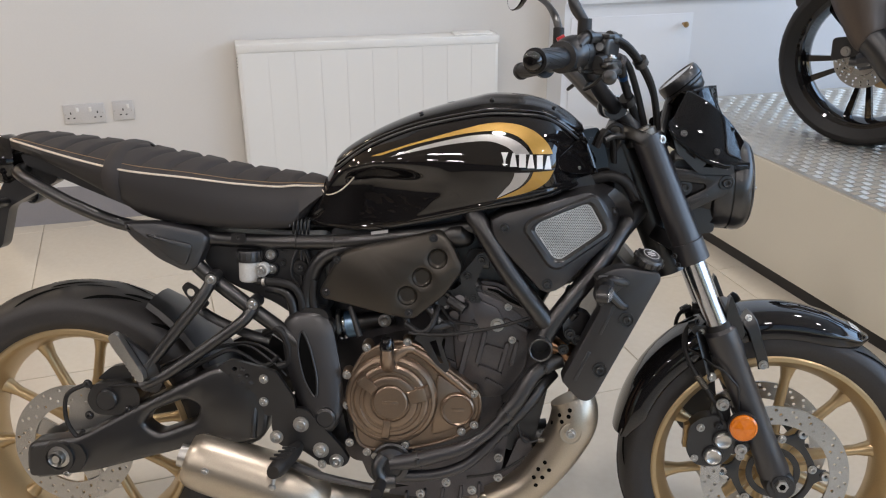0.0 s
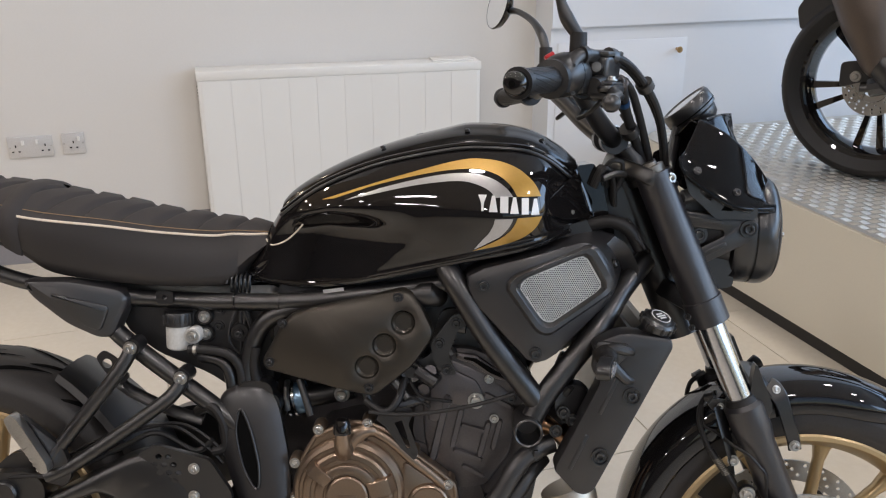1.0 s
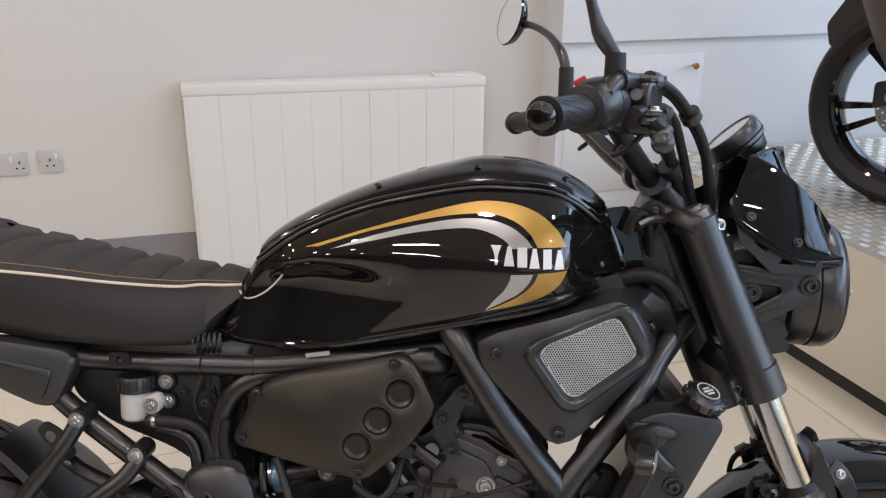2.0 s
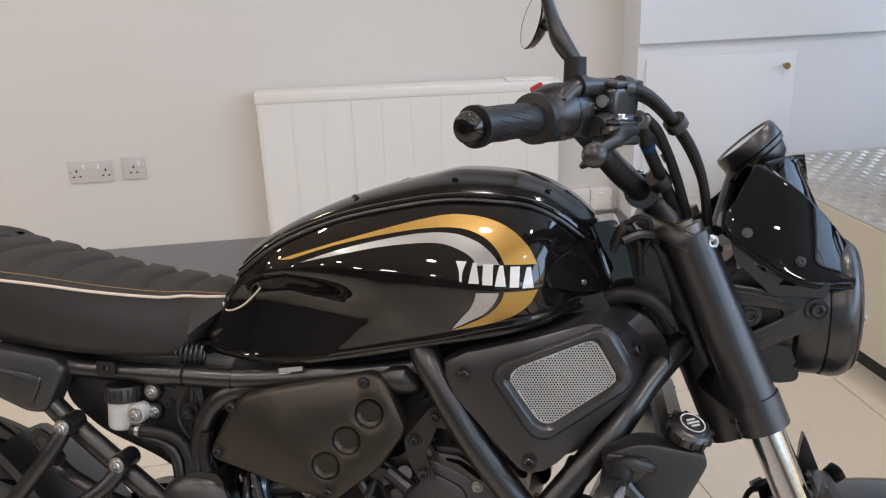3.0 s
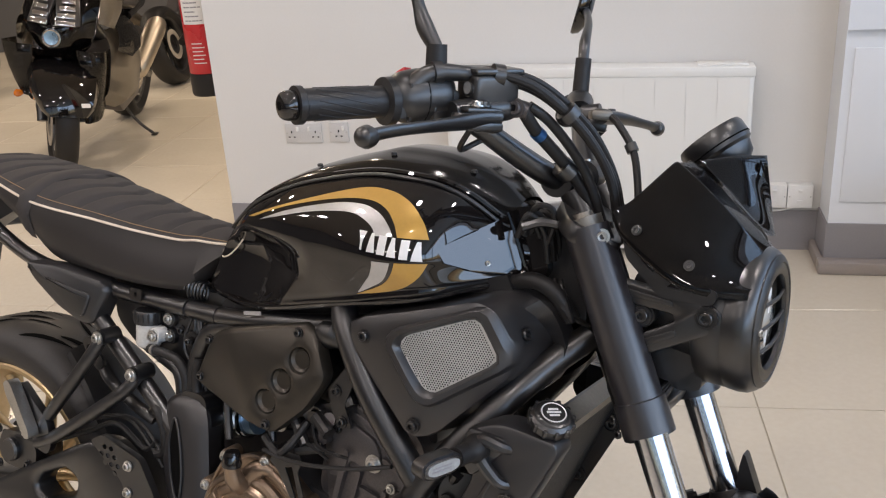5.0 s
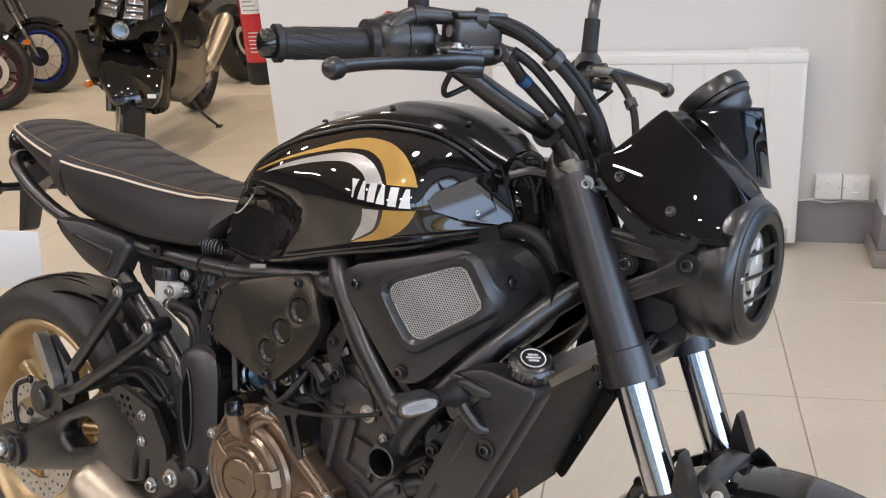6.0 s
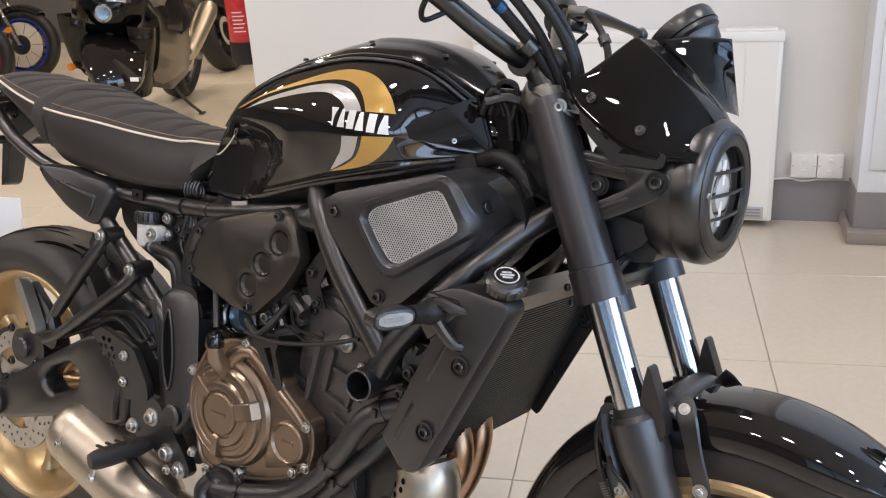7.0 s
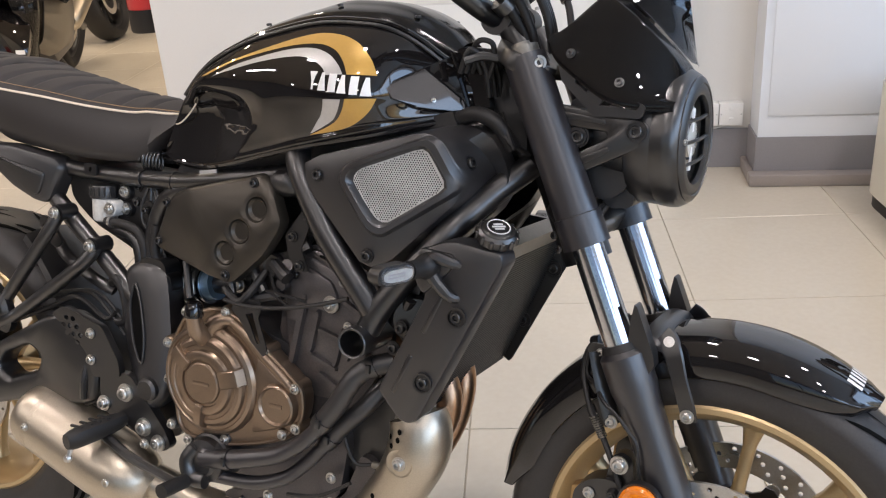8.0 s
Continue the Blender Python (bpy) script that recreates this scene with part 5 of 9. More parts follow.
part("caliper_piston", lathe([(0, -0.146), (0.018, -0.146), (0.021, -0.142), (0.021, -0.13), (0, -0.13)], 24, Matrix.Translation((-0.662, 0, 0.432))), M_PLASTIC, cal)
part("caliper_bracket", plate([(-0.775, 0.335), (-0.725, 0.395), (-0.700, 0.425), (-0.610, 0.420), (-0.612, 0.395), (-0.690, 0.350), (-0.720, 0.325)], -0.100, -0.088, 0.003, 0.012), M_STEEL, cal)
part("caliper_bracket_arm", plate([(-0.69, 0.465), (-0.66, 0.492), (-0.62, 0.498), (-0.615, 0.470)], -0.118, -0.095, 0.006, 0.01), M_SATIN, cal)
for p in ((-0.700, 0.462), (-0.700, 0.398), (-0.622, 0.412)):
    bolt(cal, (p[0], -0.137, p[1]), 0.006, material=M_SATIN)
part("rear_brake_hose", tube([(-0.700, -0.135, 0.462), (-0.74, -0.140, 0.44), (-0.745, -0.140, 0.39), (-0.725, -0.140, 0.355), (-0.712, -0.14, 0.368)], 0.0045, 8), M_RUBBER, BIKE)
part("rear_brake_hose", tube([(-0.70, -0.125, 0.452), (-0.62, -0.135, 0.462), (-0.575, -0.130, 0.465), (-0.48, -0.118, 0.505), (-0.42, -0.112, 0.53), (-0.36, -0.108, 0.50), (-0.33, -0.11, 0.52)], 0.0045, 8), M_RUBBER, BIKE)
part("hugger_stay", tube([(-0.50, -0.075, 0.610), (-0.47, -0.085, 0.590), (-0.40, -0.09, 0.560), (-0.35, -0.095, 0.548)], 0.010, 8, 3, True, 0.4), M_SATIN, BIKE)
rings = []
for k in range(13):
    a = radians(4 + 58 * k / 12)
    w = 0.088 * (0.72 + 0.28 * math.sin(math.pi * k / 12))
    rings.append([REAR + Vector((r * math.cos(a), y, r * math.sin(a))) for y, r in ((-w, 0.318), (-w * 0.97, 0.330), (-w * 0.6, 0.338), (0, 0.341), (w * 0.6, 0.338), (w * 0.97, 0.330), (w, 0.318), (w * 0.6, 0.333), (0, 0.336), (-w * 0.6, 0.333))])
part("hugger", loft(rings), M_PLASTIC, BIKE, "black plastic tyre hugger", 50)
part("bungee_hook", plate([(-0.512, 0.635), (-0.520, 0.650), (-0.508, 0.662), (-0.488, 0.650), (-0.465, 0.618), (-0.480, 0.605), (-0.497, 0.615)], -0.100, -0.094, 0.0015, 0.006, [circle(-0.502, 0.640, 0.008, 14)]), M_SATIN, BIKE)

# passenger peg bracket
pb = part("peg_bracket", tube([(-0.455, -0.128, 0.672), (-0.463, -0.135, 0.652), (-0.490, -0.142, 0.612), (-0.574, -0.148, 0.507), (-0.598, -0.150, 0.478)], 0.0115, 12), M_SATIN, BIKE, "black tubular passenger peg bracket")
part("bracket_tube", tube([(-0.374, -0.126, 0.625), (-0.384, -0.134, 0.604), (-0.416, -0.142, 0.575), (-0.541, -0.150, 0.487), (-0.592, -0.152, 0.462)], 0.0115, 12), M_SATIN, pb)
part("peg_plate", plate([(-0.630, 0.566), (-0.636, 0.550), (-0.592, 0.455), (-0.560, 0.448), (-0.548, 0.470), (-0.562, 0.512)], -0.158, -0.142, 0.004, 0.01), M_SATIN, pb)
part("tube_boss", tube([(-0.454, -0.135, 0.672), (-0.454, -0.10, 0.672)], 0.0135, 14, 0), M_SATIN, pb)
part("tube_boss", tube([(-0.375, -0.135, 0.625), (-0.375, -0.10, 0.625)], 0.0135, 14, 0), M_SATIN, pb)
bolt(pb, (-0.454, -0.141, 0.672), 0.0075)
bolt(pb, (-0.375, -0.141, 0.625), 0.0075)
fp = part("passenger_peg", plate([(-0.642, 0.566), (-0.632, 0.574), (-0.622, 0.566), (-0.578, 0.494), (-0.576, 0.480), (-0.588, 0.478), (-0.636, 0.548)], -0.182, -0.160, 0.003, 0.005), M_STEEL, pb, "folded alloy passenger peg")
for k in range(9):
    part("peg_tooth", box(0.008, 0.020, 0.005, pose(-0.6310 + 0.0050 * k, -0.172, 0.5515 - 0.0083 * k, 0, -35), 0.001), M_STEEL, fp)

# the passenger peg bracket sits close to the waist
pb.location.y = 0.016

# pivot plate, heel guard, rider peg
hs = []
for i, (x, z) in enumerate([(-0.405, 0.505), (-0.397, 0.492), (-0.389, 0.479), (-0.381, 0.466), (-0.390, 0.505), (-0.382, 0.492), (-0.374, 0.479), (-0.412, 0.492), (-0.404, 0.479)]):
    hs.append([(x + 0.0045 * math.cos(t + 0.6) * 1.2, z + 0.0045 * math.sin(t + 0.6)) for t in [k * math.pi / 4 for k in range(8)]])
pp = part("pivot_guard", plate([(-0.440, 0.508), (-0.411, 0.524), (-0.326, 0.502), (-0.292, 0.450), (-0.288, 0.422), (-0.348, 0.412), (-0.365, 0.455)], -0.168, -0.154, 0.003, 0.008, hs), M_SATIN, BIKE, "black perforated heel plate")
bolt(pp, (-0.349, -0.171, 0.487), 0.0062)
bolt(pp, (-0.350, -0.171, 0.442), 0.0062)
pp.location.y = 0.018
COVER = ((-0.302, 0.604, -0.262, 0.609, -0.098), (-0.318, 0.590, -0.243, 0.603, -0.109), (-0.322, 0.562, -0.228, 0.584, -0.116), (-0.320, 0.532, -0.220, 0.560, -0.121), (-0.312, 0.498, -0.214, 0.533, -0.126), (-0.302, 0.465, -0.208, 0.506, -0.131), (-0.290, 0.434, -0.204, 0.480, -0.136),
         (-0.277, 0.410, -0.201, 0.453, -0.141), (-0.266, 0.390, -0.200, 0.427, -0.145), (-0.256, 0.374, -0.206, 0.402, -0.145), (-0.247, 0.366, -0.220, 0.380, -0.138))


def cover_ring(x0, z0, x1, z1, y, lift=0.0, u0=0.0, u1=1.0):
    """One cross-section of the frame cover; the whole one has flanks turned in at both ends."""
    out = []
    for k in range(13):
        u = u0 + (u1 - u0) * k / 12
        out.append(Vector((x0 + (x1 - x0) * u, y - lift + 0.013 * abs(2 * u - 1) ** 3, z0 + (z1 - z0) * u)))
    if (u0, u1) == (0.0, 1.0):
        out = [out[0] + Vector((0.006, 0.034, 0)), out[0] + Vector((0.002, 0.012, 0))] + out + [out[-1] + Vector((-0.002, 0.012, 0)), out[-1] + Vector((-0.006, 0.034, 0))]
    return out


hg = part("frame_cover", loft([cover_ring(*q) for q in [tuple(v) for v in zip(*[[p.x for p in spline([(c[i], 0, 0) for c in COVER], 4)] for i in range(5)])]], True, False), M_PLASTIC_LIT, BIKE, "black plastic frame cover", 50)
groove = COVER[2:7]
# the groove's shade: a near-black sheet laid just proud of the cover
part("cover_slot", loft([cover_ring(*q, 0.0012, 0.42 - w, 0.42 + w) for q, w in zip(groove, (0.03, 0.11, 0.13, 0.12, 0.04))], False, False), M_HOLE_SHADE, hg, "near-black sheet for the groove's shade", 50)
rim = [cover_ring(*q, 0.0016, 0.42 - w, 0.42 + w) for q, w in zip(groove, (0.03, 0.11, 0.13, 0.12, 0.04))]
part("groove_rim", tube([r[0] for r in rim] + [r[-1] for r in reversed(rim)] + [rim[0][0]], 0.0022, 8, 4), M_PLASTIC, hg)
part("cover_boss", lathe([(0, -0.154), (0.015, -0.154), (0.019, -0.150), (0.020, -0.13), (0, -0.13)], 28, Matrix.Translation((-0.232, 0, 0.412))), M_PLASTIC, hg)
bolt(BIKE, (-0.239, -0.101, 0.574), 0.0075)
part("frame_casting", plate([(-0.29, 0.615), (-0.235, 0.615), (-0.225, 0.50), (-0.195, 0.345), (-0.21, 0.318), (-0.26, 0.318), (-0.32, 0.40), (-0.285, 0.48)], -0.100, -0.060, 0.006, 0.02), M_SATIN, BIKE)
part("casting_lug", plate([(-0.268, 0.580), (-0.256, 0.598), (-0.226, 0.592), (-0.220, 0.566), (-0.240, 0.552)], -0.099, -0.070, 0.004, 0.01), M_SATIN, BIKE)
rp = part("peg_hanger", plate([(-0.335, 0.430), (-0.270, 0.428), (-0.200, 0.350), (-0.186, 0.325), (-0.200, 0.312), (-0.240, 0.318), (-0.290, 0.352), (-0.322, 0.350), (-0.338, 0.385)], -0.168, -0.150, 0.004, 0.012), M_SATIN, BIKE, "black alloy footrest hanger")
for x, z, r in ((-0.280, 0.397, 0.0105), (-0.242, 0.346, 0.0105), (-0.212, 0.325, 0.0095), (-0.240, 0.318, 0.006), (-0.328, 0.370, 0.009)):
    bolt(rp, (x, -0.171, z), r)
peg = part("rider_peg", tube([(-0.288, -0.165, 0.350), (-0.294, -0.190, 0.346), (-0.308, -0.245, 0.340), (-0.313, -0.262, 0.338)], [0.014, 0.0195, 0.0205, 0.015], 12, 3, True, 0.80), M_RUBBER, BIKE, "black ribbed rider footrest")
part("peg_feeler", tube([(-0.312, -0.252, 0.330), (-0.315, -0.256, 0.312)], 0.004, 8, 0), M_STEEL, peg)
part("feeler_ball", lathe([(0, -0.007), (0.005, -0.005), (0.007, 0), (0.005, 0.005), (0, 0.007)], 14, Matrix.Translation((-0.316, -0.257, 0.308))), M_STEEL, peg)
for k in range(4):
    part("peg_rib", box(0.026, 0.005, 0.004, pose(-0.297 - 0.0045 * k, -0.200 - 0.014 * k, 0.3615 - 0.0014 * k), 0.0012), M_RUBBER, peg)
rp.location.y = 0.022
peg.location.y = 0.022
bp = part("brake_pedal", tube([(-0.300, -0.175, 0.330), (-0.24, -0.185, 0.312), (-0.16, -0.19, 0.298), (-0.125, -0.195, 0.296)], [0.009, 0.008, 0.007, 0.008], 8, 4), M_SATIN, BIKE, "black brake pedal")
part("pedal_rubber", tube([(-0.122, -0.185, 0.298), (-0.124, -0.235, 0.300)], 0.0115, 12, 0), M_RUBBER, bp)
part("brake_light_switch", tube([(-0.368, -0.14, 0.435), (-0.37, -0.15, 0.40), (-0.372, -0.15, 0.37)], 0.006, 8), M_SATIN, BIKE)

# ---- engine ----
ENG = part("engine", plate([(-0.180, 0.335), (-0.172, 0.525), (-0.090, 0.545), (0.010, 0.520), (0.100, 0.460), (0.120, 0.380), (0.105, 0.290), (0.0, 0.255), (-0.150, 0.265)], -0.104, 0.135, 0.010, 0.02), M_ENGINE, BIKE, "dark grey twin cylinder engine", 40)
def add_rib(bm, a, b, w, h, y):
    """A cast rib with sloped flanks and ends on the face y, from a to b in the x-z plane."""
    a, b = Vector(a), Vector(b)
    d = (b - a).normalized()
    n = Vector((-d.y, d.x))
    lo = [a - d * w + n * w * 0.55, a - d * w - n * w * 0.55, a - n * w, b - n * w, b + d * w - n * w * 0.55, b + d * w + n * w * 0.55, b + n * w, a + n * w]
    c = (a + b) / 2
    k = 1 - h * 0.8 / max((b - a).length, 0.001)
    hi = [c + Vector((p - c).dot(d) * k * d + (p - c).dot(n) * 0.62 * n) for p in lo]
    f0 = [bm.verts.new((p.x, y + 0.003, p.y)) for p in lo]
    f1 = [bm.verts.new((p.x, y - h, p.y)) for p in hi]
    bm.faces.new(f1)
    for i in range(len(lo)):
        bm.faces.new((f0[i - 1], f0[i], f1[i], f1[i - 1]))


part("cylinder_block", plate([(-0.010, 0.530), (0.000, 0.610), (0.035, 0.640), (0.150, 0.600), (0.185, 0.550), (0.160, 0.490), (0.120, 0.430), (0.050, 0.460)], -0.098, 0.128, 0.010, 0.015), M_ENGINE, ENG)
hd = part("cylinder_head", plate([(0.002, 0.615), (0.008, 0.652), (0.030, 0.668), (0.058, 0.678), (0.088, 0.676), (0.157, 0.646), (0.174, 0.612), (0.165, 0.585), (0.100, 0.600)], -0.108, 0.120, 0.008, 0.012), M_ENGINE, ENG)
part("head_cover", plate([(0.010, 0.640), (0.035, 0.735), (0.10, 0.735), (0.165, 0.680), (0.175, 0.630), (0.100, 0.660)], -0.085, 0.110, 0.010, 0.015), M_SATIN, ENG)
part("head_bar", plate([(0.060, 0.672), (0.090, 0.669), (0.122, 0.648), (0.152, 0.633), (0.150, 0.625), (0.116, 0.632), (0.084, 0.655), (0.060, 0.662)], -0.104, -0.116, 0.003, 0.004), M_ENGINE, hd)
# near-black plate on the bar for the shade in its slot
part("bar_slot", plate([(0.072, 0.6665), (0.092, 0.6635), (0.142, 0.6325), (0.140, 0.629), (0.112, 0.641), (0.088, 0.658), (0.072, 0.662)], -0.114, -0.1166, 0.0008, 0.002), M_HOLE_SHADE, hd)
ck = part("cylinder_cheek", plate([(0.006, 0.620), (0.018, 0.650), (0.048, 0.662), (0.100, 0.640), (0.150, 0.606), (0.156, 0.560), (0.146, 0.505), (0.108, 0.452), (0.062, 0.446), (0.020, 0.480), (0.010, 0.540)], -0.098, -0.110, 0.005, 0.014), M_ENGINE, ENG)
part("cheek_step", plate([(0.016, 0.560), (0.022, 0.632), (0.046, 0.648), (0.092, 0.628), (0.104, 0.604), (0.092, 0.580), (0.052, 0.590), (0.044, 0.560)], -0.106, -0.1155, 0.003, 0.008), M_ENGINE, ck)
for a, b, w, h in (((0.047, 0.600), (0.024, 0.498), 0.0070, 0.008), ((0.069, 0.578), (0.056, 0.521), 0.0058, 0.007), ((0.112, 0.557), (0.099, 0.506), 0.0060, 0.007), ((0.072, 0.5535), (0.109, 0.5435), 0.0045, 0.006),
                   ((0.130, 0.560), (0.120, 0.518), 0.0055, 0.006), ((0.060, 0.512), (0.100, 0.498), 0.0045, 0.006), ((0.108, 0.604), (0.146, 0.585), 0.0050, 0.006), ((0.074, 0.486), (0.104, 0.470), 0.0045, 0.005)):
    bm = bmesh.new()
    add_rib(bm, a, b, w, h, -0.110)
    part("casting_rib", bm, M_ENGINE, ck)
# dark block added to close the bright gap ahead of the engine
part("engine_front", plate([(0.11, 0.50), (0.17, 0.53), (0.20, 0.50), (0.18, 0.40), (0.165, 0.34), (0.11, 0.33)], -0.085, 0.10, 0.01, 0.02), M_SATIN, ENG)
part("cam_boss", lathe([(0, -0.122), (0.009, -0.122), (0.0095, -0.118), (0.016, -0.120), (0.019, -0.116), (0.021, -0.10), (0, -0.10)], 24, Matrix.Translation((-0.010, 0, 0.640))), M_SATIN, hd)
part("boss_arm", plate([(-0.020, 0.655), (0.012, 0.662), (0.040, 0.690), (0.060, 0.690), (0.030, 0.650), (0.006, 0.622), (-0.018, 0.624)], -0.112, -0.100, 0.003, 0.006), M_SATIN, hd)
for a, b, r in (((0.018, 0.640), (0.040, 0.648), 0.010), ((0.012, 0.615), (0.030, 0.618), 0.009)):
    part("head_stub", tube([(a[0], -0.112, a[1]), (b[0] - 0.02, -0.124, b[1] - 0.004)], r, 12, 0), M_ENGINE, hd)
bolt(ENG, (0.092, -0.1165, 0.595), 0.009)
for x, z, r in ((0.121, 0.566, 0.005), (0.148, 0.600, 0.006), (0.030, 0.632, 0.006), (0.112, 0.630, 0.005), (0.022, 0.470, 0.005), (0.160, 0.568, 0.005)):
    bolt(ENG, (x, -0.1155, z), r, material=M_STEEL if r < 0.0055 else M_SATIN)
# triangular bracket with its horn bolts behind the frame's front tube
hb_plate = part("engine_mount_plate", plate([(0.214, 0.634), (0.240, 0.625), (0.264, 0.603), (0.252, 0.570), (0.226, 0.580)], -0.118, -0.112, 0.002, 0.006), M_SATIN, ENG)
for x, z, r in ((0.229, 0.612, 0.007), (0.250, 0.588, 0.009)):
    bolt(hb_plate, (x, -0.120, z), r)
part("mount_block", box(0.030, 0.050, 0.040, pose(0.232, -0.105, 0.648, 0, 20), 0.006), M_PLASTIC, hb_plate)

clutch_out = [(-0.160, 0.548), (-0.108, 0.572), (-0.050, 0.566), (-0.001, 0.528), (0.052, 0.488), (0.068, 0.470), (0.066, 0.428), (0.034, 0.394), (-0.031, 0.370), (-0.106, 0.358), (-0.166, 0.366), (-0.180, 0.422), (-0.183, 0.500)]
cl = part("clutch_cover", plate([(x - 0.003, z - 0.009) for x, z in clutch_out], -0.139, -0.110, 0.006, 0.018), M_BRONZE, ENG, "bronze painted clutch cover", 40)
CC = Matrix.Translation((-0.106, 0, 0.452))
part("clutch_dome", lathe([(0, -0.166), (0.030, -0.166), (0.0325, -0.1645), (0.034, -0.1615), (0.037, -0.1612), (0.038, -0.1640), (0.046, -0.1642), (0.050, -0.1625), (0.0525, -0.1580), (0.058, -0.1578), (0.0595, -0.1592), (0.066, -0.1585), (0.070, -0.1560), (0.0725, -0.1510), (0.077, -0.1508), (0.0785, -0.1522), (0.084, -0.1500), (0.088, -0.1450), (0.090, -0.132)], 80, CC), M_BRONZE, cl, "", 25)
for a, w in ((16, 17), (262, 9), (142, 13)):
    rings = []
    for r, y in ((0.036, -0.1645), (0.038, -0.1672), (0.052, -0.1678), (0.066, -0.1665), (0.070, -0.1650), (0.0765, -0.1520)):
        ring = []
        for f, yy in ((-1.0, -0.150), (-0.90, y + 0.0015), (-0.80, y), (0.80, y), (0.90, y + 0.0015), (1.0, -0.150)):
            b = radians(a + w * f * (0.055 / (r + 0.006)))
            ring.append(Vector((-0.106 + r * math.cos(b), yy, 0.452 + r * math.sin(b))))
        rings.append(ring)
    part("clutch_rib", loft(rings), M_BRONZE, cl, "", 25)
# swept boss under the oil filler and the raised bolt edge towards the cylinders
part("filler_boss", tube([(-0.112, -0.136, 0.510), (-0.100, -0.140, 0.538), (-0.078, -0.140, 0.552), (-0.060, -0.137, 0.548)], [0.017, 0.016, 0.012, 0.008], 14, 4), M_BRONZE, cl)
part("cover_edge", tube([(-0.070, -0.139, 0.552), (-0.040, -0.141, 0.536), (-0.008, -0.141, 0.508), (0.020, -0.140, 0.486), (0.046, -0.139, 0.462)], [0.008, 0.0085, 0.009, 0.0085, 0.008], 12, 4, True), M_BRONZE, cl)
part("cover_web", plate([(-0.020, 0.505), (0.040, 0.462), (0.052, 0.440), (0.046, 0.412), (0.020, 0.398), (-0.030, 0.380)], -0.136, -0.1435, 0.003, 0.012), M_BRONZE, cl)
part("cover_lip", tube([(x - 0.003 + (0.004 if x < -0.06 else -0.004), -0.1395, z - 0.009) for x, z in clutch_out + clutch_out[:1]], 0.0035, 8, 4), M_BRONZE, cl)
part("round_cap", lathe([(0, -0.148), (0.026, -0.148), (0.029, -0.152), (0.032, -0.150), (0.036, -0.134)], 40, Matrix.Translation((0.020, 0, 0.436))), M_BRONZE, cl)
part("logo_bar", box(0.030, 0.002, 0.006, pose(-0.106, -0.1660, 0.452), 0.0004), M_BRONZE, cl)
part("logo_bar", box(0.022, 0.002, 0.006, pose(0.020, -0.1483, 0.436), 0.0004), M_BRONZE, cl)
for x, z in ((-0.153, 0.552), (-0.076, 0.564), (-0.191, 0.497), (-0.191, 0.437), (-0.187, 0.362), (-0.153, 0.344), (0.050, 0.467), (0.052, 0.405), (0.028, 0.391), (-0.006, 0.514), (-0.080, 0.359)):
    part("bolt_boss", lathe([(0, -0.1425), (0.0080, -0.1425), (0.0098, -0.140), (0.0108, -0.114), (0, -0.114)], 20, Matrix.Translation((x, 0, z))), M_BRONZE if z > 0.365 else M_SATIN, cl)
    bolt(cl, (x, -0.1445, z), 0.0056)
part("oil_filler", tube([(-0.111, -0.150, 0.520), (-0.111, -0.166, 0.535), (-0.111, -0.172, 0.552), (-0.111, -0.173, 0.560)], [0.015, 0.014, 0.012, 0.0125], 14, 3), M_BRONZE, ENG, "oil filler neck")
part("filler_plug", tube([(-0.111, -0.173, 0.558), (-0.111, -0.173, 0.562), (-0.111, -0.173, 0.574), (-0.111, -0.173, 0.580)], [0.014, 0.0145, 0.0125, 0.010], 16, 0), M_GLOSS, ENG, "black oil filler plug")
part("clutch_arm", tube([(-0.073, -0.150, 0.585), (-0.03, -0.155, 0.583), (0.02, -0.158, 0.588), (0.09, -0.162, 0.603), (0.15, -0.162, 0.622)], 0.0032, 8), M_RUBBER, ENG, "black clutch cable")
part("cable_bracket", plate([(-0.062, 0.572), (-0.058, 0.580), (-0.036, 0.592), (-0.008, 0.592), (-0.006, 0.580), (-0.012, 0.566), (0.004, 0.520), (-0.002, 0.508), (-0.014, 0.512), (-0.048, 0.562)], -0.149, -0.146, 0.001, 0.004, [[(-0.034, 0.568), (-0.022, 0.572), (-0.008, 0.528), (-0.014, 0.526)]]), M_SATIN, ENG)

# water pump and pipes
wp = part("water_pump", lathe([(0, -0.172), (0.020, -0.172), (0.024, -0.165), (0.034, -0.162), (0.036, -0.150), (0.040, -0.148), (0.042, -0.12), (0, -0.12)], 36, Matrix.Translation((-0.105, 0, 0.325))), M_SATIN, BIKE, "black water pump")
part("pump_elbow", tube([(-0.118, -0.162, 0.345), (-0.130, -0.17, 0.325), (-0.120, -0.172, 0.300), (-0.095, -0.170, 0.298)], 0.013, 12), M_SATIN, wp)
for a in (30, 150, 270):
    bolt(wp, (-0.105 + 0.036 * math.cos(radians(a)), -0.160, 0.325 + 0.036 * math.sin(radians(a))), 0.0045)
part("coolant_pipe", tube([(-0.105, -0.162, 0.331), (-0.064, -0.163, 0.338), (-0.016, -0.163, 0.351), (0.032, -0.162, 0.367), (0.071, -0.161, 0.392), (0.095, -0.160, 0.415), (0.112, -0.160, 0.436)], [0.0150, 0.0150, 0.0140, 0.0125, 0.0115, 0.0115, 0.0115], 16), M_SATIN_LIT, BIKE, "black coolant pipe")
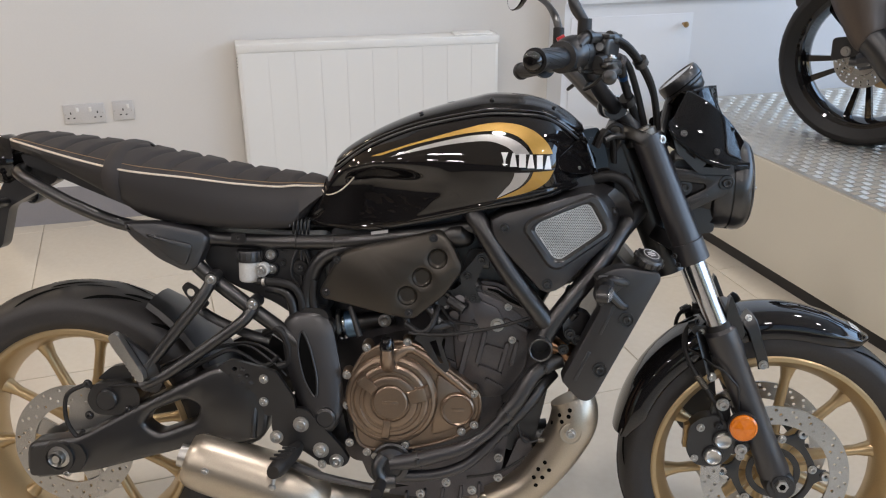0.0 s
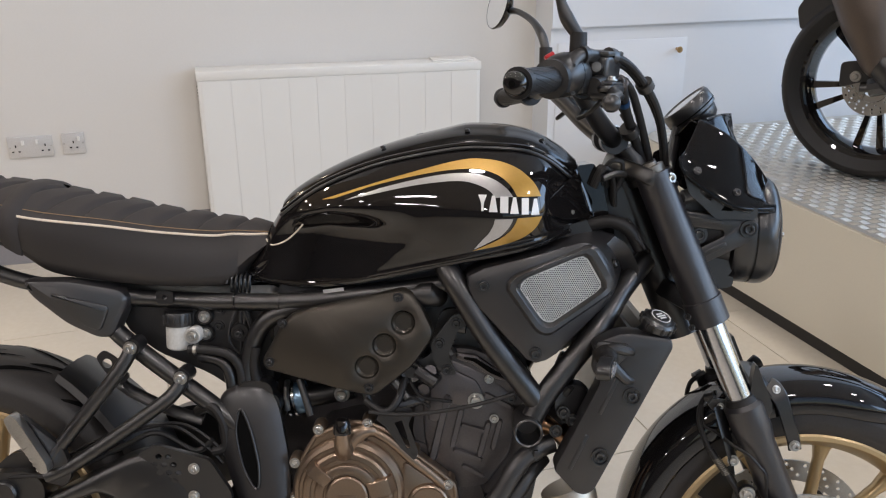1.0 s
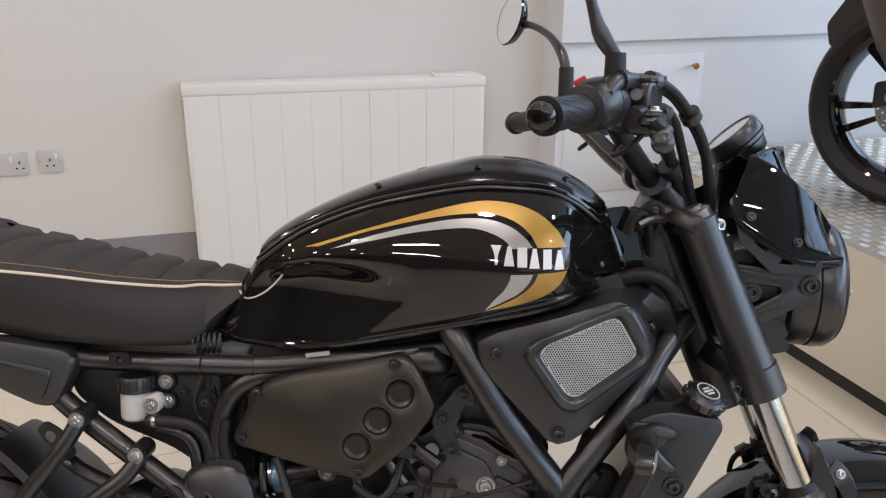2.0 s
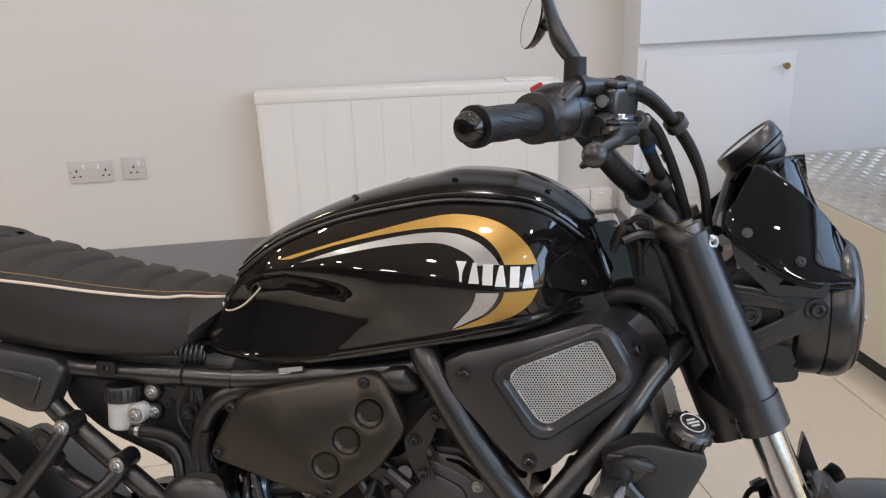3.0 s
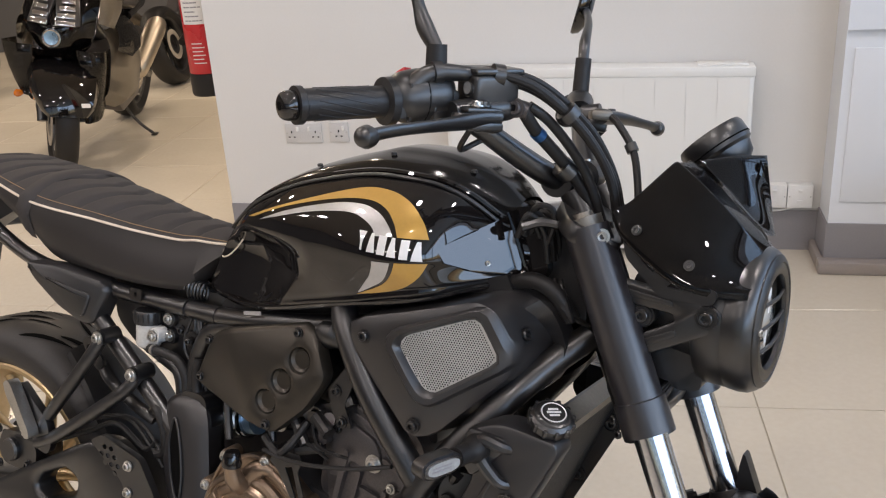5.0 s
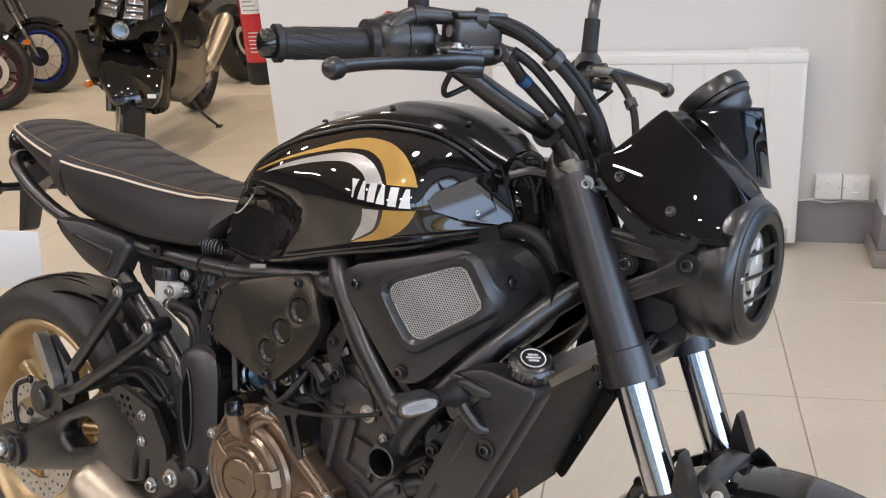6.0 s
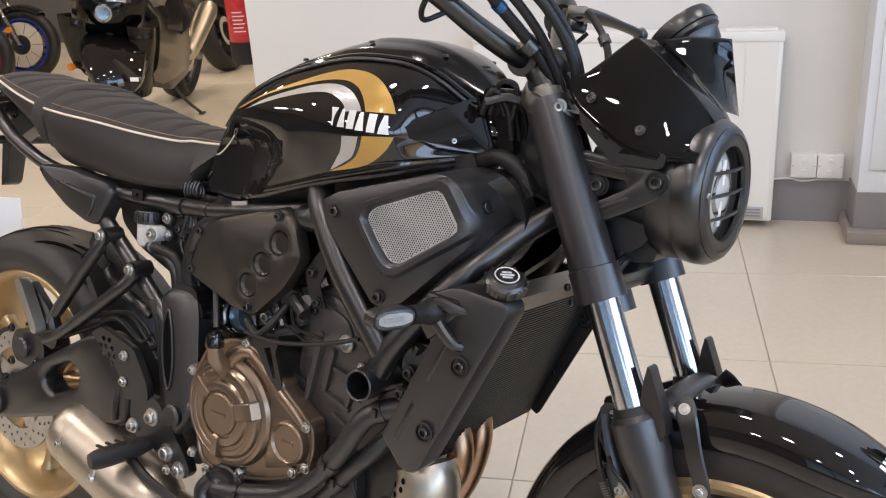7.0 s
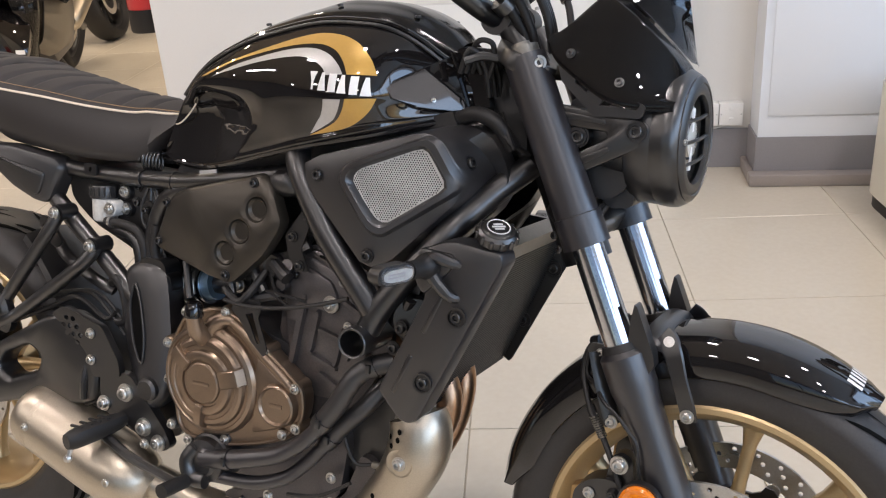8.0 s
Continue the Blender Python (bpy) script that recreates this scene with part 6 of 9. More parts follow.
part("coolant_hose", tube([(0.104, -0.160, 0.426), (0.118, -0.160, 0.444), (0.133, -0.159, 0.464), (0.149, -0.156, 0.493), (0.164, -0.151, 0.514), (0.186, -0.144, 0.528), (0.212, -0.135, 0.536)], 0.0148, 16), M_PLASTIC_LIT, BIKE, "black coolant hose")
part("coolant_pipe", tube([(-0.10, -0.152, 0.300), (-0.02, -0.150, 0.306), (0.035, -0.146, 0.325), (0.068, -0.142, 0.352), (0.096, -0.140, 0.383), (0.112, -0.140, 0.404)], 0.0105, 14), M_SATIN_LIT, BIKE)
part("coolant_hose", tube([(0.104, -0.140, 0.393), (0.124, -0.139, 0.418), (0.145, -0.136, 0.440), (0.162, -0.130, 0.458), (0.180, -0.118, 0.482), (0.200, -0.10, 0.500)], 0.0138, 16), M_PLASTIC_LIT, BIKE)
for a, b, r in (((0.108, -0.160, 0.431), (0.115, -0.160, 0.440), 0.0163), ((0.178, -0.147, 0.5235), (0.187, -0.1438, 0.5284), 0.0163), ((0.110, -0.140, 0.401), (0.116, -0.1395, 0.408), 0.0153), ((-0.060, -0.163, 0.339), (-0.050, -0.163, 0.3417), 0.0165)):
    hc = part("hose_clip", tube([a, b], r, 20, 0), M_SATIN, BIKE)
    m = (Vector(a) + Vector(b)) / 2
    part("clip_ear", box(0.007, 0.006, 0.012, Matrix.Translation(m + Vector((0.002, -r - 0.001, 0.002))), 0.001), M_SATIN, hc)
for x, y, z in ((0.0, -0.14, 0.285), (0.05, -0.138, 0.27), (-0.05, -0.14, 0.26), (0.10, -0.12, 0.33), (0.10, -0.12, 0.29)):
    bolt(ENG, (x, y, z), 0.006)
part("sump", plate([(-0.12, 0.25), (0.11, 0.29), (0.14, 0.37), (0.165, 0.36), (0.16, 0.24), (0.06, 0.17), (-0.10, 0.17)], -0.10, 0.10, 0.012, 0.02), M_ENGINE, ENG)
for k in range(6):
    bm = bmesh.new()
    add_rib(bm, (-0.085 + 0.036 * k, 0.185), (-0.080 + 0.036 * k, 0.245 + 0.006 * k), 0.004, 0.007, -0.100)
    part("sump_rib", bm, M_ENGINE, ENG)
part("oil_filter", tube([(0.12, -0.02, 0.33), (0.20, -0.02, 0.34)], 0.035, 24, 0), M_SATIN, ENG)
part("side_stand_switch_wire", tube([(0.04, -0.145, 0.30), (0.10, -0.150, 0.315), (0.15, -0.145, 0.345)], 0.003, 6), M_RUBBER, ENG)

# dark fillers added behind the covers: throttle bodies, air box, battery; close the gaps
part("air_box", plate([(-0.24, 0.63), (-0.23, 0.77), (0.0, 0.80), (0.10, 0.80), (0.05, 0.72), (0.0, 0.64), (-0.10, 0.60)], -0.072, 0.072, 0.010, 0.02), M_PLASTIC, BIKE, "black filler block in the air box's place")
part("tank_underside", plate([(-0.13, 0.785), (-0.05, 0.800), (0.10, 0.835), (0.26, 0.880), (0.28, 0.84), (0.20, 0.79), (0.0, 0.755), (-0.12, 0.745)], -0.090, 0.098, 0.004), M_PLASTIC, BIKE)
part("fuel_rail", plate([(0.12, 0.70), (0.10, 0.80), (0.26, 0.84), (0.30, 0.78), (0.20, 0.66)], -0.100, 0.100, 0.010, 0.02), M_PLASTIC, BIKE)
part("battery_box", plate([(-0.49, 0.74), (-0.25, 0.745), (-0.24, 0.60), (-0.27, 0.56), (-0.347, 0.614), (-0.433, 0.648), (-0.488, 0.690)], -0.055, 0.055, 0.008, 0.02), M_PLASTIC, BIKE)
rng = random.Random(11)
for k in range(5):
    x, z = rng.uniform(-0.295, -0.275), rng.uniform(0.66, 0.70)
    part("wire", tube([(x, -0.066, 0.740), (x + rng.uniform(-0.02, 0.02), -0.072, z), (x + rng.uniform(0, 0.05), -0.080, z - 0.06), (x + rng.uniform(0.0, 0.06), -0.095, z - 0.14)], 0.0028, 6), M_PLASTIC, BIKE)
for x, z in ((-0.328, 0.722), (-0.330, 0.695), (-0.295, 0.735), (-0.285, 0.690)):
    bolt(BIKE, (x, -0.060, z), 0.006, material=M_SATIN)
part("ignition_coil", tube([(-0.013, -0.105, 0.76), (0.02, -0.115, 0.765), (0.035, -0.105, 0.755)], [0.018, 0.022, 0.014], 14, 3), M_PLASTIC, BIKE)
for a, b in (((0.045, -0.115, 0.715), (0.075, -0.118, 0.712)), ((0.04, -0.115, 0.69), (0.055, -0.12, 0.67)), ((0.01, -0.12, 0.60), (-0.03, -0.13, 0.59)), ((0.19, -0.12, 0.60), (0.23, -0.13, 0.57)), ((0.22, -0.13, 0.605), (0.235, -0.14, 0.63))):
    part("connector", tube([a, b], 0.009, 10, 0), M_PLASTIC, BIKE)
part("fuel_hose", tube([(-0.02, -0.12, 0.63), (-0.03, -0.145, 0.60), (-0.05, -0.148, 0.585), (-0.08, -0.14, 0.60)], 0.006, 8), M_RUBBER, BIKE)

# shock absorber lying along the frame
SH0, SHD = Vector((-0.310, -0.022, 0.544)), Vector((0.98, 0.02, 0.19)).normalized()
bm = bmesh.new()
pts = []
for k in range(37):
    c = SH0 + SHD * (0.015 + 0.075 * k / 36)
    pts.append(c + Vector((0, 0.031 * math.cos(k * 0.62), 0.031 * math.sin(k * 0.62))))
add_tube(bm, pts, 0.0052, 8)
sh = part("shock_absorber", tube([SH0, SH0 + SHD * 0.16], 0.013, 14, 0), M_SATIN, BIKE, "rear shock absorber with black spring")
part("spring", bm, M_STEEL, sh, "bright coil spring")
part("preload_collar", tube([SH0 + SHD * 0.100, SH0 + SHD * 0.118], 0.027, 24, 0), M_PALEBLUE, sh, "pale blue preload collar")
for d0 in (0.088, 0.098):
    part("preload_ring", tube([SH0 + SHD * d0, SH0 + SHD * (d0 + 0.004)], 0.032, 28, 0), M_CHROME, sh, "bright preload ring")
part("shock_eye", tube([SH0 + SHD * 0.118, SH0 + SHD * 0.140, SH0 + SHD * 0.20], [0.016, 0.019, 0.017], 16, 0), M_SATIN, sh)
bolt(BIKE, (-0.131, -0.046, 0.579), 0.009, material=M_STEEL)
# dark block added on the far side so no light shows through
part("rear_crankcase", plate([(-0.315, 0.36), (-0.300, 0.60), (-0.240, 0.640), (-0.02, 0.660), (0.03, 0.62), (0.04, 0.30), (-0.20, 0.25)], 0.022, 0.125, 0.008, 0.02), M_ENGINE, ENG)
for k, (p, q, r) in enumerate((((-0.045, -0.12, 0.635), (-0.015, -0.13, 0.600), 0.008), ((-0.09, -0.118, 0.640), (-0.075, -0.128, 0.59), 0.006), ((0.00, -0.125, 0.645), (0.03, -0.135, 0.628), 0.010), ((-0.19, -0.10, 0.62), (-0.17, -0.115, 0.565), 0.006))):
    part("connector", tube([p, q], r, 10, 0), M_PLASTIC, BIKE)
for k in range(2):
    part("wire", tube([(-0.05 + 0.03 * k, -0.112, 0.64), (-0.03 + 0.034 * k, -0.128, 0.612 - 0.006 * (k % 3)), (0.0 + 0.034 * k, -0.130, 0.600), (0.02 + 0.034 * k, -0.122, 0.585 + 0.01 * (k % 2))], 0.0028, 6), M_RUBBER, BIKE)
part("engine_bracket", plate([(0.020, 0.690), (0.055, 0.735), (0.105, 0.742), (0.100, 0.726), (0.065, 0.715), (0.048, 0.672), (0.062, 0.640), (0.040, 0.640), (0.026, 0.662)], -0.128, -0.122, 0.002, 0.006), M_SATIN, ENG)
for x, z in ((0.034, 0.690), (0.060, 0.722), (0.046, 0.648)):
    bolt(ENG, (x, -0.130, z), 0.006, material=M_SATIN)
part("linkage_hose", tube([(-0.36, -0.09, 0.56), (-0.33, -0.11, 0.575), (-0.312, -0.112, 0.55), (-0.31, -0.11, 0.51), (-0.33, -0.11, 0.50)], 0.008, 10), M_RUBBER, BIKE)
for k in range(2):
    x = -0.345 + 0.012 * k
    part("control_cable", tube([(-0.58, -0.10, 0.475 + 0.006 * k), (-0.50, -0.105, 0.515 + 0.006 * k), (x - 0.06, -0.105, 0.54 + 0.004 * k), (x, -0.11, 0.51 + 0.008 * k), (x + 0.03, -0.11, 0.48)], 0.003, 6), M_RUBBER, BIKE)
rs = part("rear_brake_reservoir", lathe([(0, -0.021), (0.016, -0.021), (0.0195, -0.018), (0.0205, -0.014), (0.0205, 0.022), (0, 0.022)], 32, pose(-0.393, -0.070, 0.680, 90)), M_RESERVOIR, BIKE, "translucent brake fluid reservoir with black cap")
cap = part("cap", lathe([(0.0205, 0.018), (0.0235, 0.019), (0.0240, 0.024), (0.0240, 0.038), (0.0225, 0.041), (0, 0.0415)], 32, pose(-0.393, -0.070, 0.680, 90)), M_PLASTIC, rs)
for k in range(16):
    a = radians(22.5 * k)
    part("cap_rib", box(0.0030, 0.0030, 0.015, pose(-0.393 + 0.0240 * math.cos(a), -0.070 + 0.0240 * math.sin(a), 0.711), 0.0008), M_PLASTIC, cap)
for x, z, r in ((-0.352, 0.712, 0.0085), (-0.350, 0.683, 0.0080)):
    part("mount_washer", lathe([(0, -0.066), (r * 1.5, -0.066), (r * 1.7, -0.063), (r * 1.7, -0.055), (0, -0.055)], 24, Matrix.Translation((x, 0, z))), M_SATIN, rs)
    bolt(rs, (x, -0.068, z), r * 0.8, material=M_STEEL)
rubber = part("rubber_mount", lathe([(0, -0.080), (0.006, -0.080), (0.007, -0.074), (0.014, -0.074), (0.0165, -0.068), (0.0165, -0.056), (0, -0.056)], 28, Matrix.Translation((-0.292, 0, 0.688))), M_RUBBER, BIKE)
bolt(rubber, (-0.292, -0.082, 0.688), 0.0050, material=M_SATIN)
part("reservoir_lug", lathe([(0, -0.022), (0.0125, -0.022), (0.0135, -0.020), (0.0135, 0.0), (0, 0.0)], 24, Matrix.Translation((-0.366, -0.064, 0.684))), M_RESERVOIR, rs)
bolt(rs, (-0.366, -0.089, 0.684), 0.0068)
part("reservoir_hose", tube([(-0.372, -0.088, 0.662), (-0.352, -0.09, 0.663), (-0.326, -0.09, 0.661), (-0.303, -0.09, 0.654), (-0.288, -0.09, 0.632), (-0.284, -0.09, 0.595), (-0.28, -0.088, 0.56)], 0.0078, 12), M_RUBBER, BIKE)
part("hose_clip", tube([(-0.362, -0.089, 0.6625), (-0.356, -0.09, 0.663)], 0.0092, 14, 0), M_STEEL, BIKE)
part("breather_hose", tube([(-0.262, -0.088, 0.668), (-0.265, -0.09, 0.637), (-0.261, -0.09, 0.612), (-0.246, -0.09, 0.592)], 0.0085, 12), M_RUBBER, BIKE)

# ---- side cover ----
bm = plate([(-0.250, 0.650), (-0.213, 0.716), (-0.198, 0.730), (-0.165, 0.741), (-0.020, 0.777), (-0.006, 0.770), (0.010, 0.745), (0.026, 0.712), (0.022, 0.698), (-0.005, 0.658), (-0.060, 0.611), (-0.072, 0.608), (-0.111, 0.615), (-0.245, 0.636)], -0.112, -0.134, 0.008, 0.012,
                          [circle(-0.021, 0.7245, 0.0165, 24), circle(-0.0495, 0.6895, 0.0165, 24), circle(-0.0765, 0.6545, 0.0165, 24)])
def cover_y(x, z):
    """How far the side cover's skin lies off its middle plane: drawn in at the rear, top and foot."""
    return -0.014 + 0.30 * max(0.0, -0.11 - x) + 2.2 * max(0.0, z - 0.685) ** 2 + 0.8 * max(0.0, 0.66 - z) ** 2


for v in bm.verts:
    v.co.y += cover_y(v.co.x, v.co.z)
sc = part("side_cover", bm, M_MATT, BIKE, "matt black side cover with three round recesses", 40)
for x, z in ((-0.021, 0.7245), (-0.0495, 0.6895), (-0.0765, 0.6545)):
    part("recess", lathe([(0, -0.125), (0.0125, -0.125), (0.0165, -0.129), (0.0166, -0.114)], 28, Matrix.Translation((x, cover_y(x, z), z))), M_MATT, sc)
for x, z in ((-0.213, 0.714), (-0.029, 0.762), (-0.073, 0.622), (-0.235, 0.650)):
    bolt(sc, (x, -0.136 + cover_y(x, z), z), 0.0055, material=M_SATIN)


# ---- air scoop with mesh ----
def resample(outline, c, n=48, r=0.012):
    """The outline seen from c, at n even angles."""
    o = [Vector(p) for p in fillet(outline, r)]
    res = []
    for k in range(n):
        a = 2 * math.pi * k / n
        d = Vector((math.cos(a), math.sin(a)))
        best = None
        for i in range(len(o)):
            p, q = o[i - 1] - Vector(c), o[i] - Vector(c)
            e = q - p
            den = d.x * e.y - d.y * e.x
            if abs(den) < 1e-9:
                continue
            t = (p.x * e.y - p.y * e.x) / den
            u = (p.x * d.y - p.y * d.x) / den
            if t > 0 and -1e-6 <= u <= 1 + 1e-6 and (best is None or t > best):
                best = t
        res.append(Vector(c) + d * (best or 0.01))
    return res


def air_scoop(s):
    c = (0.212, 0.784)
    base = [(0.070, 0.800), (0.090, 0.812), (0.180, 0.836), (0.252, 0.856), (0.276, 0.846), (0.306, 0.796), (0.300, 0.769), (0.205, 0.674), (0.174, 0.666), (0.085, 0.762)]
    wide = [(0.068, 0.800), (0.090, 0.815), (0.18, 0.842), (0.275, 0.866), (0.320, 0.850), (0.348, 0.800), (0.332, 0.754), (0.228, 0.669), (0.174, 0.662), (0.083, 0.762)]
    mesh = [(0.153, 0.787), (0.163, 0.800), (0.247, 0.833), (0.256, 0.829), (0.280, 0.788), (0.276, 0.780), (0.203, 0.731), (0.190, 0.735)]
    A, B, M = resample(base, c), resample(wide, c, 48, 0.02), resample(mesh, c, 48, 0.008)
    cc = Vector(c)

    def bend(x):
        return 0.22 * max(0.0, x - 0.172) + 0.9 * max(0.0, x - 0.290)

    rows = [([p for p in B], -0.050), ([p for p in B], -0.085), ([p.lerp(q, 0.6) for p, q in zip(B, A)], -0.125), (A, -0.156), ([cc + (p - cc) * 0.975 for p in A], -0.164), ([cc + (p - cc) * 0.92 for p in A], -0.166),
            ([cc + (p - cc) * 1.38 for p in M], -0.167), ([cc + (p - cc) * 1.32 for p in M], -0.173), ([cc + (p - cc) * 1.27 for p in M], -0.175), ([cc + (p - cc) * 1.12 for p in M], -0.1745), ([cc + (p - cc) * 1.07 for p in M], -0.172), ([cc + (p - cc) * 1.0 for p in M], -0.163)]
    body = part("air_scoop", loft([[Vector((p.x, (-y - (bend(p.x) if y < -0.09 else 0.0)) * s, p.y)) for p in r] for r, y in rows], False), M_PLASTIC_LIT, BIKE, "black plastic air scoop with metal mesh", 30)
    bm = bmesh.new()
    bm.faces.new([bm.verts.new((p.x, (0.1645 - bend(p.x)) * s, p.y)) for p in M])
    me = part("mesh_panel", bm, M_MESH, body, "perforated aluminium mesh")
    if s < 0:
        # perforations are near-black discs laid on the mesh, shade put into colour
        bm = bmesh.new()
        pitch = 0.0033
        for i in range(46):
            for j in range(40):
                x, z = 0.148 + pitch * i + (pitch / 2 if j % 2 else 0), 0.728 + pitch * 0.87 * j
                d = Vector((x, z)) - cc
                if d.length < 1e-4:
                    continue
                k = (math.atan2(d.y, d.x) % (2 * math.pi)) / (2 * math.pi) * 48
                lim = (M[int(k) % 48] - cc).length * (1 - k % 1) + (M[(int(k) + 1) % 48] - cc).length * (k % 1)
                if d.length < lim - 0.002:
                    bm.faces.new([bm.verts.new((x + 0.0011 * math.cos(a), -0.1652 + bend(x), z + 0.0011 * math.sin(a))) for a in [radians(60 * q) for q in range(6)]])
        h = part("mesh_hole", bm, M_HOLE_SHADE, me)
        tagged(h, "mesh perforations drawn as small near-black discs", kind="stuff")
        for x, y, z in ((0.101, -0.1668, 0.788), (0.180, -0.1668, 0.686)):
            bolt(body, (x, y, z), 0.0068, material=M_SATIN)
        bv = BVHTree.FromPolygons([v.co[:] for v in body.data.vertices], [p.vertices[:] for p in body.data.polygons])
        h, nr, _, _ = bv.ray_cast(Vector((0.300, -0.5, 0.815)), Vector((0, 1, 0)))
        nr = nr if nr.y < 0 else -nr
        bolt(body, h, 0.0075, nr, M_SATIN)
    return body


air_scoop(-1)
air_scoop(1)

# ---- radiator ----
R0, R1 = Vector((0.345, 0, 0.700)), Vector((0.250, 0, 0.475))
rad = part("radiator", plate([(0.352, 0.702), (0.256, 0.470), (0.232, 0.480), (0.328, 0.712)], -0.150, 0.150, 0.002), M_SATIN, BIKE, "black radiator with fine fins")
part("top_tank", plate([(0.366, 0.712), (0.352, 0.688), (0.330, 0.700), (0.345, 0.724)], -0.140, 0.150, 0.004), M_ALLOY, rad, "bare alloy radiator header")
bm = bmesh.new()
for k in range(56):
    f = (k + 0.5) / 56
    p = R0.lerp(R1, f) + Vector((0.0085, 0, -0.002))
    add_box(bm, 0.003, 0.290, 0.0016, Matrix.Translation(p) @ pose(0, 0, 0, 0, 22.9))
fin = part("radiator_fin", bm, M_PLASTIC, rad)
tagged(fin, "dark horizontal radiator fins", kind="stuff")
for s in (-1, 1):
    if s > 0:
        fl = part("radiator_flange", plate([(0.251, 0.500), (0.256, 0.476), (0.268, 0.468), (0.273, 0.473), (0.363, 0.654), (0.372, 0.700), (0.352, 0.712), (0.335, 0.690)], 0.151, 0.156, 0.0015, 0.004), M_PLASTIC, BIKE, "black plastic radiator flange with two bolts")
        for x, z in ((0.335, 0.633), (0.289, 0.542)):
            part("bolt_cup", lathe([(0.011, -0.003), (0.0135, -0.0032), (0.0135, 0.002), (0.011, 0.002)], 24, Matrix.Translation((x, 0.1505, z)), True), M_SATIN, fl)
            bolt(fl, (x, 0.1500, z), 0.0070, (0, -1, 0), M_SATIN)
    rc = fl if s > 0 else part("radiator_cover", plate([(0.262, 0.706), (0.300, 0.722), (0.318, 0.724), (0.378, 0.716), (0.382, 0.702), (0.272, 0.478), (0.258, 0.470), (0.243, 0.474), (0.212, 0.508), (0.213, 0.516), (0.276, 0.648), (0.268, 0.690)], 0.140 * s, 0.182 * s, 0.005, 0.01), M_PLASTIC_LIT, BIKE, "black plastic radiator side cover", 40)
    if s < 0:
        for (a, b) in (((0.276, 0.600), (0.302, 0.655)), ((0.234, 0.512), (0.259, 0.566))):
            c = ((a[0] + b[0]) / 2, (a[1] + b[1]) / 2)
            part("vent_slot", box(0.0075, 0.005, 0.062, pose(c[0], -0.1805, c[1], 0, 24.5), 0.0022, 3), M_SATIN, rc)
    for x, z in ((0.323, 0.628), (0.279, 0.533)) if s < 0 else ():
        part("bolt_cup", lathe([(0.011, -0.004), (0.0135, -0.0042), (0.0135, 0.002), (0.011, 0.002)], 24, Matrix.Translation((x, 0.1815 * s, z)), True), M_SATIN, rc)
        bolt(rc, (x, 0.183 * s, z), 0.0070, (0, s, 0), M_SATIN)
    part("signal_bracket", plate([(0.268, 0.712), (0.318, 0.708), (0.316, 0.690), (0.275, 0.650), (0.262, 0.668)], 0.170 * s, 0.186 * s, 0.004, 0.008), M_PLASTIC, rc)
    for z0, z1 in ((0.703, 0.698), (0.676, 0.655)):
        part("bracket_arm", tube([(0.284, 0.186 * s, 0.690), (0.292, 0.190 * s, z0), (0.312, 0.186 * s, z1), (0.322, 0.178 * s, z1 - 0.004)], [0.010, 0.0085, 0.0075, 0.006], 10, 4), M_PLASTIC, rc)
    ts = part("front_indicator", tube([(0.283, 0.170 * s, 0.690), (0.282, 0.198 * s, 0.690), (0.281, 0.206 * s, 0.690), (0.278, 0.232 * s, 0.691)], [0.019, 0.016, 0.012, 0.012], 18, 2), M_RUBBER, BIKE, "front indicator with clear lens")
    im = Matrix.Translation((0.270, 0.262 * s, 0.692)) @ pose(0, 0, 0, 0, 0, 90 + 14 * s)
    for nm, hw, hh, y0, y1, mt, rr in (("indicator_body", 0.0310, 0.0125, -0.010, 0.009, M_PLASTIC, 0.014), ("lens_rim", 0.0290, 0.0105, -0.0125, -0.009, M_CHROME, 0.010), ("lens", 0.0250, 0.0075, -0.0138, -0.011, M_LENS, 0.008)):
        e = hh * 0.55
        bm = plate([(-hw, -e), (-hw, e), (-hw + 0.012, hh), (hw - 0.012, hh), (hw, e), (hw, -e), (hw - 0.012, -hh), (-hw + 0.012, -hh)], y0, y1, 0.003, rr * 0.5)
        bm.transform(im)
        part(nm, bm, mt, ts, "clear ribbed indicator lens" if nm == "lens" else "")
    for k in range(2):
        part("lens_bar", box(0.030, 0.0012, 0.0016, im @ Matrix.Translation((-0.004, -0.0140, -0.002 + 0.004 * k))), M_GREY, ts)
CAPM = Matrix.Translation((0.362, -0.158, 0.736)) @ Vector((0.30, -0.36, 0.88)).to_track_quat("Y", "Z").to_matrix().to_4x4()
part("filler_neck", tube([(0.345, -0.118, 0.700), (0.354, -0.140, 0.716), (0.361, -0.155, 0.732)], 0.019, 18, 3), M_SATIN, rad)
cap = part("radiator_cap", lathe([(0, 0.010), (0.014, 0.010), (0.017, 0.0075), (0.022, 0.0070), (0.026, 0.003), (0.026, -0.007), (0, -0.007)], 28, CAPM), M_SATIN, rad, "ribbed radiator cap with pale label")
part("cap_label", lathe([(0, 0.0112), (0.0155, 0.0108), (0.0165, 0.0085)], 24, CAPM), M_SATIN, cap)
part("label_ring", lathe([(0.0135, 0.0112), (0.0148, 0.0116), (0.0152, 0.0110)], 32, CAPM, True), M_SOCKET, cap)
for k in range(3):
    part("cap_text_bar", box(0.017 - 0.005 * abs(k - 1), 0.0006, 0.0026, CAPM @ Matrix.Translation((0, 0.0115, 0.0046 * (k - 1)))), M_SOCKET, cap)
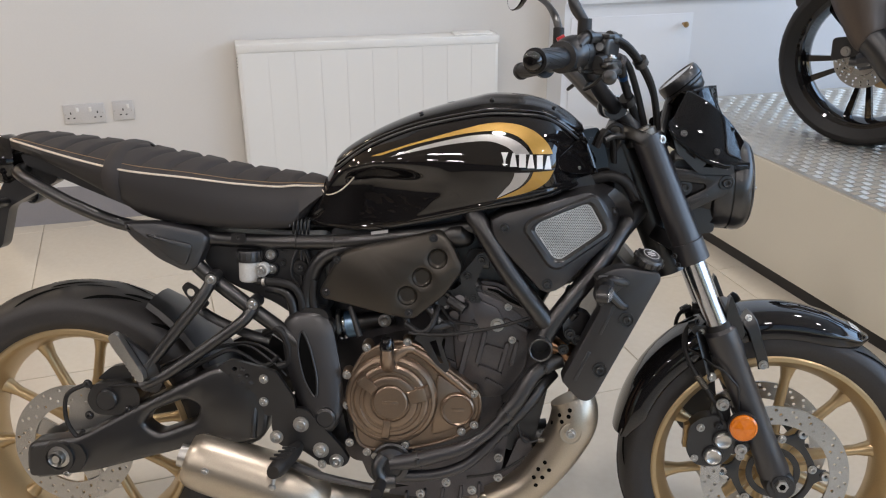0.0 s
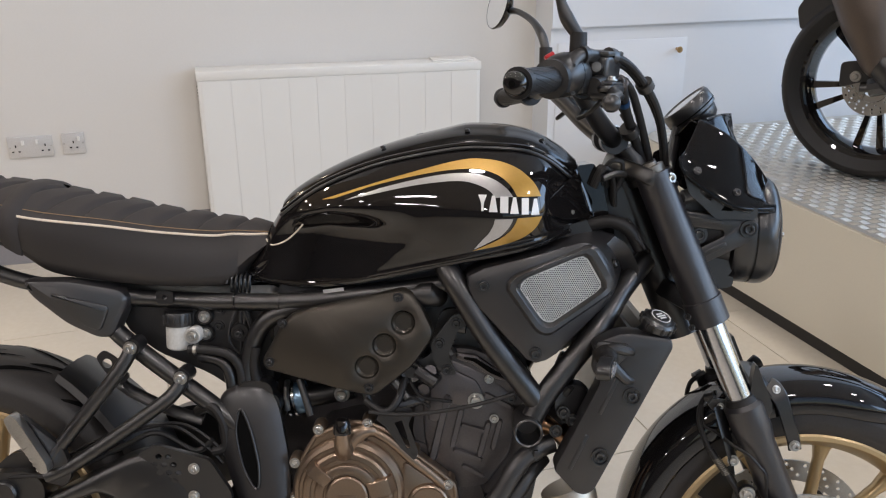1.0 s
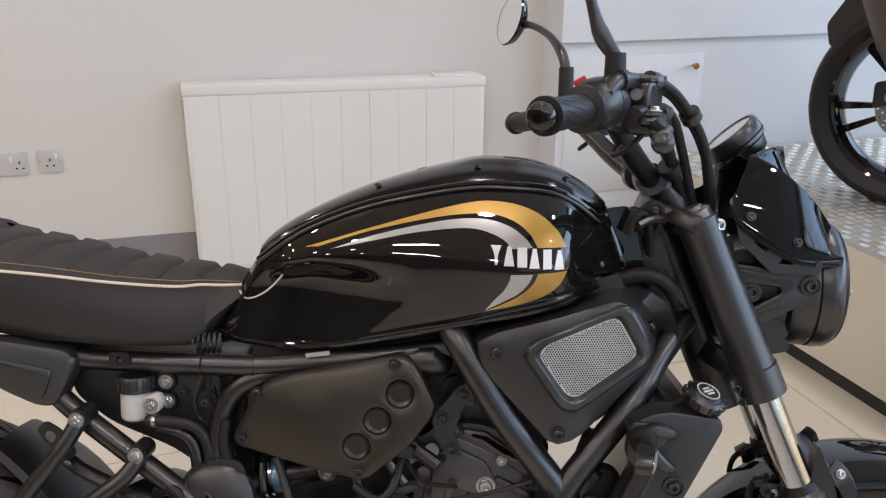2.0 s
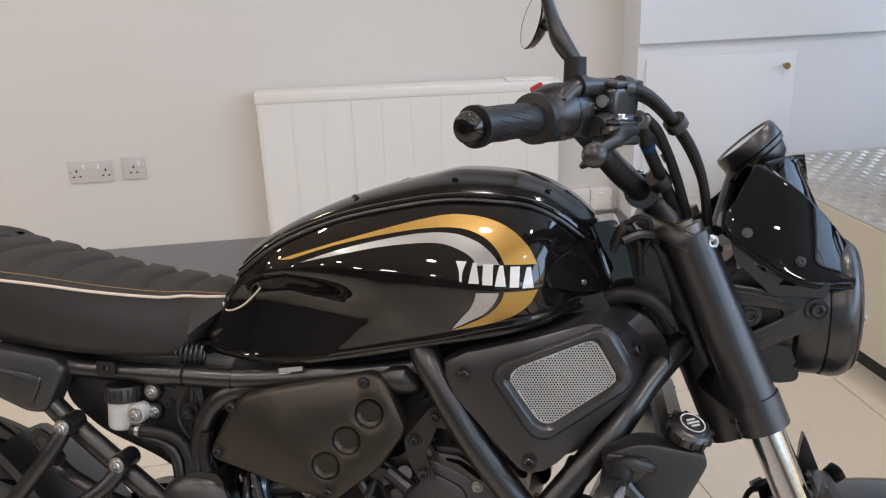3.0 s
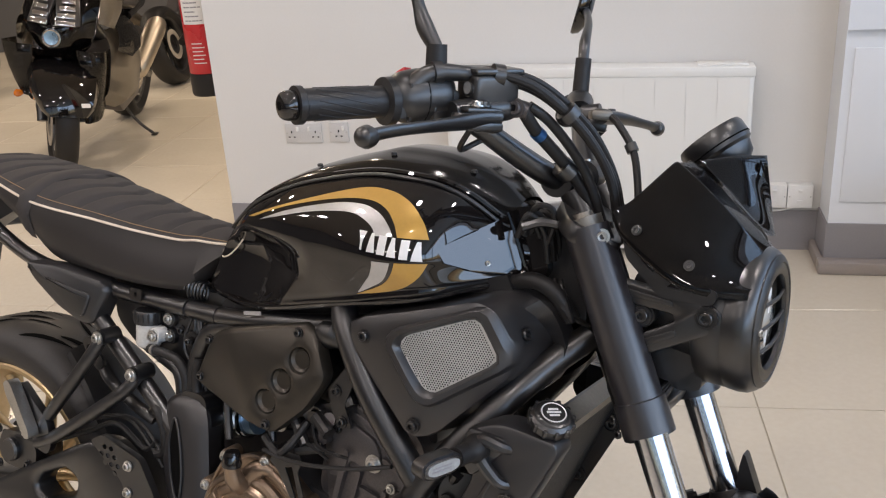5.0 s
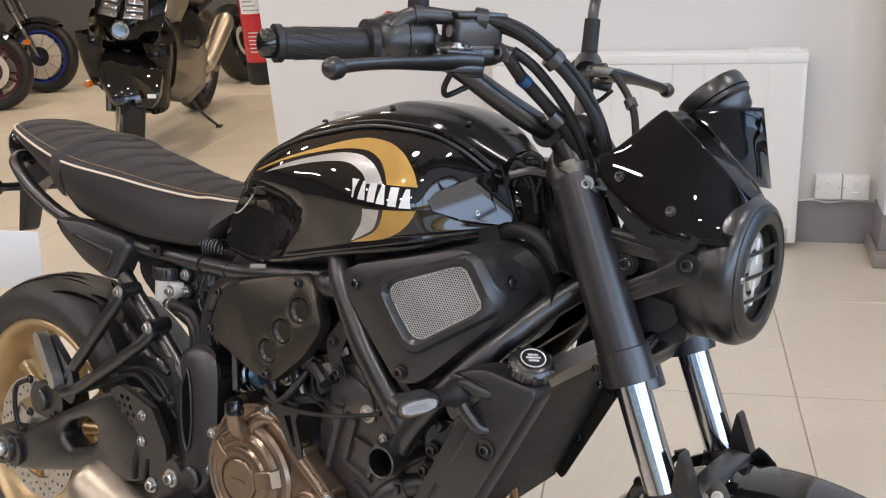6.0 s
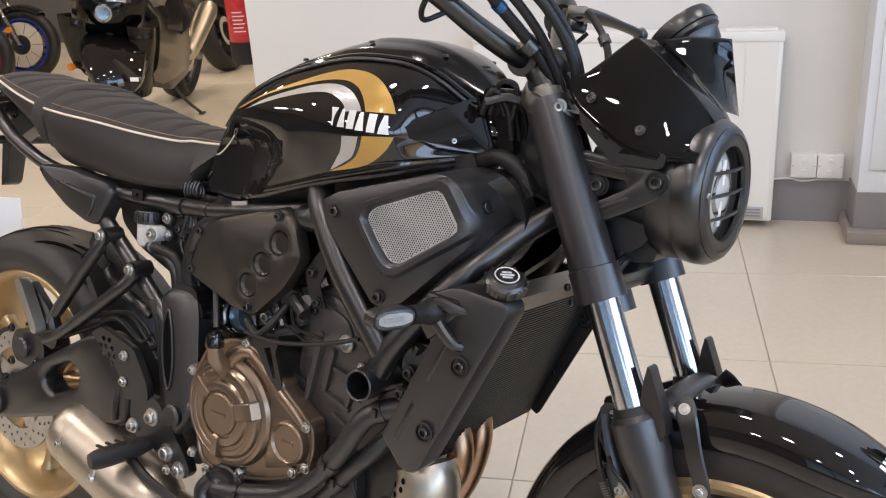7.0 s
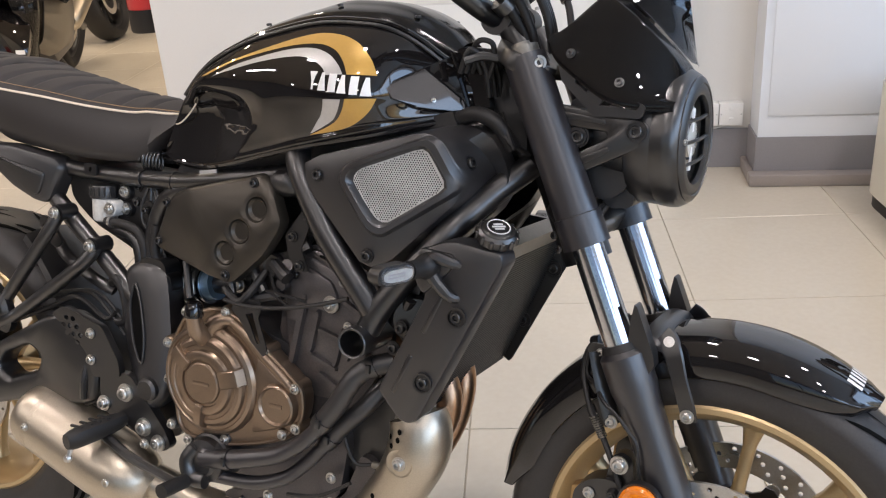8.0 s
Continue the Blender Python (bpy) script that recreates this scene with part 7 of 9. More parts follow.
for k in range(12):
    a = radians(30 * k)
    part("cap_lug", box(0.006, 0.011, 0.006, CAPM @ Matrix.Translation((0.0255 * math.cos(a), -0.001, 0.0255 * math.sin(a))), 0.0018), M_SATIN, cap)
part("horn", lathe([(0, -0.02), (0.03, -0.018), (0.036, -0.006), (0.03, 0.01), (0, 0.016)], 28, pose(0.235, -0.12, 0.60, 0, 0, 20)), M_SATIN, BIKE)
for p in ((0.226, -0.150, 0.590), (0.240, -0.150, 0.578), (0.215, -0.150, 0.560)):
    bolt(BIKE, p, 0.007, material=M_SATIN)

# ---- exhaust ----
EX = part("exhaust_header", tube([(0.170, -0.060, 0.550), (0.228, -0.063, 0.532), (0.262, -0.066, 0.484), (0.262, -0.070, 0.440), (0.240, -0.080, 0.402), (0.218, -0.090, 0.368), (0.200, -0.098, 0.338)], 0.019, 18), M_HEADER, BIKE, "heat-tinted steel exhaust header pipe")
part("second_header", tube([(0.170, 0.030, 0.550), (0.232, 0.004, 0.530), (0.260, -0.010, 0.486), (0.256, -0.020, 0.428), (0.238, -0.040, 0.378), (0.212, -0.070, 0.335)], 0.019, 18), M_HEADER, EX)
part("silencer_link", tube([(0.185, -0.075, 0.320), (0.120, -0.080, 0.240), (0.0, -0.085, 0.200), (-0.15, -0.105, 0.215), (-0.28, -0.14, 0.262)], [0.030, 0.036, 0.036, 0.030, 0.030], 20), M_MUFFLER, EX)
sd = part("heat_shield", tube([(0.236, -0.108, 0.456), (0.243, -0.110, 0.436), (0.242, -0.112, 0.408), (0.228, -0.112, 0.372), (0.200, -0.110, 0.325), (0.155, -0.106, 0.270), (0.090, -0.100, 0.232)], [0.0415, 0.0445, 0.0455, 0.0430, 0.0400, 0.037, 0.034], 32, 5), M_MUFFLER, EX, "satin steel exhaust heat shield")
part("shield_boss", lathe([(0, -0.1575), (0.009, -0.1575), (0.015, -0.155), (0.020, -0.156), (0.021, -0.142)], 28, Matrix.Translation((0.234, 0, 0.399))), M_MUFFLER, sd)
bolt(sd, (0.234, -0.1590, 0.399), 0.007)
part("sensor", tube([(0.175, -0.125, 0.372), (0.196, -0.125, 0.372), (0.197, -0.125, 0.372), (0.206, -0.122, 0.372)], [0.0055, 0.0055, 0.009, 0.010], 12, 0), M_ALLOY, sd, "oxygen sensor")
part("sensor_wire", tube([(0.175, -0.125, 0.372), (0.15, -0.13, 0.370), (0.135, -0.135, 0.40), (0.12, -0.12, 0.44)], 0.003, 8), M_RUBBER, sd)
sdv = BVHTree.FromPolygons([v.co[:] for v in sd.data.vertices], [p.vertices[:] for p in sd.data.polygons])
for x, z in ((0.200, 0.410), (0.213, 0.430), (0.217, 0.419), (0.231, 0.443), (0.229, 0.431), (0.188, 0.336), (0.176, 0.321), (0.196, 0.322), (0.184, 0.306), (0.168, 0.304), (0.172, 0.289)):
    h, nr, _, _ = sdv.ray_cast(Vector((x, -0.5, z)), Vector((0, 1, 0)))
    if h is None:
        continue
    nr = nr if nr.y < 0 else -nr
    part("shield_hole", lathe([(0, 0.0006), (0.0042, 0.0004)], 14, Matrix.Translation(h) @ nr.to_track_quat("Y", "Z").to_matrix().to_4x4()), M_HOLE_SHADE, sd)
mf = part("silencer", tube([(-0.235, -0.138, 0.236), (-0.255, -0.142, 0.244), (-0.30, -0.145, 0.260), (-0.40, -0.145, 0.292), (-0.478, -0.145, 0.316), (-0.500, -0.145, 0.323)], [0.030, 0.050, 0.060, 0.060, 0.057, 0.048], 36, 4), M_MUFFLER, BIKE, "satin steel short silencer")
d = Vector((-0.955, 0, 0.296)).normalized()
for t in (-0.445, -0.455, -0.462):
    k = (t + 0.40) / -0.078
    p = Vector((t, -0.145, 0.292 + 0.024 * k))
    part("seam", tube([p - d * 0.0008, p + d * 0.0008], 0.0590 if t > -0.46 else 0.0586, 36, 0), M_MUFFLER, mf)
part("outlet", tube([(-0.498, -0.145, 0.322), (-0.518, -0.145, 0.328)], [0.026, 0.024], 24, 0), M_STEEL, mf)
bolt(mf, (-0.452, -0.2045, 0.320), 0.005)
bolt(mf, (-0.275, -0.197, 0.262), 0.007)
part("silencer_strap", plate([(-0.40, 0.34), (-0.36, 0.36), (-0.34, 0.42), (-0.35, 0.43), (-0.375, 0.37)], -0.135, -0.125, 0.002, 0.006), M_SATIN, mf)

# ---- side stand ----
part("side_stand", tube([(-0.10, 0.12, 0.25), (-0.16, 0.19, 0.14), (-0.22, 0.260, 0.060)], 0.011, 12), M_SATIN, BIKE, "black side stand")

# ---- headlight, cowl, gauge ----
HL = Vector((0.480, 0, 0.859))
AX = Matrix.Translation(HL) @ pose(0, 0, 0, 0, 0, -90 - 3.5)     # turned shapes run along +x
HT = Matrix.Translation(HL) @ pose(0, 0, 0, 0, 0, -3.5) @ Matrix.Translation(-HL)
hl = part("headlight", lathe([(0, -0.075), (0.040, -0.072), (0.062, -0.055), (0.072, -0.020), (0.074, 0.012), (0.083, 0.016), (0.0855, 0.022), (0.0865, 0.045), (0.084, 0.052), (0.086, 0.056), (0.0855, 0.066), (0.081, 0.072), (0.072, 0.073), (0.070, 0.066), (0.066, 0.050), (0, 0.045)], 64, AX), M_PLASTIC, BIKE, "round black headlight behind a guard")
part("lens", lathe([(0, 0.081), (0.02, 0.080), (0.038, 0.0765), (0.050, 0.072), (0.062, 0.064)], 40, AX), M_HEADLENS, hl, "headlight glass with the wall's reflection in its pale colour")
part("reflector_bowl", lathe([(0.020, 0.0795), (0.026, 0.0800), (0.030, 0.0785)], 32, AX, True), M_CHROME, hl)
part("led_bar", box(0.004, 0.010, 0.08, HT @ Matrix.Translation((HL.x + 0.0785, -0.002, 0.859)), 0.002), M_LABEL, hl)
gd = part("headlight_guard", lathe([(0.0872, 0.050), (0.0885, 0.062), (0.0875, 0.072), (0.083, 0.080), (0.074, 0.086), (0.063, 0.0885), (0.0570, 0.0870), (0.0555, 0.082), (0.060, 0.078), (0.080, 0.067)], 64, AX, True), M_SATIN, BIKE, "round black headlight guard with thin cross bars")
part("guard_step", lathe([(0.0790, 0.0815), (0.0795, 0.0845), (0.0755, 0.0872), (0.0710, 0.0885), (0.0690, 0.0850)], 64, AX, True), M_PLASTIC, gd)
for k in range(3):
    z = 0.859 + (-0.027 + 0.027 * k)
    w = math.sqrt(max(0.0001, 0.0570 ** 2 - (z - 0.859) ** 2))
    part("guard_bar", tube([HT @ Vector((HL.x + 0.083, -w, z - 0.004)), HT @ Vector((HL.x + 0.087, 0, z)), HT @ Vector((HL.x + 0.083, w, z + 0.004))], 0.0024, 8, 5), M_SATIN, gd)
bolt(gd, HT @ Vector((HL.x + 0.088, -0.0700, 0.859)), 0.0040, (1, -0.3, 0), M_STEEL, False)
bolt(gd, HT @ Vector((HL.x + 0.076, 0.0860, 0.859)), 0.0045, (0.5, 1, 0), M_STEEL)
for s in (-1, 1):
    br = part("headlight_bracket", plate([(0.392, 0.898), (0.500, 0.886), (0.522, 0.880), (0.528, 0.864), (0.516, 0.850), (0.432, 0.808), (0.420, 0.818), (0.424, 0.832), (0.472, 0.858), (0.470, 0.866), (0.404, 0.872)], 0.070 * s, 0.088 * s, 0.003, 0.008), M_SATIN, BIKE, "black alloy headlight bracket")
    part("bracket_slot", plate([(0.410, 0.8885), (0.468, 0.8815), (0.470, 0.8745), (0.414, 0.8805)], 0.0868 * s, 0.0892 * s, 0.001, 0.004), M_PLASTIC, br)
    part("bracket_slot", plate([(0.436, 0.830), (0.474, 0.849), (0.477, 0.842), (0.440, 0.822)], 0.0868 * s, 0.0892 * s, 0.001, 0.004), M_PLASTIC, br)
    bolt(br, (0.508, 0.0905 * s, 0.8685), 0.0080, (0, s, 0), M_SATIN)
    part("bolt_cup", lathe([(0.011, -0.003), (0.0135, -0.003), (0.0135, 0.003), (0.011, 0.003)], 24, Matrix.Translation((0.508, 0.0895 * s, 0.8685)), True), M_SATIN, br)
    part("bracket_boss", tube([(0.434, 0.05 * s, 0.858), (0.434, 0.083 * s, 0.858)], 0.014, 18, 0), M_SATIN, BIKE)
    bolt(BIKE, (0.434, 0.086 * s, 0.858), 0.008, (0, s, 0), M_SATIN)
part("headlight_bucket", plate([(0.410, 0.905), (0.470, 0.915), (0.500, 0.80), (0.470, 0.775), (0.430, 0.79)], -0.060, 0.060, 0.012, 0.02), M_PLASTIC, hl)
part("bucket_foot", plate([(0.440, 0.800), (0.500, 0.795), (0.502, 0.770), (0.470, 0.765)], -0.045, 0.045, 0.006, 0.01), M_PLASTIC, hl)


def cowl():
    """The side shells of the fly screen, a ridge on each and the screen between them."""
    top = None
    for s in (-1, 1):
        lower = spline([(0.394, 0.103, 0.968), (0.406, 0.1040, 0.948), (0.440, 0.1045, 0.922), (0.474, 0.1035, 0.902), (0.508, 0.098, 0.8945), (0.549, 0.084, 0.8945)], 6)
        mid = spline([(0.408, 0.083, 0.990), (0.424, 0.086, 0.986), (0.462, 0.089, 0.964), (0.500, 0.085, 0.940), (0.530, 0.073, 0.920), (0.554, 0.060, 0.908)], 6)
        ridge = spline([(0.436, 0.036, 1.031), (0.444, 0.038, 1.030), (0.478, 0.054, 1.008), (0.515, 0.053, 0.975), (0.548, 0.040, 0.938), (0.556, 0.035, 0.925)], 6)
        crest = spline([(0.440, 0.026, 1.034), (0.449, 0.026, 1.032), (0.486, 0.042, 1.008), (0.524, 0.040, 0.974), (0.554, 0.027, 0.938), (0.561, 0.023, 0.927)], 6)
        mid_c = spline([(0.452, 0.0, 1.036), (0.462, 0.0, 1.030), (0.498, 0.0, 1.000), (0.530, 0.0, 0.970), (0.557, 0.0, 0.942), (0.564, 0.0, 0.932)], 6)
        lip = [p + Vector((0.001, -0.0006, 0.011)) for p in lower]
        rows = [lower, lip, mid, ridge, crest, mid_c]
        cols = []
        for i in range(len(lower)):
            line = spline([r[i] for r in rows], 4)
            cols.append([Vector((p.x, p.y * s, p.z)) for p in line])
        bm = loft(cols, False, False)
        bmesh.ops.solidify(bm, geom=bm.faces[:], thickness=0.0025)
        c = part("cowl", bm, M_GLOSS, BIKE, "gloss black headlight cowl shell", 60)
        if s < 0:
            bolt(c, (0.423, -0.1030, 0.9590), 0.0042, (-0.1, -1, 0.3), M_SATIN)
            bolt(c, (0.485, -0.0990, 0.9265), 0.0042, (0.1, -1, 0.3), M_SATIN)
            tri = [(0.424, 0.945), (0.404, 0.955), (0.412, 0.925), (0.455, 0.885), (0.515, 0.884), (0.520, 0.900), (0.480, 0.915)]
            part("cowl_bracket", plate(tri, -0.098, -0.092, 0.002, 0.006, [[(0.428, 0.938), (0.452, 0.925), (0.446, 0.912), (0.430, 0.924)], [(0.470, 0.908), (0.462, 0.898), (0.482, 0.897)]]), M_SATIN, BIKE, "black cowl bracket")
    # upright screen on the far shell
    a = spline([(0.458, 0.012, 1.037), (0.490, 0.045, 1.045), (0.521, 0.088, 1.047)], 6)
    b = spline([(0.500, 0.015, 1.000), (0.520, 0.050, 1.005), (0.530, 0.092, 1.000)], 6)
    e = spline([(0.545, 0.020, 0.955), (0.548, 0.055, 0.952), (0.540, 0.096, 0.950)], 6)
    cols = [spline([p, q, r], 5) for p, q, r in zip(a, b, e)]
    bm = loft(cols, False, False)
    bmesh.ops.solidify(bm, geom=bm.faces[:], thickness=0.003)
    part("fly_screen", bm, M_GLOSS, BIKE, "glossy dark fly screen", 60)


cowl()
G = Vector((0.453, 0.105, 1.053))
gm = Matrix.Translation(G) @ pose(0, 0, 0, 0, -41) @ pose(0, 0, 0, 90)
gg = part("gauge", lathe([(0, -0.016), (0.039, -0.016), (0.0440, -0.012), (0.0455, -0.004), (0.0455, 0.010), (0.0432, 0.015), (0.039, 0.0155), (0.038, 0.013), (0, 0.013)], 56, gm), M_SATIN, BIKE, "round black instrument with grey display")
part("display", lathe([(0, 0.0137), (0.0370, 0.0137), (0.038, 0.013)], 40, gm), M_DIAL, gg)
part("gauge_seam", lathe([(0.0456, -0.007), (0.0460, -0.006), (0.0456, -0.005)], 48, gm, True), M_HOLE_SHADE, gg)
part("gauge_foot", lathe([(0, -0.040), (0.024, -0.040), (0.036, -0.030), (0.040, -0.016), (0, -0.015)], 32, gm), M_PLASTIC, gg)
part("gauge_arm", tube([(0.435, 0.10, 1.03), (0.42, 0.06, 0.995), (0.40, 0.0, 0.95)], 0.009, 10), M_SATIN, gg)

# ---- handlebar ----
hb = part("handlebar", tube([(0.134, -0.372, 1.076), (0.186, -0.270, 1.086), (0.215, -0.215, 1.088), (0.240, -0.165, 1.066), (0.272, -0.105, 1.030), (0.300, -0.055, 1.004), (0.306, 0.0, 1.000),
                             (0.300, 0.055, 1.004), (0.272, 0.105, 1.030), (0.240, 0.165, 1.066), (0.215, 0.215, 1.088), (0.186, 0.270, 1.086), (0.134, 0.372, 1.076)], [0.0115, 0.0115, 0.0115, 0.0125, 0.0145, 0.0150, 0.0150, 0.0150, 0.0145, 0.0125, 0.0115, 0.0115, 0.0115], 16, 6), M_SATIN, BIKE, "black tapered handlebar")
for s in (-1, 1):
    rz = part("bar_riser", tube([(0.352, 0.046 * s, 0.935), (0.334, 0.046 * s, 0.972), (0.322, 0.046 * s, 0.990)], [0.021, 0.0195, 0.0185], 20, 0), M_SATIN, hb, "black handlebar riser")
    part("riser_cap", tube([(0.303, 0.032 * s, 1.002), (0.303, 0.060 * s, 1.002)], 0.0215, 20, 0), M_SATIN, rz)
    part("riser_foot", tube([(0.354, 0.046 * s, 0.938), (0.350, 0.046 * s, 0.946)], 0.026, 22, 0), M_SATIN, rz)
    for d in (-0.008, 0.008):
        bolt(rz, (0.312 + d, (0.046 + d * 0.6) * s, 1.022), 0.0042, (-0.3, 0, 1), M_STEEL, False)
for s in (-1, 1):
    gv = Vector((-0.052, 0.102 * s, -0.010)).normalized()
    g0 = Vector((0.186, 0.270 * s, 1.086))
    gr = part("grip", tube([g0 - gv * 0.005, g0 + gv * 0.004, g0 + gv * 0.006, g0 + gv * 0.098, g0 + gv * 0.100, g0 + gv * 0.107], [0.0265, 0.0260, 0.0172, 0.0168, 0.0200, 0.0200], 24, 0), M_GRIP, hb, "black rubber grip")
    for k in range(14):      # slanting grooves moulded into the grip
        a = radians(360 / 14 * k)
        u = gv.orthogonal().normalized()
        v = gv.cross(u)
        line = [g0 + gv * (0.020 + 0.066 * f) + (u * math.cos(a + 0.9 * f) + v * math.sin(a + 0.9 * f)) * 0.0168 for f in (0, 0.25, 0.5, 0.75, 1)]
        part("grip_rib", tube(line, 0.0007, 6, 3), M_RUBBER, gr)
    prof = [(0.104, 0.0120), (0.106, 0.0150), (0.108, 0.0155), (0.114, 0.0156)] + [(0.114 + 0.0095 * math.sin(radians(q)), 0.0154 * math.cos(radians(q)) ** 0.40) for q in (0, 18, 36, 52, 66, 78, 86)]
    part("bar_end", tube([g0 + gv * q for q, _ in prof], [r for _, r in prof], 28, 0), M_GLOSS, hb, "rounded glossy black bar end weight")
    part("bar_end_bore", tube([g0 + gv * 0.1215, g0 + gv * 0.1240], 0.0045, 10, 0), M_HOLE_SHADE, hb)
    swb = part("switch_housing", tube([(0.190, -0.263, 1.087), (0.196, -0.254, 1.090), (0.208, -0.236, 1.094), (0.219, -0.214, 1.094), (0.222, -0.208, 1.093)], [0.0225, 0.0285, 0.0300, 0.0280, 0.0200], 22, 4), M_PLASTIC, hb, "black throttle and switch housing") if s < 0 else part("switch_housing", tube([(0.196, 0.256 * s, 1.088), (0.206, 0.240 * s, 1.096), (0.216, 0.220 * s, 1.098), (0.226, 0.196 * s, 1.086)], [0.019, 0.021, 0.021, 0.018], 18, 4), M_PLASTIC, hb, "black switch housing")
    if s < 0:
        part("kill_switch", box(0.014, 0.016, 0.010, pose(0.186, -0.236, 1.117, 0, -30), 0.002), M_REDPL, swb, "red kill switch")
        part("housing_seam", lathe([(0.0292, -0.0012), (0.0300, 0), (0.0292, 0.0012)], 32, Matrix.Translation((0.206, -0.240, 1.0935)) @ Vector((0.46, 0.88, 0.09)).to_track_quat("Y", "Z").to_matrix().to_4x4(), True), M_HOLE_SHADE, swb)
        part("cable_elbow", tube([(0.201, -0.266, 1.070), (0.206, -0.264, 1.094), (0.217, -0.252, 1.112), (0.230, -0.238, 1.120), (0.249, -0.210, 1.121), (0.262, -0.196, 1.121)], [0.0095, 0.0105, 0.0105, 0.0100, 0.0085, 0.0070], 14, 5), M_PLASTIC, swb, "throttle cable elbow")
        part("elbow_collar", tube([(0.226, -0.244, 1.119), (0.232, -0.236, 1.1205)], 0.0125, 16, 0), M_PLASTIC, swb)
        part("switch_block", box(0.030, 0.034, 0.036, pose(0.226, -0.224, 1.086, 0, 6, -24), 0.005), M_PLASTIC, swb)
        part("starter_button", box(0.012, 0.004, 0.016, pose(0.229, -0.243, 1.086, 0, 6, -24), 0.002), M_SATIN, swb)
        for q in (1.070, 1.106):
            bolt(swb, (0.215, -0.268, q - 0.002), 0.003, (0, -1, 0), M_SATIN, False)
    if s < 0:
        ms = part("master_cylinder", tube([(0.246, -0.232, 1.078), (0.254, -0.214, 1.080), (0.262, -0.196, 1.082), (0.278, -0.164, 1.086), (0.284, -0.152, 1.087)], [0.012, 0.0145, 0.0150, 0.0140, 0.010], 18, 4), M_SATIN, hb, "black brake master cylinder")
        part("fluid_reservoir", box(0.040, 0.062, 0.040, pose(0.262, -0.180, 1.105, 4, 6, -26), 0.007, 3), M_SATIN, ms)
        part("cylinder_lid", box(0.044, 0.066, 0.007, pose(0.263, -0.180, 1.127, 4, 6, -26), 0.003), M_SATIN, ms)
        part("reservoir_rib", box(0.042, 0.064, 0.004, pose(0.262, -0.180, 1.090, 4, 6, -26), 0.0015), M_SATIN, ms)
        sg = part("sight_glass", lathe([(0, -0.003), (0.0075, -0.003), (0.0090, -0.001), (0.0105, -0.002), (0.0115, 0.0)], 24, pose(0.2535, -0.2085, 1.106, 0, 0, -26)), M_SATIN, ms)
        part("glass", lathe([(0, -0.0034), (0.0070, -0.0032)], 20, pose(0.2535, -0.2085, 1.106, 0, 0, -26)), M_DIAL, sg)
        part("pivot_lug", box(0.034, 0.050, 0.010, pose(0.268, -0.214, 1.066, 0, 4, -26), 0.003), M_SATIN, ms)
        part("pivot_lug", box(0.034, 0.046, 0.006, pose(0.266, -0.212, 1.083, 0, 4, -26), 0.002), M_SATIN, ms)
        part("reach_wheel", lathe([(0, -0.004), (0.010, -0.004), (0.0115, 0), (0.010, 0.004), (0, 0.004)], 20, pose(0.262, -0.238, 1.075, 90)), M_SATIN, ms)
        bolt(ms, (0.272, -0.222, 1.088), 0.0055, (0, 0, 1), M_STEEL)
    else:
        part("clutch_adjuster", tube([(0.262, 0.176, 1.082), (0.285, 0.150, 1.084), (0.300, 0.128, 1.080)], [0.010, 0.008, 0.006], 12, 3), M_SATIN, hb, "clutch cable adjuster")
        cc = part("clutch_cable", tube([(0.296, 0.128, 1.084), (0.318, 0.105, 1.074), (0.345, 0.098, 1.040), (0.357, 0.092, 1.003), (0.368, 0.08, 0.95)], 0.0052, 10), M_RUBBER, hb)
        part("cable_collar", tube([(0.340, 0.0995, 1.047), (0.346, 0.0978, 1.037)], 0.0085, 12, 0), M_SATIN, cc)
        part("perch_bracket", box(0.030, 0.040, 0.014, pose(0.285, 0.125, 1.083, 0, 0, 28), 0.004), M_ALLOY, hb, "bare alloy clutch perch")
    part("perch_clamp", tube([(0.236, 0.186 * s, 1.078), (0.262, 0.190 * s, 1.082)], 0.018, 14, 0), M_SATIN, hb)
    if s < 0:
        lever = [(0.284, -0.196, 1.073), (0.276, -0.220, 1.072), (0.270, -0.250, 1.069), (0.268, -0.285, 1.066), (0.265, -0.328, 1.063), (0.256, -0.362, 1.059), (0.249, -0.388, 1.0545), (0.248, -0.394, 1.053)]
    else:
        lever = [(0.292, 0.120, 1.080), (0.296, 0.140, 1.080), (0.302, 0.165, 1.079), (0.309, 0.195, 1.077), (0.315, 0.222, 1.074), (0.320, 0.250, 1.071), (0.3225, 0.270, 1.068), (0.323, 0.277, 1.067)]
    lv = part("brake_lever" if s < 0 else "clutch_lever", tube(lever[:7], [0.0110, 0.0115, 0.0105, 0.0085, 0.0075, 0.0075, 0.0080], 14, 4, True, 0.72), M_SATIN, hb, "black lever with ball end")
    part("lever_ball", lathe([(0, -0.0120), (0.0055, -0.0108), (0.0095, -0.0075), (0.0115, 0), (0.0095, 0.0075), (0.0055, 0.0108), (0, 0.0120)], 24, Matrix.Translation(lever[7])), M_SATIN, lv)
    part("switch_wire", tube([(0.262, 0.215 * s, 1.062), (0.246, 0.205 * s, 1.044), (0.233, 0.180 * s, 1.036), (0.240, 0.160 * s, 1.044), (0.258, 0.150 * s, 1.056)], 0.0035, 8), M_RUBBER, lv)
    part("perch_ring", lathe([(0.011, -0.005), (0.0155, -0.005), (0.0155, 0.005), (0.011, 0.005)], 22, Matrix.Translation((0.235, 0.200 * s, 1.078)), True), M_SATIN, hb)
    part("switch_screw_box", box(0.030, 0.018, 0.018, pose(0.262, 0.176 * s, 1.068, 0, 10, 24 * s), 0.004), M_SATIN, hb)
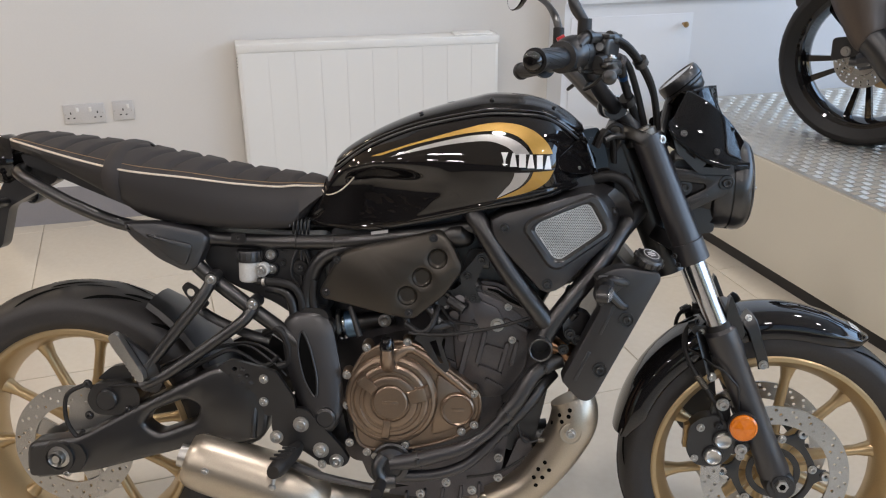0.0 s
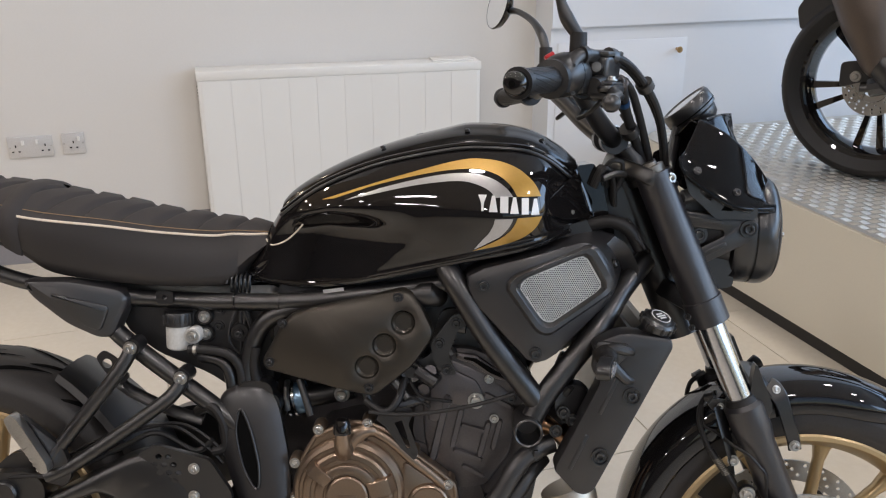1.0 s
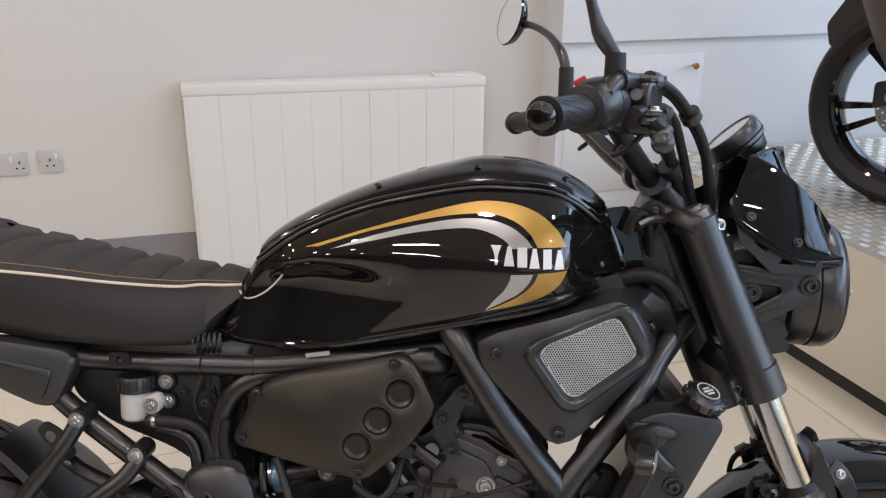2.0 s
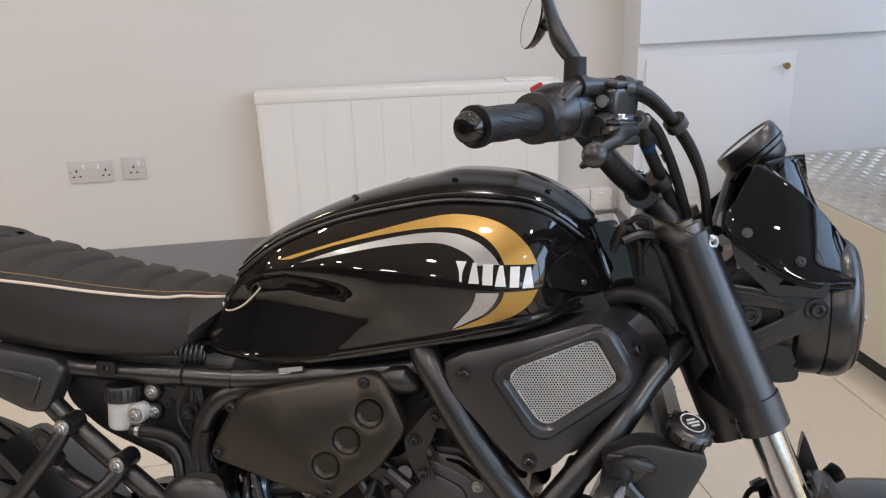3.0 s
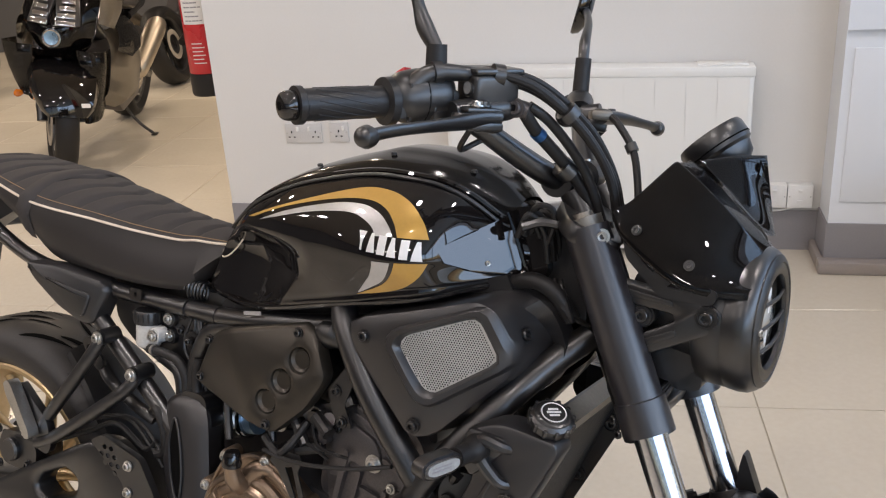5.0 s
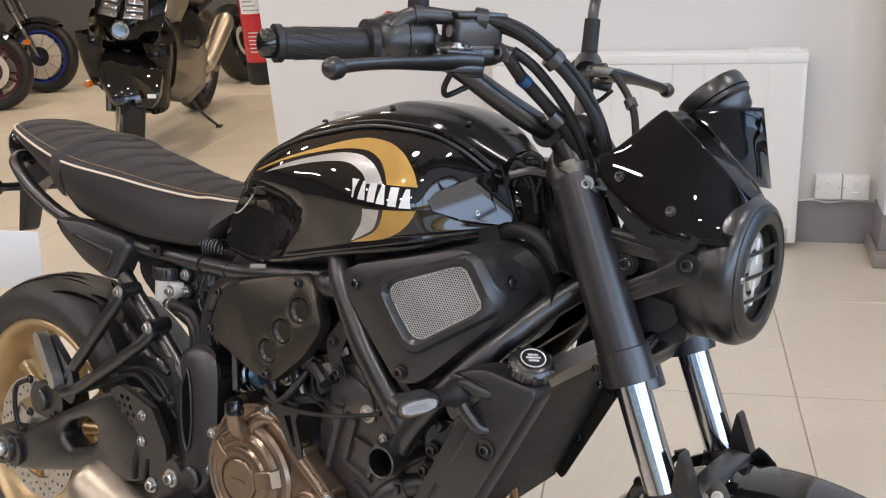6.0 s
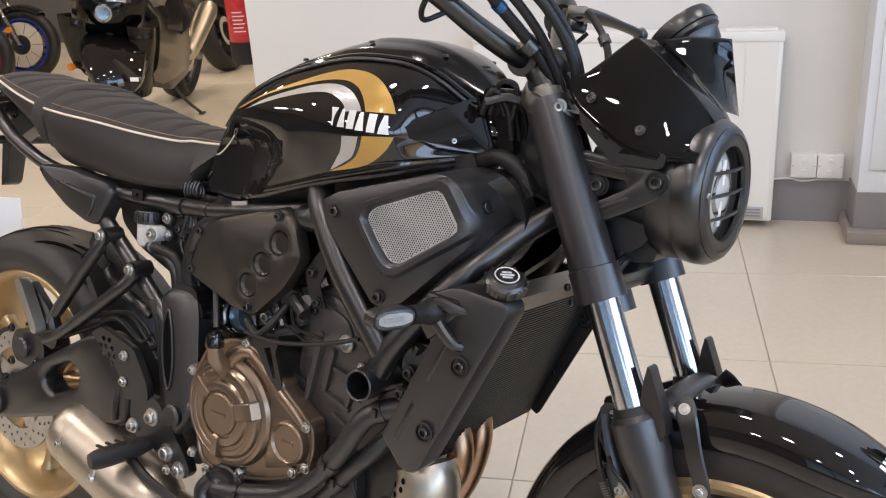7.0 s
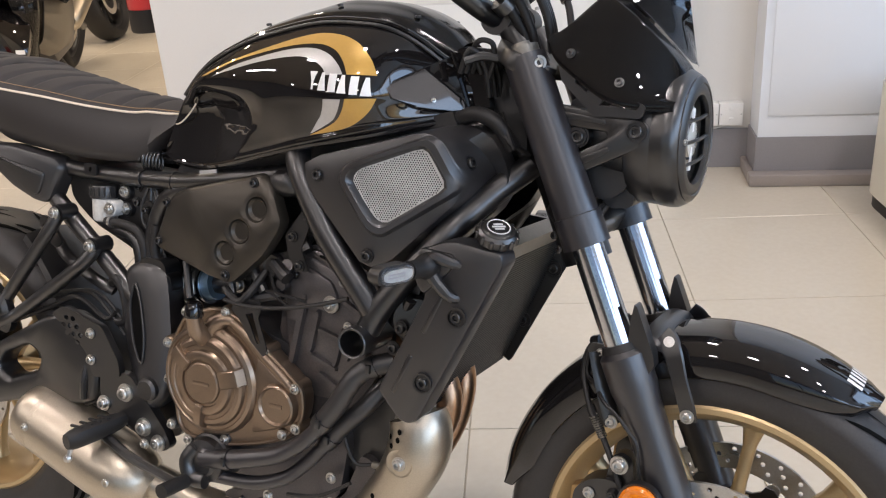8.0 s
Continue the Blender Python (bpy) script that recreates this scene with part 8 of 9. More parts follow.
    bolt(lv, (0.272, 0.208 * s, 1.088), 0.006, (0, 0, 1), M_SATIN)
    st = part("mirror", tube([(0.224, 0.232 * s, 1.108), (0.224, 0.234 * s, 1.150)], [0.0125, 0.0115], 14, 0) if s < 0 else tube([(0.212, 0.225, 1.100), (0.213, 0.226, 1.112), (0.213, 0.226, 1.113), (0.213, 0.228, 1.166)], [0.008, 0.008, 0.0125, 0.012], 16, 0), M_RUBBER, hb, "black round bar mirror")
    if s < 0:
        part("stalk", tube([(0.224, -0.234, 1.145), (0.208, -0.234, 1.168), (0.196, -0.236, 1.200), (0.170, -0.250, 1.290), (0.155, -0.262, 1.345)], [0.008, 0.010, 0.0065, 0.006, 0.006], 12, 4), M_SATIN, st)
        mc, mh = Vector((0.150, -0.285, 1.385)), -1
    else:
        part("stalk", tube([(0.213, 0.228, 1.160), (0.206, 0.245, 1.190), (0.190, 0.295, 1.222), (0.165, 0.350, 1.245), (0.146, 0.392, 1.252)], [0.008, 0.0085, 0.0065, 0.006, 0.008], 12, 4), M_SATIN, st)
        mc, mh = Vector((0.132, 0.412, 1.262)), 1
    mm = Matrix.Translation(mc) @ pose(0, 0, 0, 0, 0, 90 + 24 * mh) @ pose(0, 0, 0, 12)
    part("mirror_shell", lathe([(0, -0.018), (0.026, -0.016), (0.044, -0.004), (0.048, 0.006), (0.046, 0.009)], 40, mm), M_GLOSS, st)
    part("mirror_glass", lathe([(0, 0.0085), (0.0455, 0.0085)], 40, mm), M_MIRROR, st)
part("banjo_bolt", tube([(0.280, -0.160, 1.090), (0.302, -0.154, 1.084)], 0.010, 12, 0), M_ENGINE, hb)
bolt(hb, (0.291, -0.167, 1.087), 0.0075, material=M_ENGINE)
for k, (dy, dz, r) in enumerate(((0, 0, 0.0058), (0.010, -0.006, 0.0050), (0.018, 0.004, 0.0045))):
    part("control_cable", tube([(0.250, -0.208 + dy, 1.121 + dz), (0.274, -0.187 + dy, 1.123 + dz), (0.306, -0.155 + dy, 1.112 + dz), (0.337, -0.121 + dy, 1.083 + dz), (0.360, -0.095 + dy, 1.050 + dz), (0.376, -0.068 + dy, 1.008), (0.384, -0.055 + dy, 0.960)], r, 10, 6), M_RUBBER, BIKE, "black control cable")
part("brake_line", tube([(0.296, -0.156, 1.084), (0.302, -0.138, 1.066), (0.306, -0.122, 1.055), (0.322, -0.085, 1.025), (0.336, -0.062, 0.998), (0.352, -0.050, 0.965), (0.375, -0.05, 0.90)], 0.0078, 12, 6), M_RUBBER, BIKE, "black ribbed front brake line")
part("brake_line", tube([(0.300, -0.150, 1.090), (0.316, -0.126, 1.074), (0.334, -0.090, 1.040), (0.348, -0.066, 1.005), (0.362, -0.052, 0.960), (0.378, -0.05, 0.90)], 0.0062, 12, 6), M_RUBBER, BIKE, "black front brake line")
part("line_clamp", tube([(0.318, -0.085, 1.022), (0.326, -0.075, 1.012)], [0.014, 0.014], 14, 0), M_SATIN, BIKE)
part("cable_tie", tube([(0.333, -0.122, 1.088), (0.339, -0.115, 1.080)], 0.0135, 12, 0), M_PLASTIC, BIKE)
part("blue_sleeve", tube([(0.303, -0.133, 1.0615), (0.306, -0.124, 1.056)], 0.0086, 12, 0), M_BLUE, BIKE)
part("cable_clip", tube([(0.270, -0.188, 1.122), (0.279, -0.179, 1.121)], 0.0125, 12, 0), M_PLASTIC, BIKE)
for k in range(4):
    part("loom", tube([(0.30 + 0.008 * k, -0.07, 0.88), (0.318 + 0.006 * k, -0.085, 0.865), (0.334 + 0.005 * k, -0.088, 0.853 - 0.005 * k), (0.350, -0.080, 0.838), (0.362, -0.06, 0.828)], 0.0032, 8), M_RUBBER, BIKE)
part("loom_sleeve", tube([(0.262, -0.075, 0.868), (0.295, -0.085, 0.878), (0.325, -0.085, 0.866), (0.345, -0.075, 0.835)], 0.0105, 12), M_RUBBER, BIKE)
for k in range(3):
    part("loom", tube([(0.47, -0.03, 0.78), (0.458 - 0.006 * k, -0.06, 0.745), (0.470, -0.075, 0.72 - 0.01 * k), (0.45, -0.05, 0.70)], 0.004, 8), M_RUBBER, BIKE)
part("ignition_switch", tube([(0.330, -0.012, 0.950), (0.322, -0.012, 0.975), (0.321, -0.012, 0.980)], [0.020, 0.019, 0.016], 20, 0), M_PLASTIC, BIKE, "black ignition switch")
part("wire_loop", tube([(0.292, -0.070, 0.930), (0.286, -0.085, 0.958), (0.296, -0.090, 0.972), (0.312, -0.085, 0.968), (0.312, -0.080, 0.945), (0.304, -0.075, 0.925)], 0.0038, 8, 6), M_RUBBER, BIKE)
part("steering_stop", tube([(0.28, -0.10, 0.945), (0.30, -0.09, 0.952), (0.318, -0.08, 0.950)], 0.006, 8), M_SATIN, BIKE)
for k in range(4):
    part("loom", tube([(0.27, -0.09 + 0.02 * k, 0.93), (0.285, -0.095 + 0.02 * k, 0.96), (0.30, -0.08 + 0.02 * k, 0.94), (0.305, -0.07 + 0.02 * k, 0.90)], 0.004, 8), M_RUBBER, BIKE)

# ---- other motorcycles in the showroom ----


def plain_wheel(parent, name, c, R, half, rim, disc=0.0, turn=0.0, spokes=10, rim_r=0.225):
    """A cast wheel with tyre, spokes and brake disc at c, turned about the upright by turn degrees."""
    m = Matrix.Translation(c) @ pose(0, 0, 0, 0, 0, turn)
    w = part(name, lathe([(rim_r, half * 0.72), (rim_r - 0.012, half * 0.66), (rim_r - 0.024, half * 0.3), (rim_r - 0.026, -half * 0.3), (rim_r - 0.012, -half * 0.66), (rim_r, -half * 0.72), (rim_r - 0.020, -half * 0.6), (rim_r - 0.036, -half * 0.2), (rim_r - 0.036, half * 0.2), (rim_r - 0.020, half * 0.6)], 56, m, True), rim, parent)
    prof = [(rim_r - 0.004, -half * 0.7)]
    for k in range(17):
        a = math.pi * k / 16 - math.pi / 2
        prof.append((rim_r + 0.03 + (R - rim_r - 0.03) * math.cos(a) ** 0.75, half * math.sin(a)))
    prof.append((rim_r - 0.004, half * 0.7))
    part("tyre", lathe(prof, 64, m), M_RUBBER, w, "black road tyre")
    part("hub", lathe([(0, -0.05), (0.03, -0.05), (0.035, 0.0), (0.03, 0.05), (0, 0.05)], 24, m), rim, w)
    sp = None
    for k in range(spokes):
        mm = m @ pose(0, 0, 0, 0, -(360 / spokes * k + (8 if k % 2 else -8)))
        if sp is None:
            sp = part("spoke", loft([[Vector((r, 0.011 * sy, ww * sz)) for sy, sz in ((-1, -1), (1, -1), (1, 1), (-1, 1))] for r, ww in ((0.025, 0.014), (0.1, 0.008), (rim_r - 0.03, 0.012))]), rim, w)
            sp.matrix_basis = mm
        else:
            share("spoke", sp, w, mm)
    if disc:
        inner = 0.66 if disc < 0.16 else 0.44
        for s in (-1, 1):
            part("brake_disc", lathe([(disc * inner, 0.062 * s), (disc, 0.062 * s), (disc, 0.066 * s), (disc * inner, 0.066 * s)], 48, m, True), M_DISC, w)
            part("disc_carrier", lathe([(0.03, 0.058 * s), (disc * inner * 1.03, 0.060 * s), (disc * inner * 1.03, 0.063 * s), (0.03, 0.064 * s)], 24, m, True), M_SATIN, w)
            for k in range(10 if inner < 0.5 else 0):
                a = 36 * k
                part("disc_gap", box(disc * 0.5, 0.007, 0.004, m @ pose(0, 0, 0, 0, -a) @ pose(disc * 0.76, 0.064 * s, 0)), M_SATIN, w)
    return w


def parked_bike(name, label, m, body, rim, turn=0.0, disc=0.145, group="parked showroom motorcycles", rear_half=0.088, rear_rim=0.225):
    """A motorcycle at rest; the front axle over the origin, +x ahead."""
    b = thing(name, label, "motorcycle", group, m)
    plain_wheel(b, "front_wheel", Vector((0, 0, 0.30)), 0.30, 0.060, rim, disc, turn)
    plain_wheel(b, "rear_wheel", Vector((-1.42, 0, 0.315)), 0.315, rear_half, rim, 0.0 if rear_rim > 0.23 else 0.12, 0.0, 10, rear_rim)
    t = pose(0, 0, 0, 0, 0, turn)
    for s in (-1, 1):
        f = part("fork_leg", tube([t @ Vector((0, 0.10 * s, 0.29)), t @ Vector((-0.10, 0.10 * s, 0.52))], 0.027, 16, 0), M_SATIN, b)
        part("stanchion", tube([t @ Vector((-0.10, 0.10 * s, 0.52)), t @ Vector((-0.16, 0.10 * s, 0.66))], 0.021, 16, 0), M_CHROME, f)
        part("fork_upper", tube([t @ Vector((-0.16, 0.10 * s, 0.66)), t @ Vector((-0.27, 0.10 * s, 0.93))], 0.029, 16, 0), M_SATIN, f)
        part("caliper", box(0.07, 0.04, 0.10, t @ pose(-0.13, 0.10 * s, 0.36, 0, 20), 0.01), M_SATIN, f)
        part("reflector", lathe([(0, -0.008), (0.024, -0.006), (0.026, 0), (0, 0.001)], 20, t @ Matrix.Translation((-0.055, 0.135 * s, 0.42)) @ pose(0, 0, 0, 0, 0, 0 if s < 0 else 180)), M_AMBER, f, "round amber reflector")
    # mudguard
    rings = []
    for i in range(15):
        a = radians(160 - 105 * i / 14)
        rings.append([t @ Vector((r * math.cos(a), y, 0.30 + r * math.sin(a))) for y, r in ((-0.074, 0.285), (-0.070, 0.318), (-0.035, 0.332), (0, 0.336), (0.035, 0.332), (0.070, 0.318), (0.074, 0.285), (0.06, 0.31), (0, 0.325), (-0.06, 0.31))])
    part("front_mudguard", loft(rings), M_GLOSS, b, "gloss black front mudguard")
    part("frame", tube([(-0.25, 0, 0.88), (-0.5, 0.0, 0.75), (-0.9, 0, 0.55), (-1.05, 0, 0.42)], 0.045, 12), M_SATIN, b)
    part("engine", plate([(-0.40, 0.35), (-0.45, 0.62), (-0.70, 0.66), (-0.95, 0.52), (-0.92, 0.28), (-0.55, 0.24)], -0.19, 0.19, 0.02, 0.03), M_ENGINE, b)
    for s in (-1, 1):
        part("swingarm", tube([(-0.95, 0.12 * s, 0.42), (-1.2, 0.13 * s, 0.38), (-1.42, 0.125 * s, 0.315)], 0.03, 10), M_SATIN, b)
    part("fuel_tank", loft([[Vector((x, w * math.sin(a), z + h * math.cos(a))) for a in [2 * math.pi * k / 20 for k in range(20)]] for x, w, z, h in ((-0.34, 0.07, 0.92, 0.04), (-0.42, 0.15, 0.93, 0.09), (-0.58, 0.17, 0.94, 0.12), (-0.75, 0.13, 0.90, 0.10), (-0.84, 0.08, 0.86, 0.05))]), body, b)
    part("seat", loft([[Vector((x, w * math.sin(a), z + h * math.cos(a))) for a in [2 * math.pi * k / 16 for k in range(16)]] for x, w, z, h in ((-0.80, 0.09, 0.85, 0.03), (-0.98, 0.14, 0.83, 0.04), (-1.25, 0.13, 0.88, 0.05), (-1.48, 0.08, 0.93, 0.03))]), M_LEATHER, b)
    part("tail", loft([[Vector((x, w * math.sin(a), z + h * math.cos(a))) for a in [2 * math.pi * k / 16 for k in range(16)]] for x, w, z, h in ((-0.95, 0.12, 0.76, 0.05), (-1.25, 0.13, 0.82, 0.06), (-1.60, 0.05, 0.90, 0.03))]), body, b)
    part("handlebar", tube([(-0.33, -0.38, 1.05), (-0.27, -0.18, 1.06), (-0.26, 0, 1.03), (-0.27, 0.18, 1.06), (-0.33, 0.38, 1.05)], 0.014, 10), M_SATIN, b)
    part("silencer", tube([(-0.95, 0.17, 0.30), (-1.10, 0.20, 0.36), (-1.16, 0.21, 0.40), (-1.45, 0.24, 0.62), (-1.48, 0.24, 0.64)], [0.03, 0.034, 0.064, 0.070, 0.060], 22, 4), M_MUFFLER, b, "satin steel silencer")
    st = part("side_stand", tube([(-0.75, 0.12, 0.26), (-0.74, 0.22, 0.15), (-0.72, 0.33, 0.085)], 0.010, 8), M_SATIN, b)
    part("stand_foot", box(0.05, 0.035, 0.008, pose(-0.72, 0.34, 0.082, 12)), M_SATIN, st)
    return b


def shell(name, rows, material, parent, label="", th=0.004):
    """A thin moulded panel through rows of points."""
    bm = loft([spline(r, 4) for r in rows], False, False)
    bmesh.ops.solidify(bm, geom=bm.faces[:], thickness=th)
    return part(name, bm, material, parent, label, 60)


def sports_tourer():
    b = parked_bike("motorcycle", "black and grey sports tourer facing out, on its side stand", pose(-2.293, 4.639, 0, -12, 0, -74), M_GLOSS, M_SATIN, 24)
    for o in b.children:
        if o.name.startswith("silencer"):
            o.location.y -= 0.085
    # nose with its lamp cells and round badge
    rows = []
    for z, w, x in ((0.640, 0.10, 0.07), (0.690, 0.15, 0.135), (0.770, 0.185, 0.160), (0.850, 0.195, 0.140), (0.950, 0.185, 0.075), (1.060, 0.155, -0.02)):
        rows.append([(x - 0.13 * abs(f) ** 2.2, w * f, z + 0.03 * abs(f)) for f in (-1, -0.7, -0.35, 0, 0.35, 0.7, 1)])
    shell("fairing_nose", rows, M_GLOSS, b, "gloss black fairing nose")
    for s in (-1, 1):
        lamp = part("headlamp", box(0.02, 0.118, 0.150, pose(0.103, 0.066 * s, 0.900, 0, -30, 20 * s), 0.008), M_SATIN, b, "multi-cell headlamp")
        for k in range(4):
            part("lamp_cell", box(0.012, 0.100 - 0.010 * k, 0.028, pose(0.152 - 0.020 * k, 0.066 * s, 0.850 + 0.035 * k, 0, -30, 20 * s), 0.006, 3), M_CHROME, lamp, "bright reflector cell")
        # front lobe beside the wheel, its inner edge round the mudguard
        low = 0.42 if s < 0 else 0.30
        rows = []
        for f in (0, 0.25, 0.5, 0.75, 1):
            z = 0.715 + (low - 0.715) * f
            outer = (0.285 if s < 0 else 0.235) - 0.06 * f ** 2
            inner = 0.11 + 0.02 * smooth(f * 2)
            x = 0.10 - 0.10 * f
            rows.append([(x + 0.02, inner, z), (x + 0.025, (inner + outer) / 2, z), (x - 0.01, outer - 0.01, z), (x - 0.08, outer, z - 0.004), (x - 0.20, outer - 0.012, z - 0.01)])
        shell("fairing_lobe", [[(p[0], p[1] * s, p[2]) for p in r] for r in rows], M_GLOSS, b, "gloss black fairing lobe beside the wheel")
        rows = []
        for x, y, z0, z1 in ((-0.08, 0.236, 0.40, 0.80), (-0.30, 0.285, 0.33, 0.82), (-0.55, 0.275, 0.32, 0.74), (-0.80, 0.205, 0.38, 0.62)):
            rows.append([(x, y * 0.80 * s, z1), (x, y * 0.97 * s, z1 - 0.08), (x, y * s, (z0 + z1) / 2), (x, y * 0.94 * s, z0 + 0.06), (x, y * 0.70 * s, z0)])
        shell("fairing_side", rows, M_FAIRING, b, "grey metallic fairing side")
        shell("fairing_inset", [[(-0.10, 0.268 * s, 0.70), (-0.10, 0.270 * s, 0.78), (-0.09, 0.235 * s, 0.86)], [(-0.30, 0.295 * s, 0.64), (-0.30, 0.288 * s, 0.76), (-0.28, 0.250 * s, 0.87)], [(-0.52, 0.286 * s, 0.66), (-0.52, 0.280 * s, 0.72), (-0.50, 0.240 * s, 0.80)]], M_GLOSS, b, "gloss black fairing inset")
        shell("fairing_shoulder", [[(0.02, 0.165 * s, 0.86), (-0.02, 0.215 * s, 0.84), (-0.08, 0.250 * s, 0.82)], [(-0.06, 0.155 * s, 1.00), (-0.12, 0.215 * s, 0.96), (-0.20, 0.255 * s, 0.90)], [(-0.14, 0.135 * s, 1.10), (-0.22, 0.190 * s, 1.05), (-0.34, 0.225 * s, 0.96)]], M_FAIRING, b, "grey metallic fairing shoulder")
        if s < 0:
            part("indicator", tube([(0.00, 0.200 * s, 0.43), (0.01, 0.232 * s, 0.42), (0.01, 0.245 * s, 0.418)], [0.010, 0.022, 0.014], 12, 3), M_AMBER, b)
        part("mirror", lathe([(0, -0.02), (0.05, -0.012), (0.07, 0.0), (0.05, 0.014), (0, 0.016)], 24, pose(-0.16, 0.40 * s, 1.30, 0, 0, 90)), M_GLOSS, b)
        part("mirror_stalk", tube([(-0.10, 0.20 * s, 1.08), (-0.13, 0.30 * s, 1.24), (-0.16, 0.38 * s, 1.29)], 0.010, 8), M_SATIN, b)
    shell("chin_panel", [[(0.10, -0.14, 0.70), (0.135, -0.07, 0.70), (0.145, 0, 0.70), (0.135, 0.07, 0.70), (0.10, 0.14, 0.70)], [(0.06, -0.15, 0.655), (0.09, -0.07, 0.66), (0.10, 0, 0.662), (0.09, 0.07, 0.66), (0.06, 0.15, 0.655)], [(-0.06, -0.15, 0.60), (-0.05, -0.07, 0.62), (-0.05, 0, 0.625), (-0.05, 0.07, 0.62), (-0.06, 0.15, 0.60)]], M_GLOSS, b)
    badge = part("badge", lathe([(0, 0.004), (0.030, 0.003), (0.038, 0.006), (0.046, 0.004), (0.048, 0.0), (0, -0.002)], 32, Matrix.Translation((0.163, 0, 0.770)) @ pose(0, 0, 0, 0, 0, -90) @ pose(0, 0, 0, 8)), M_PALEBLUE, b, "round blue and silver badge")
    part("badge_ring", lathe([(0.036, 0.006), (0.041, 0.009), (0.046, 0.005)], 32, Matrix.Translation((0.163, 0, 0.770)) @ pose(0, 0, 0, 0, 0, -90) @ pose(0, 0, 0, 8), True), M_CHROME, badge)
    tw = pose(0, 0, 0, 0, 0, 24)
    rings = []
    for i in range(20):
        a = radians(175 - 158 * i / 19)
        e = min(1.0, i / 3, (19 - i) / 5) ** 0.5
        pr = [(-0.165, 0.20), (-0.174, 0.265), (-0.155, 0.318), (-0.08, 0.345), (0, 0.351), (0.08, 0.345), (0.155, 0.318), (0.174, 0.265), (0.165, 0.20), (0.140, 0.270), (0.05, 0.328), (-0.05, 0.328), (-0.140, 0.270)]
        rings.append([tw @ Vector(((0.31 + (r - 0.31) * (0.3 + 0.7 * e)) * math.cos(a), y * (0.55 + 0.45 * e), 0.30 + (0.31 + (r - 0.31) * (0.3 + 0.7 * e)) * math.sin(a))) for y, r in pr])
    guard = part("broad_mudguard", loft(rings), M_GLOSS, b, "broad gloss black front mudguard")
    part("logo_bar", box(0.004, 0.045, 0.022, tw @ pose(0.296, 0.085, 0.455, 0, -30, 10)), M_LOGO, guard)
    rows = [[(x - 0.07 * (f * f), w * f, z) for f in (-1, -0.6, -0.2, 0.2, 0.6, 1)] for z, w, x in ((1.05, 0.14, -0.02), (1.2, 0.15, -0.10), (1.36, 0.14, -0.18), (1.48, 0.10, -0.24))]
    shell("windscreen", rows, M_GLOSS, b, "smoked windscreen", 0.003)
    return b


M_FAIRING = surf("grey_metallic_paint", (0.33, 0.29, 0.23), 0.34, metal=0.35, var=0.05, scale=4, coat=0.6)
sports_tourer()
parked_bike("motorcycle", "dark motorcycle with blue wheels on its side stand", pose(-4.56, 6.66, 0, -10, 0, 8), M_BLUERIM, M_BLUERIM, 8, 0.185)
parked_bike("motorcycle", "orange and black motorcycle with dark wheels on its side stand", pose(-4.45, 5.98, 0, -10, 0, 14), M_ORANGE, M_REDRIM, 6)
parked_bike("motorcycle", "black motorcycle parked with its tail towards the aisle", pose(-3.0, 8.50, 0, -10, 0, 96), M_GLOSS, M_SATIN, 0)


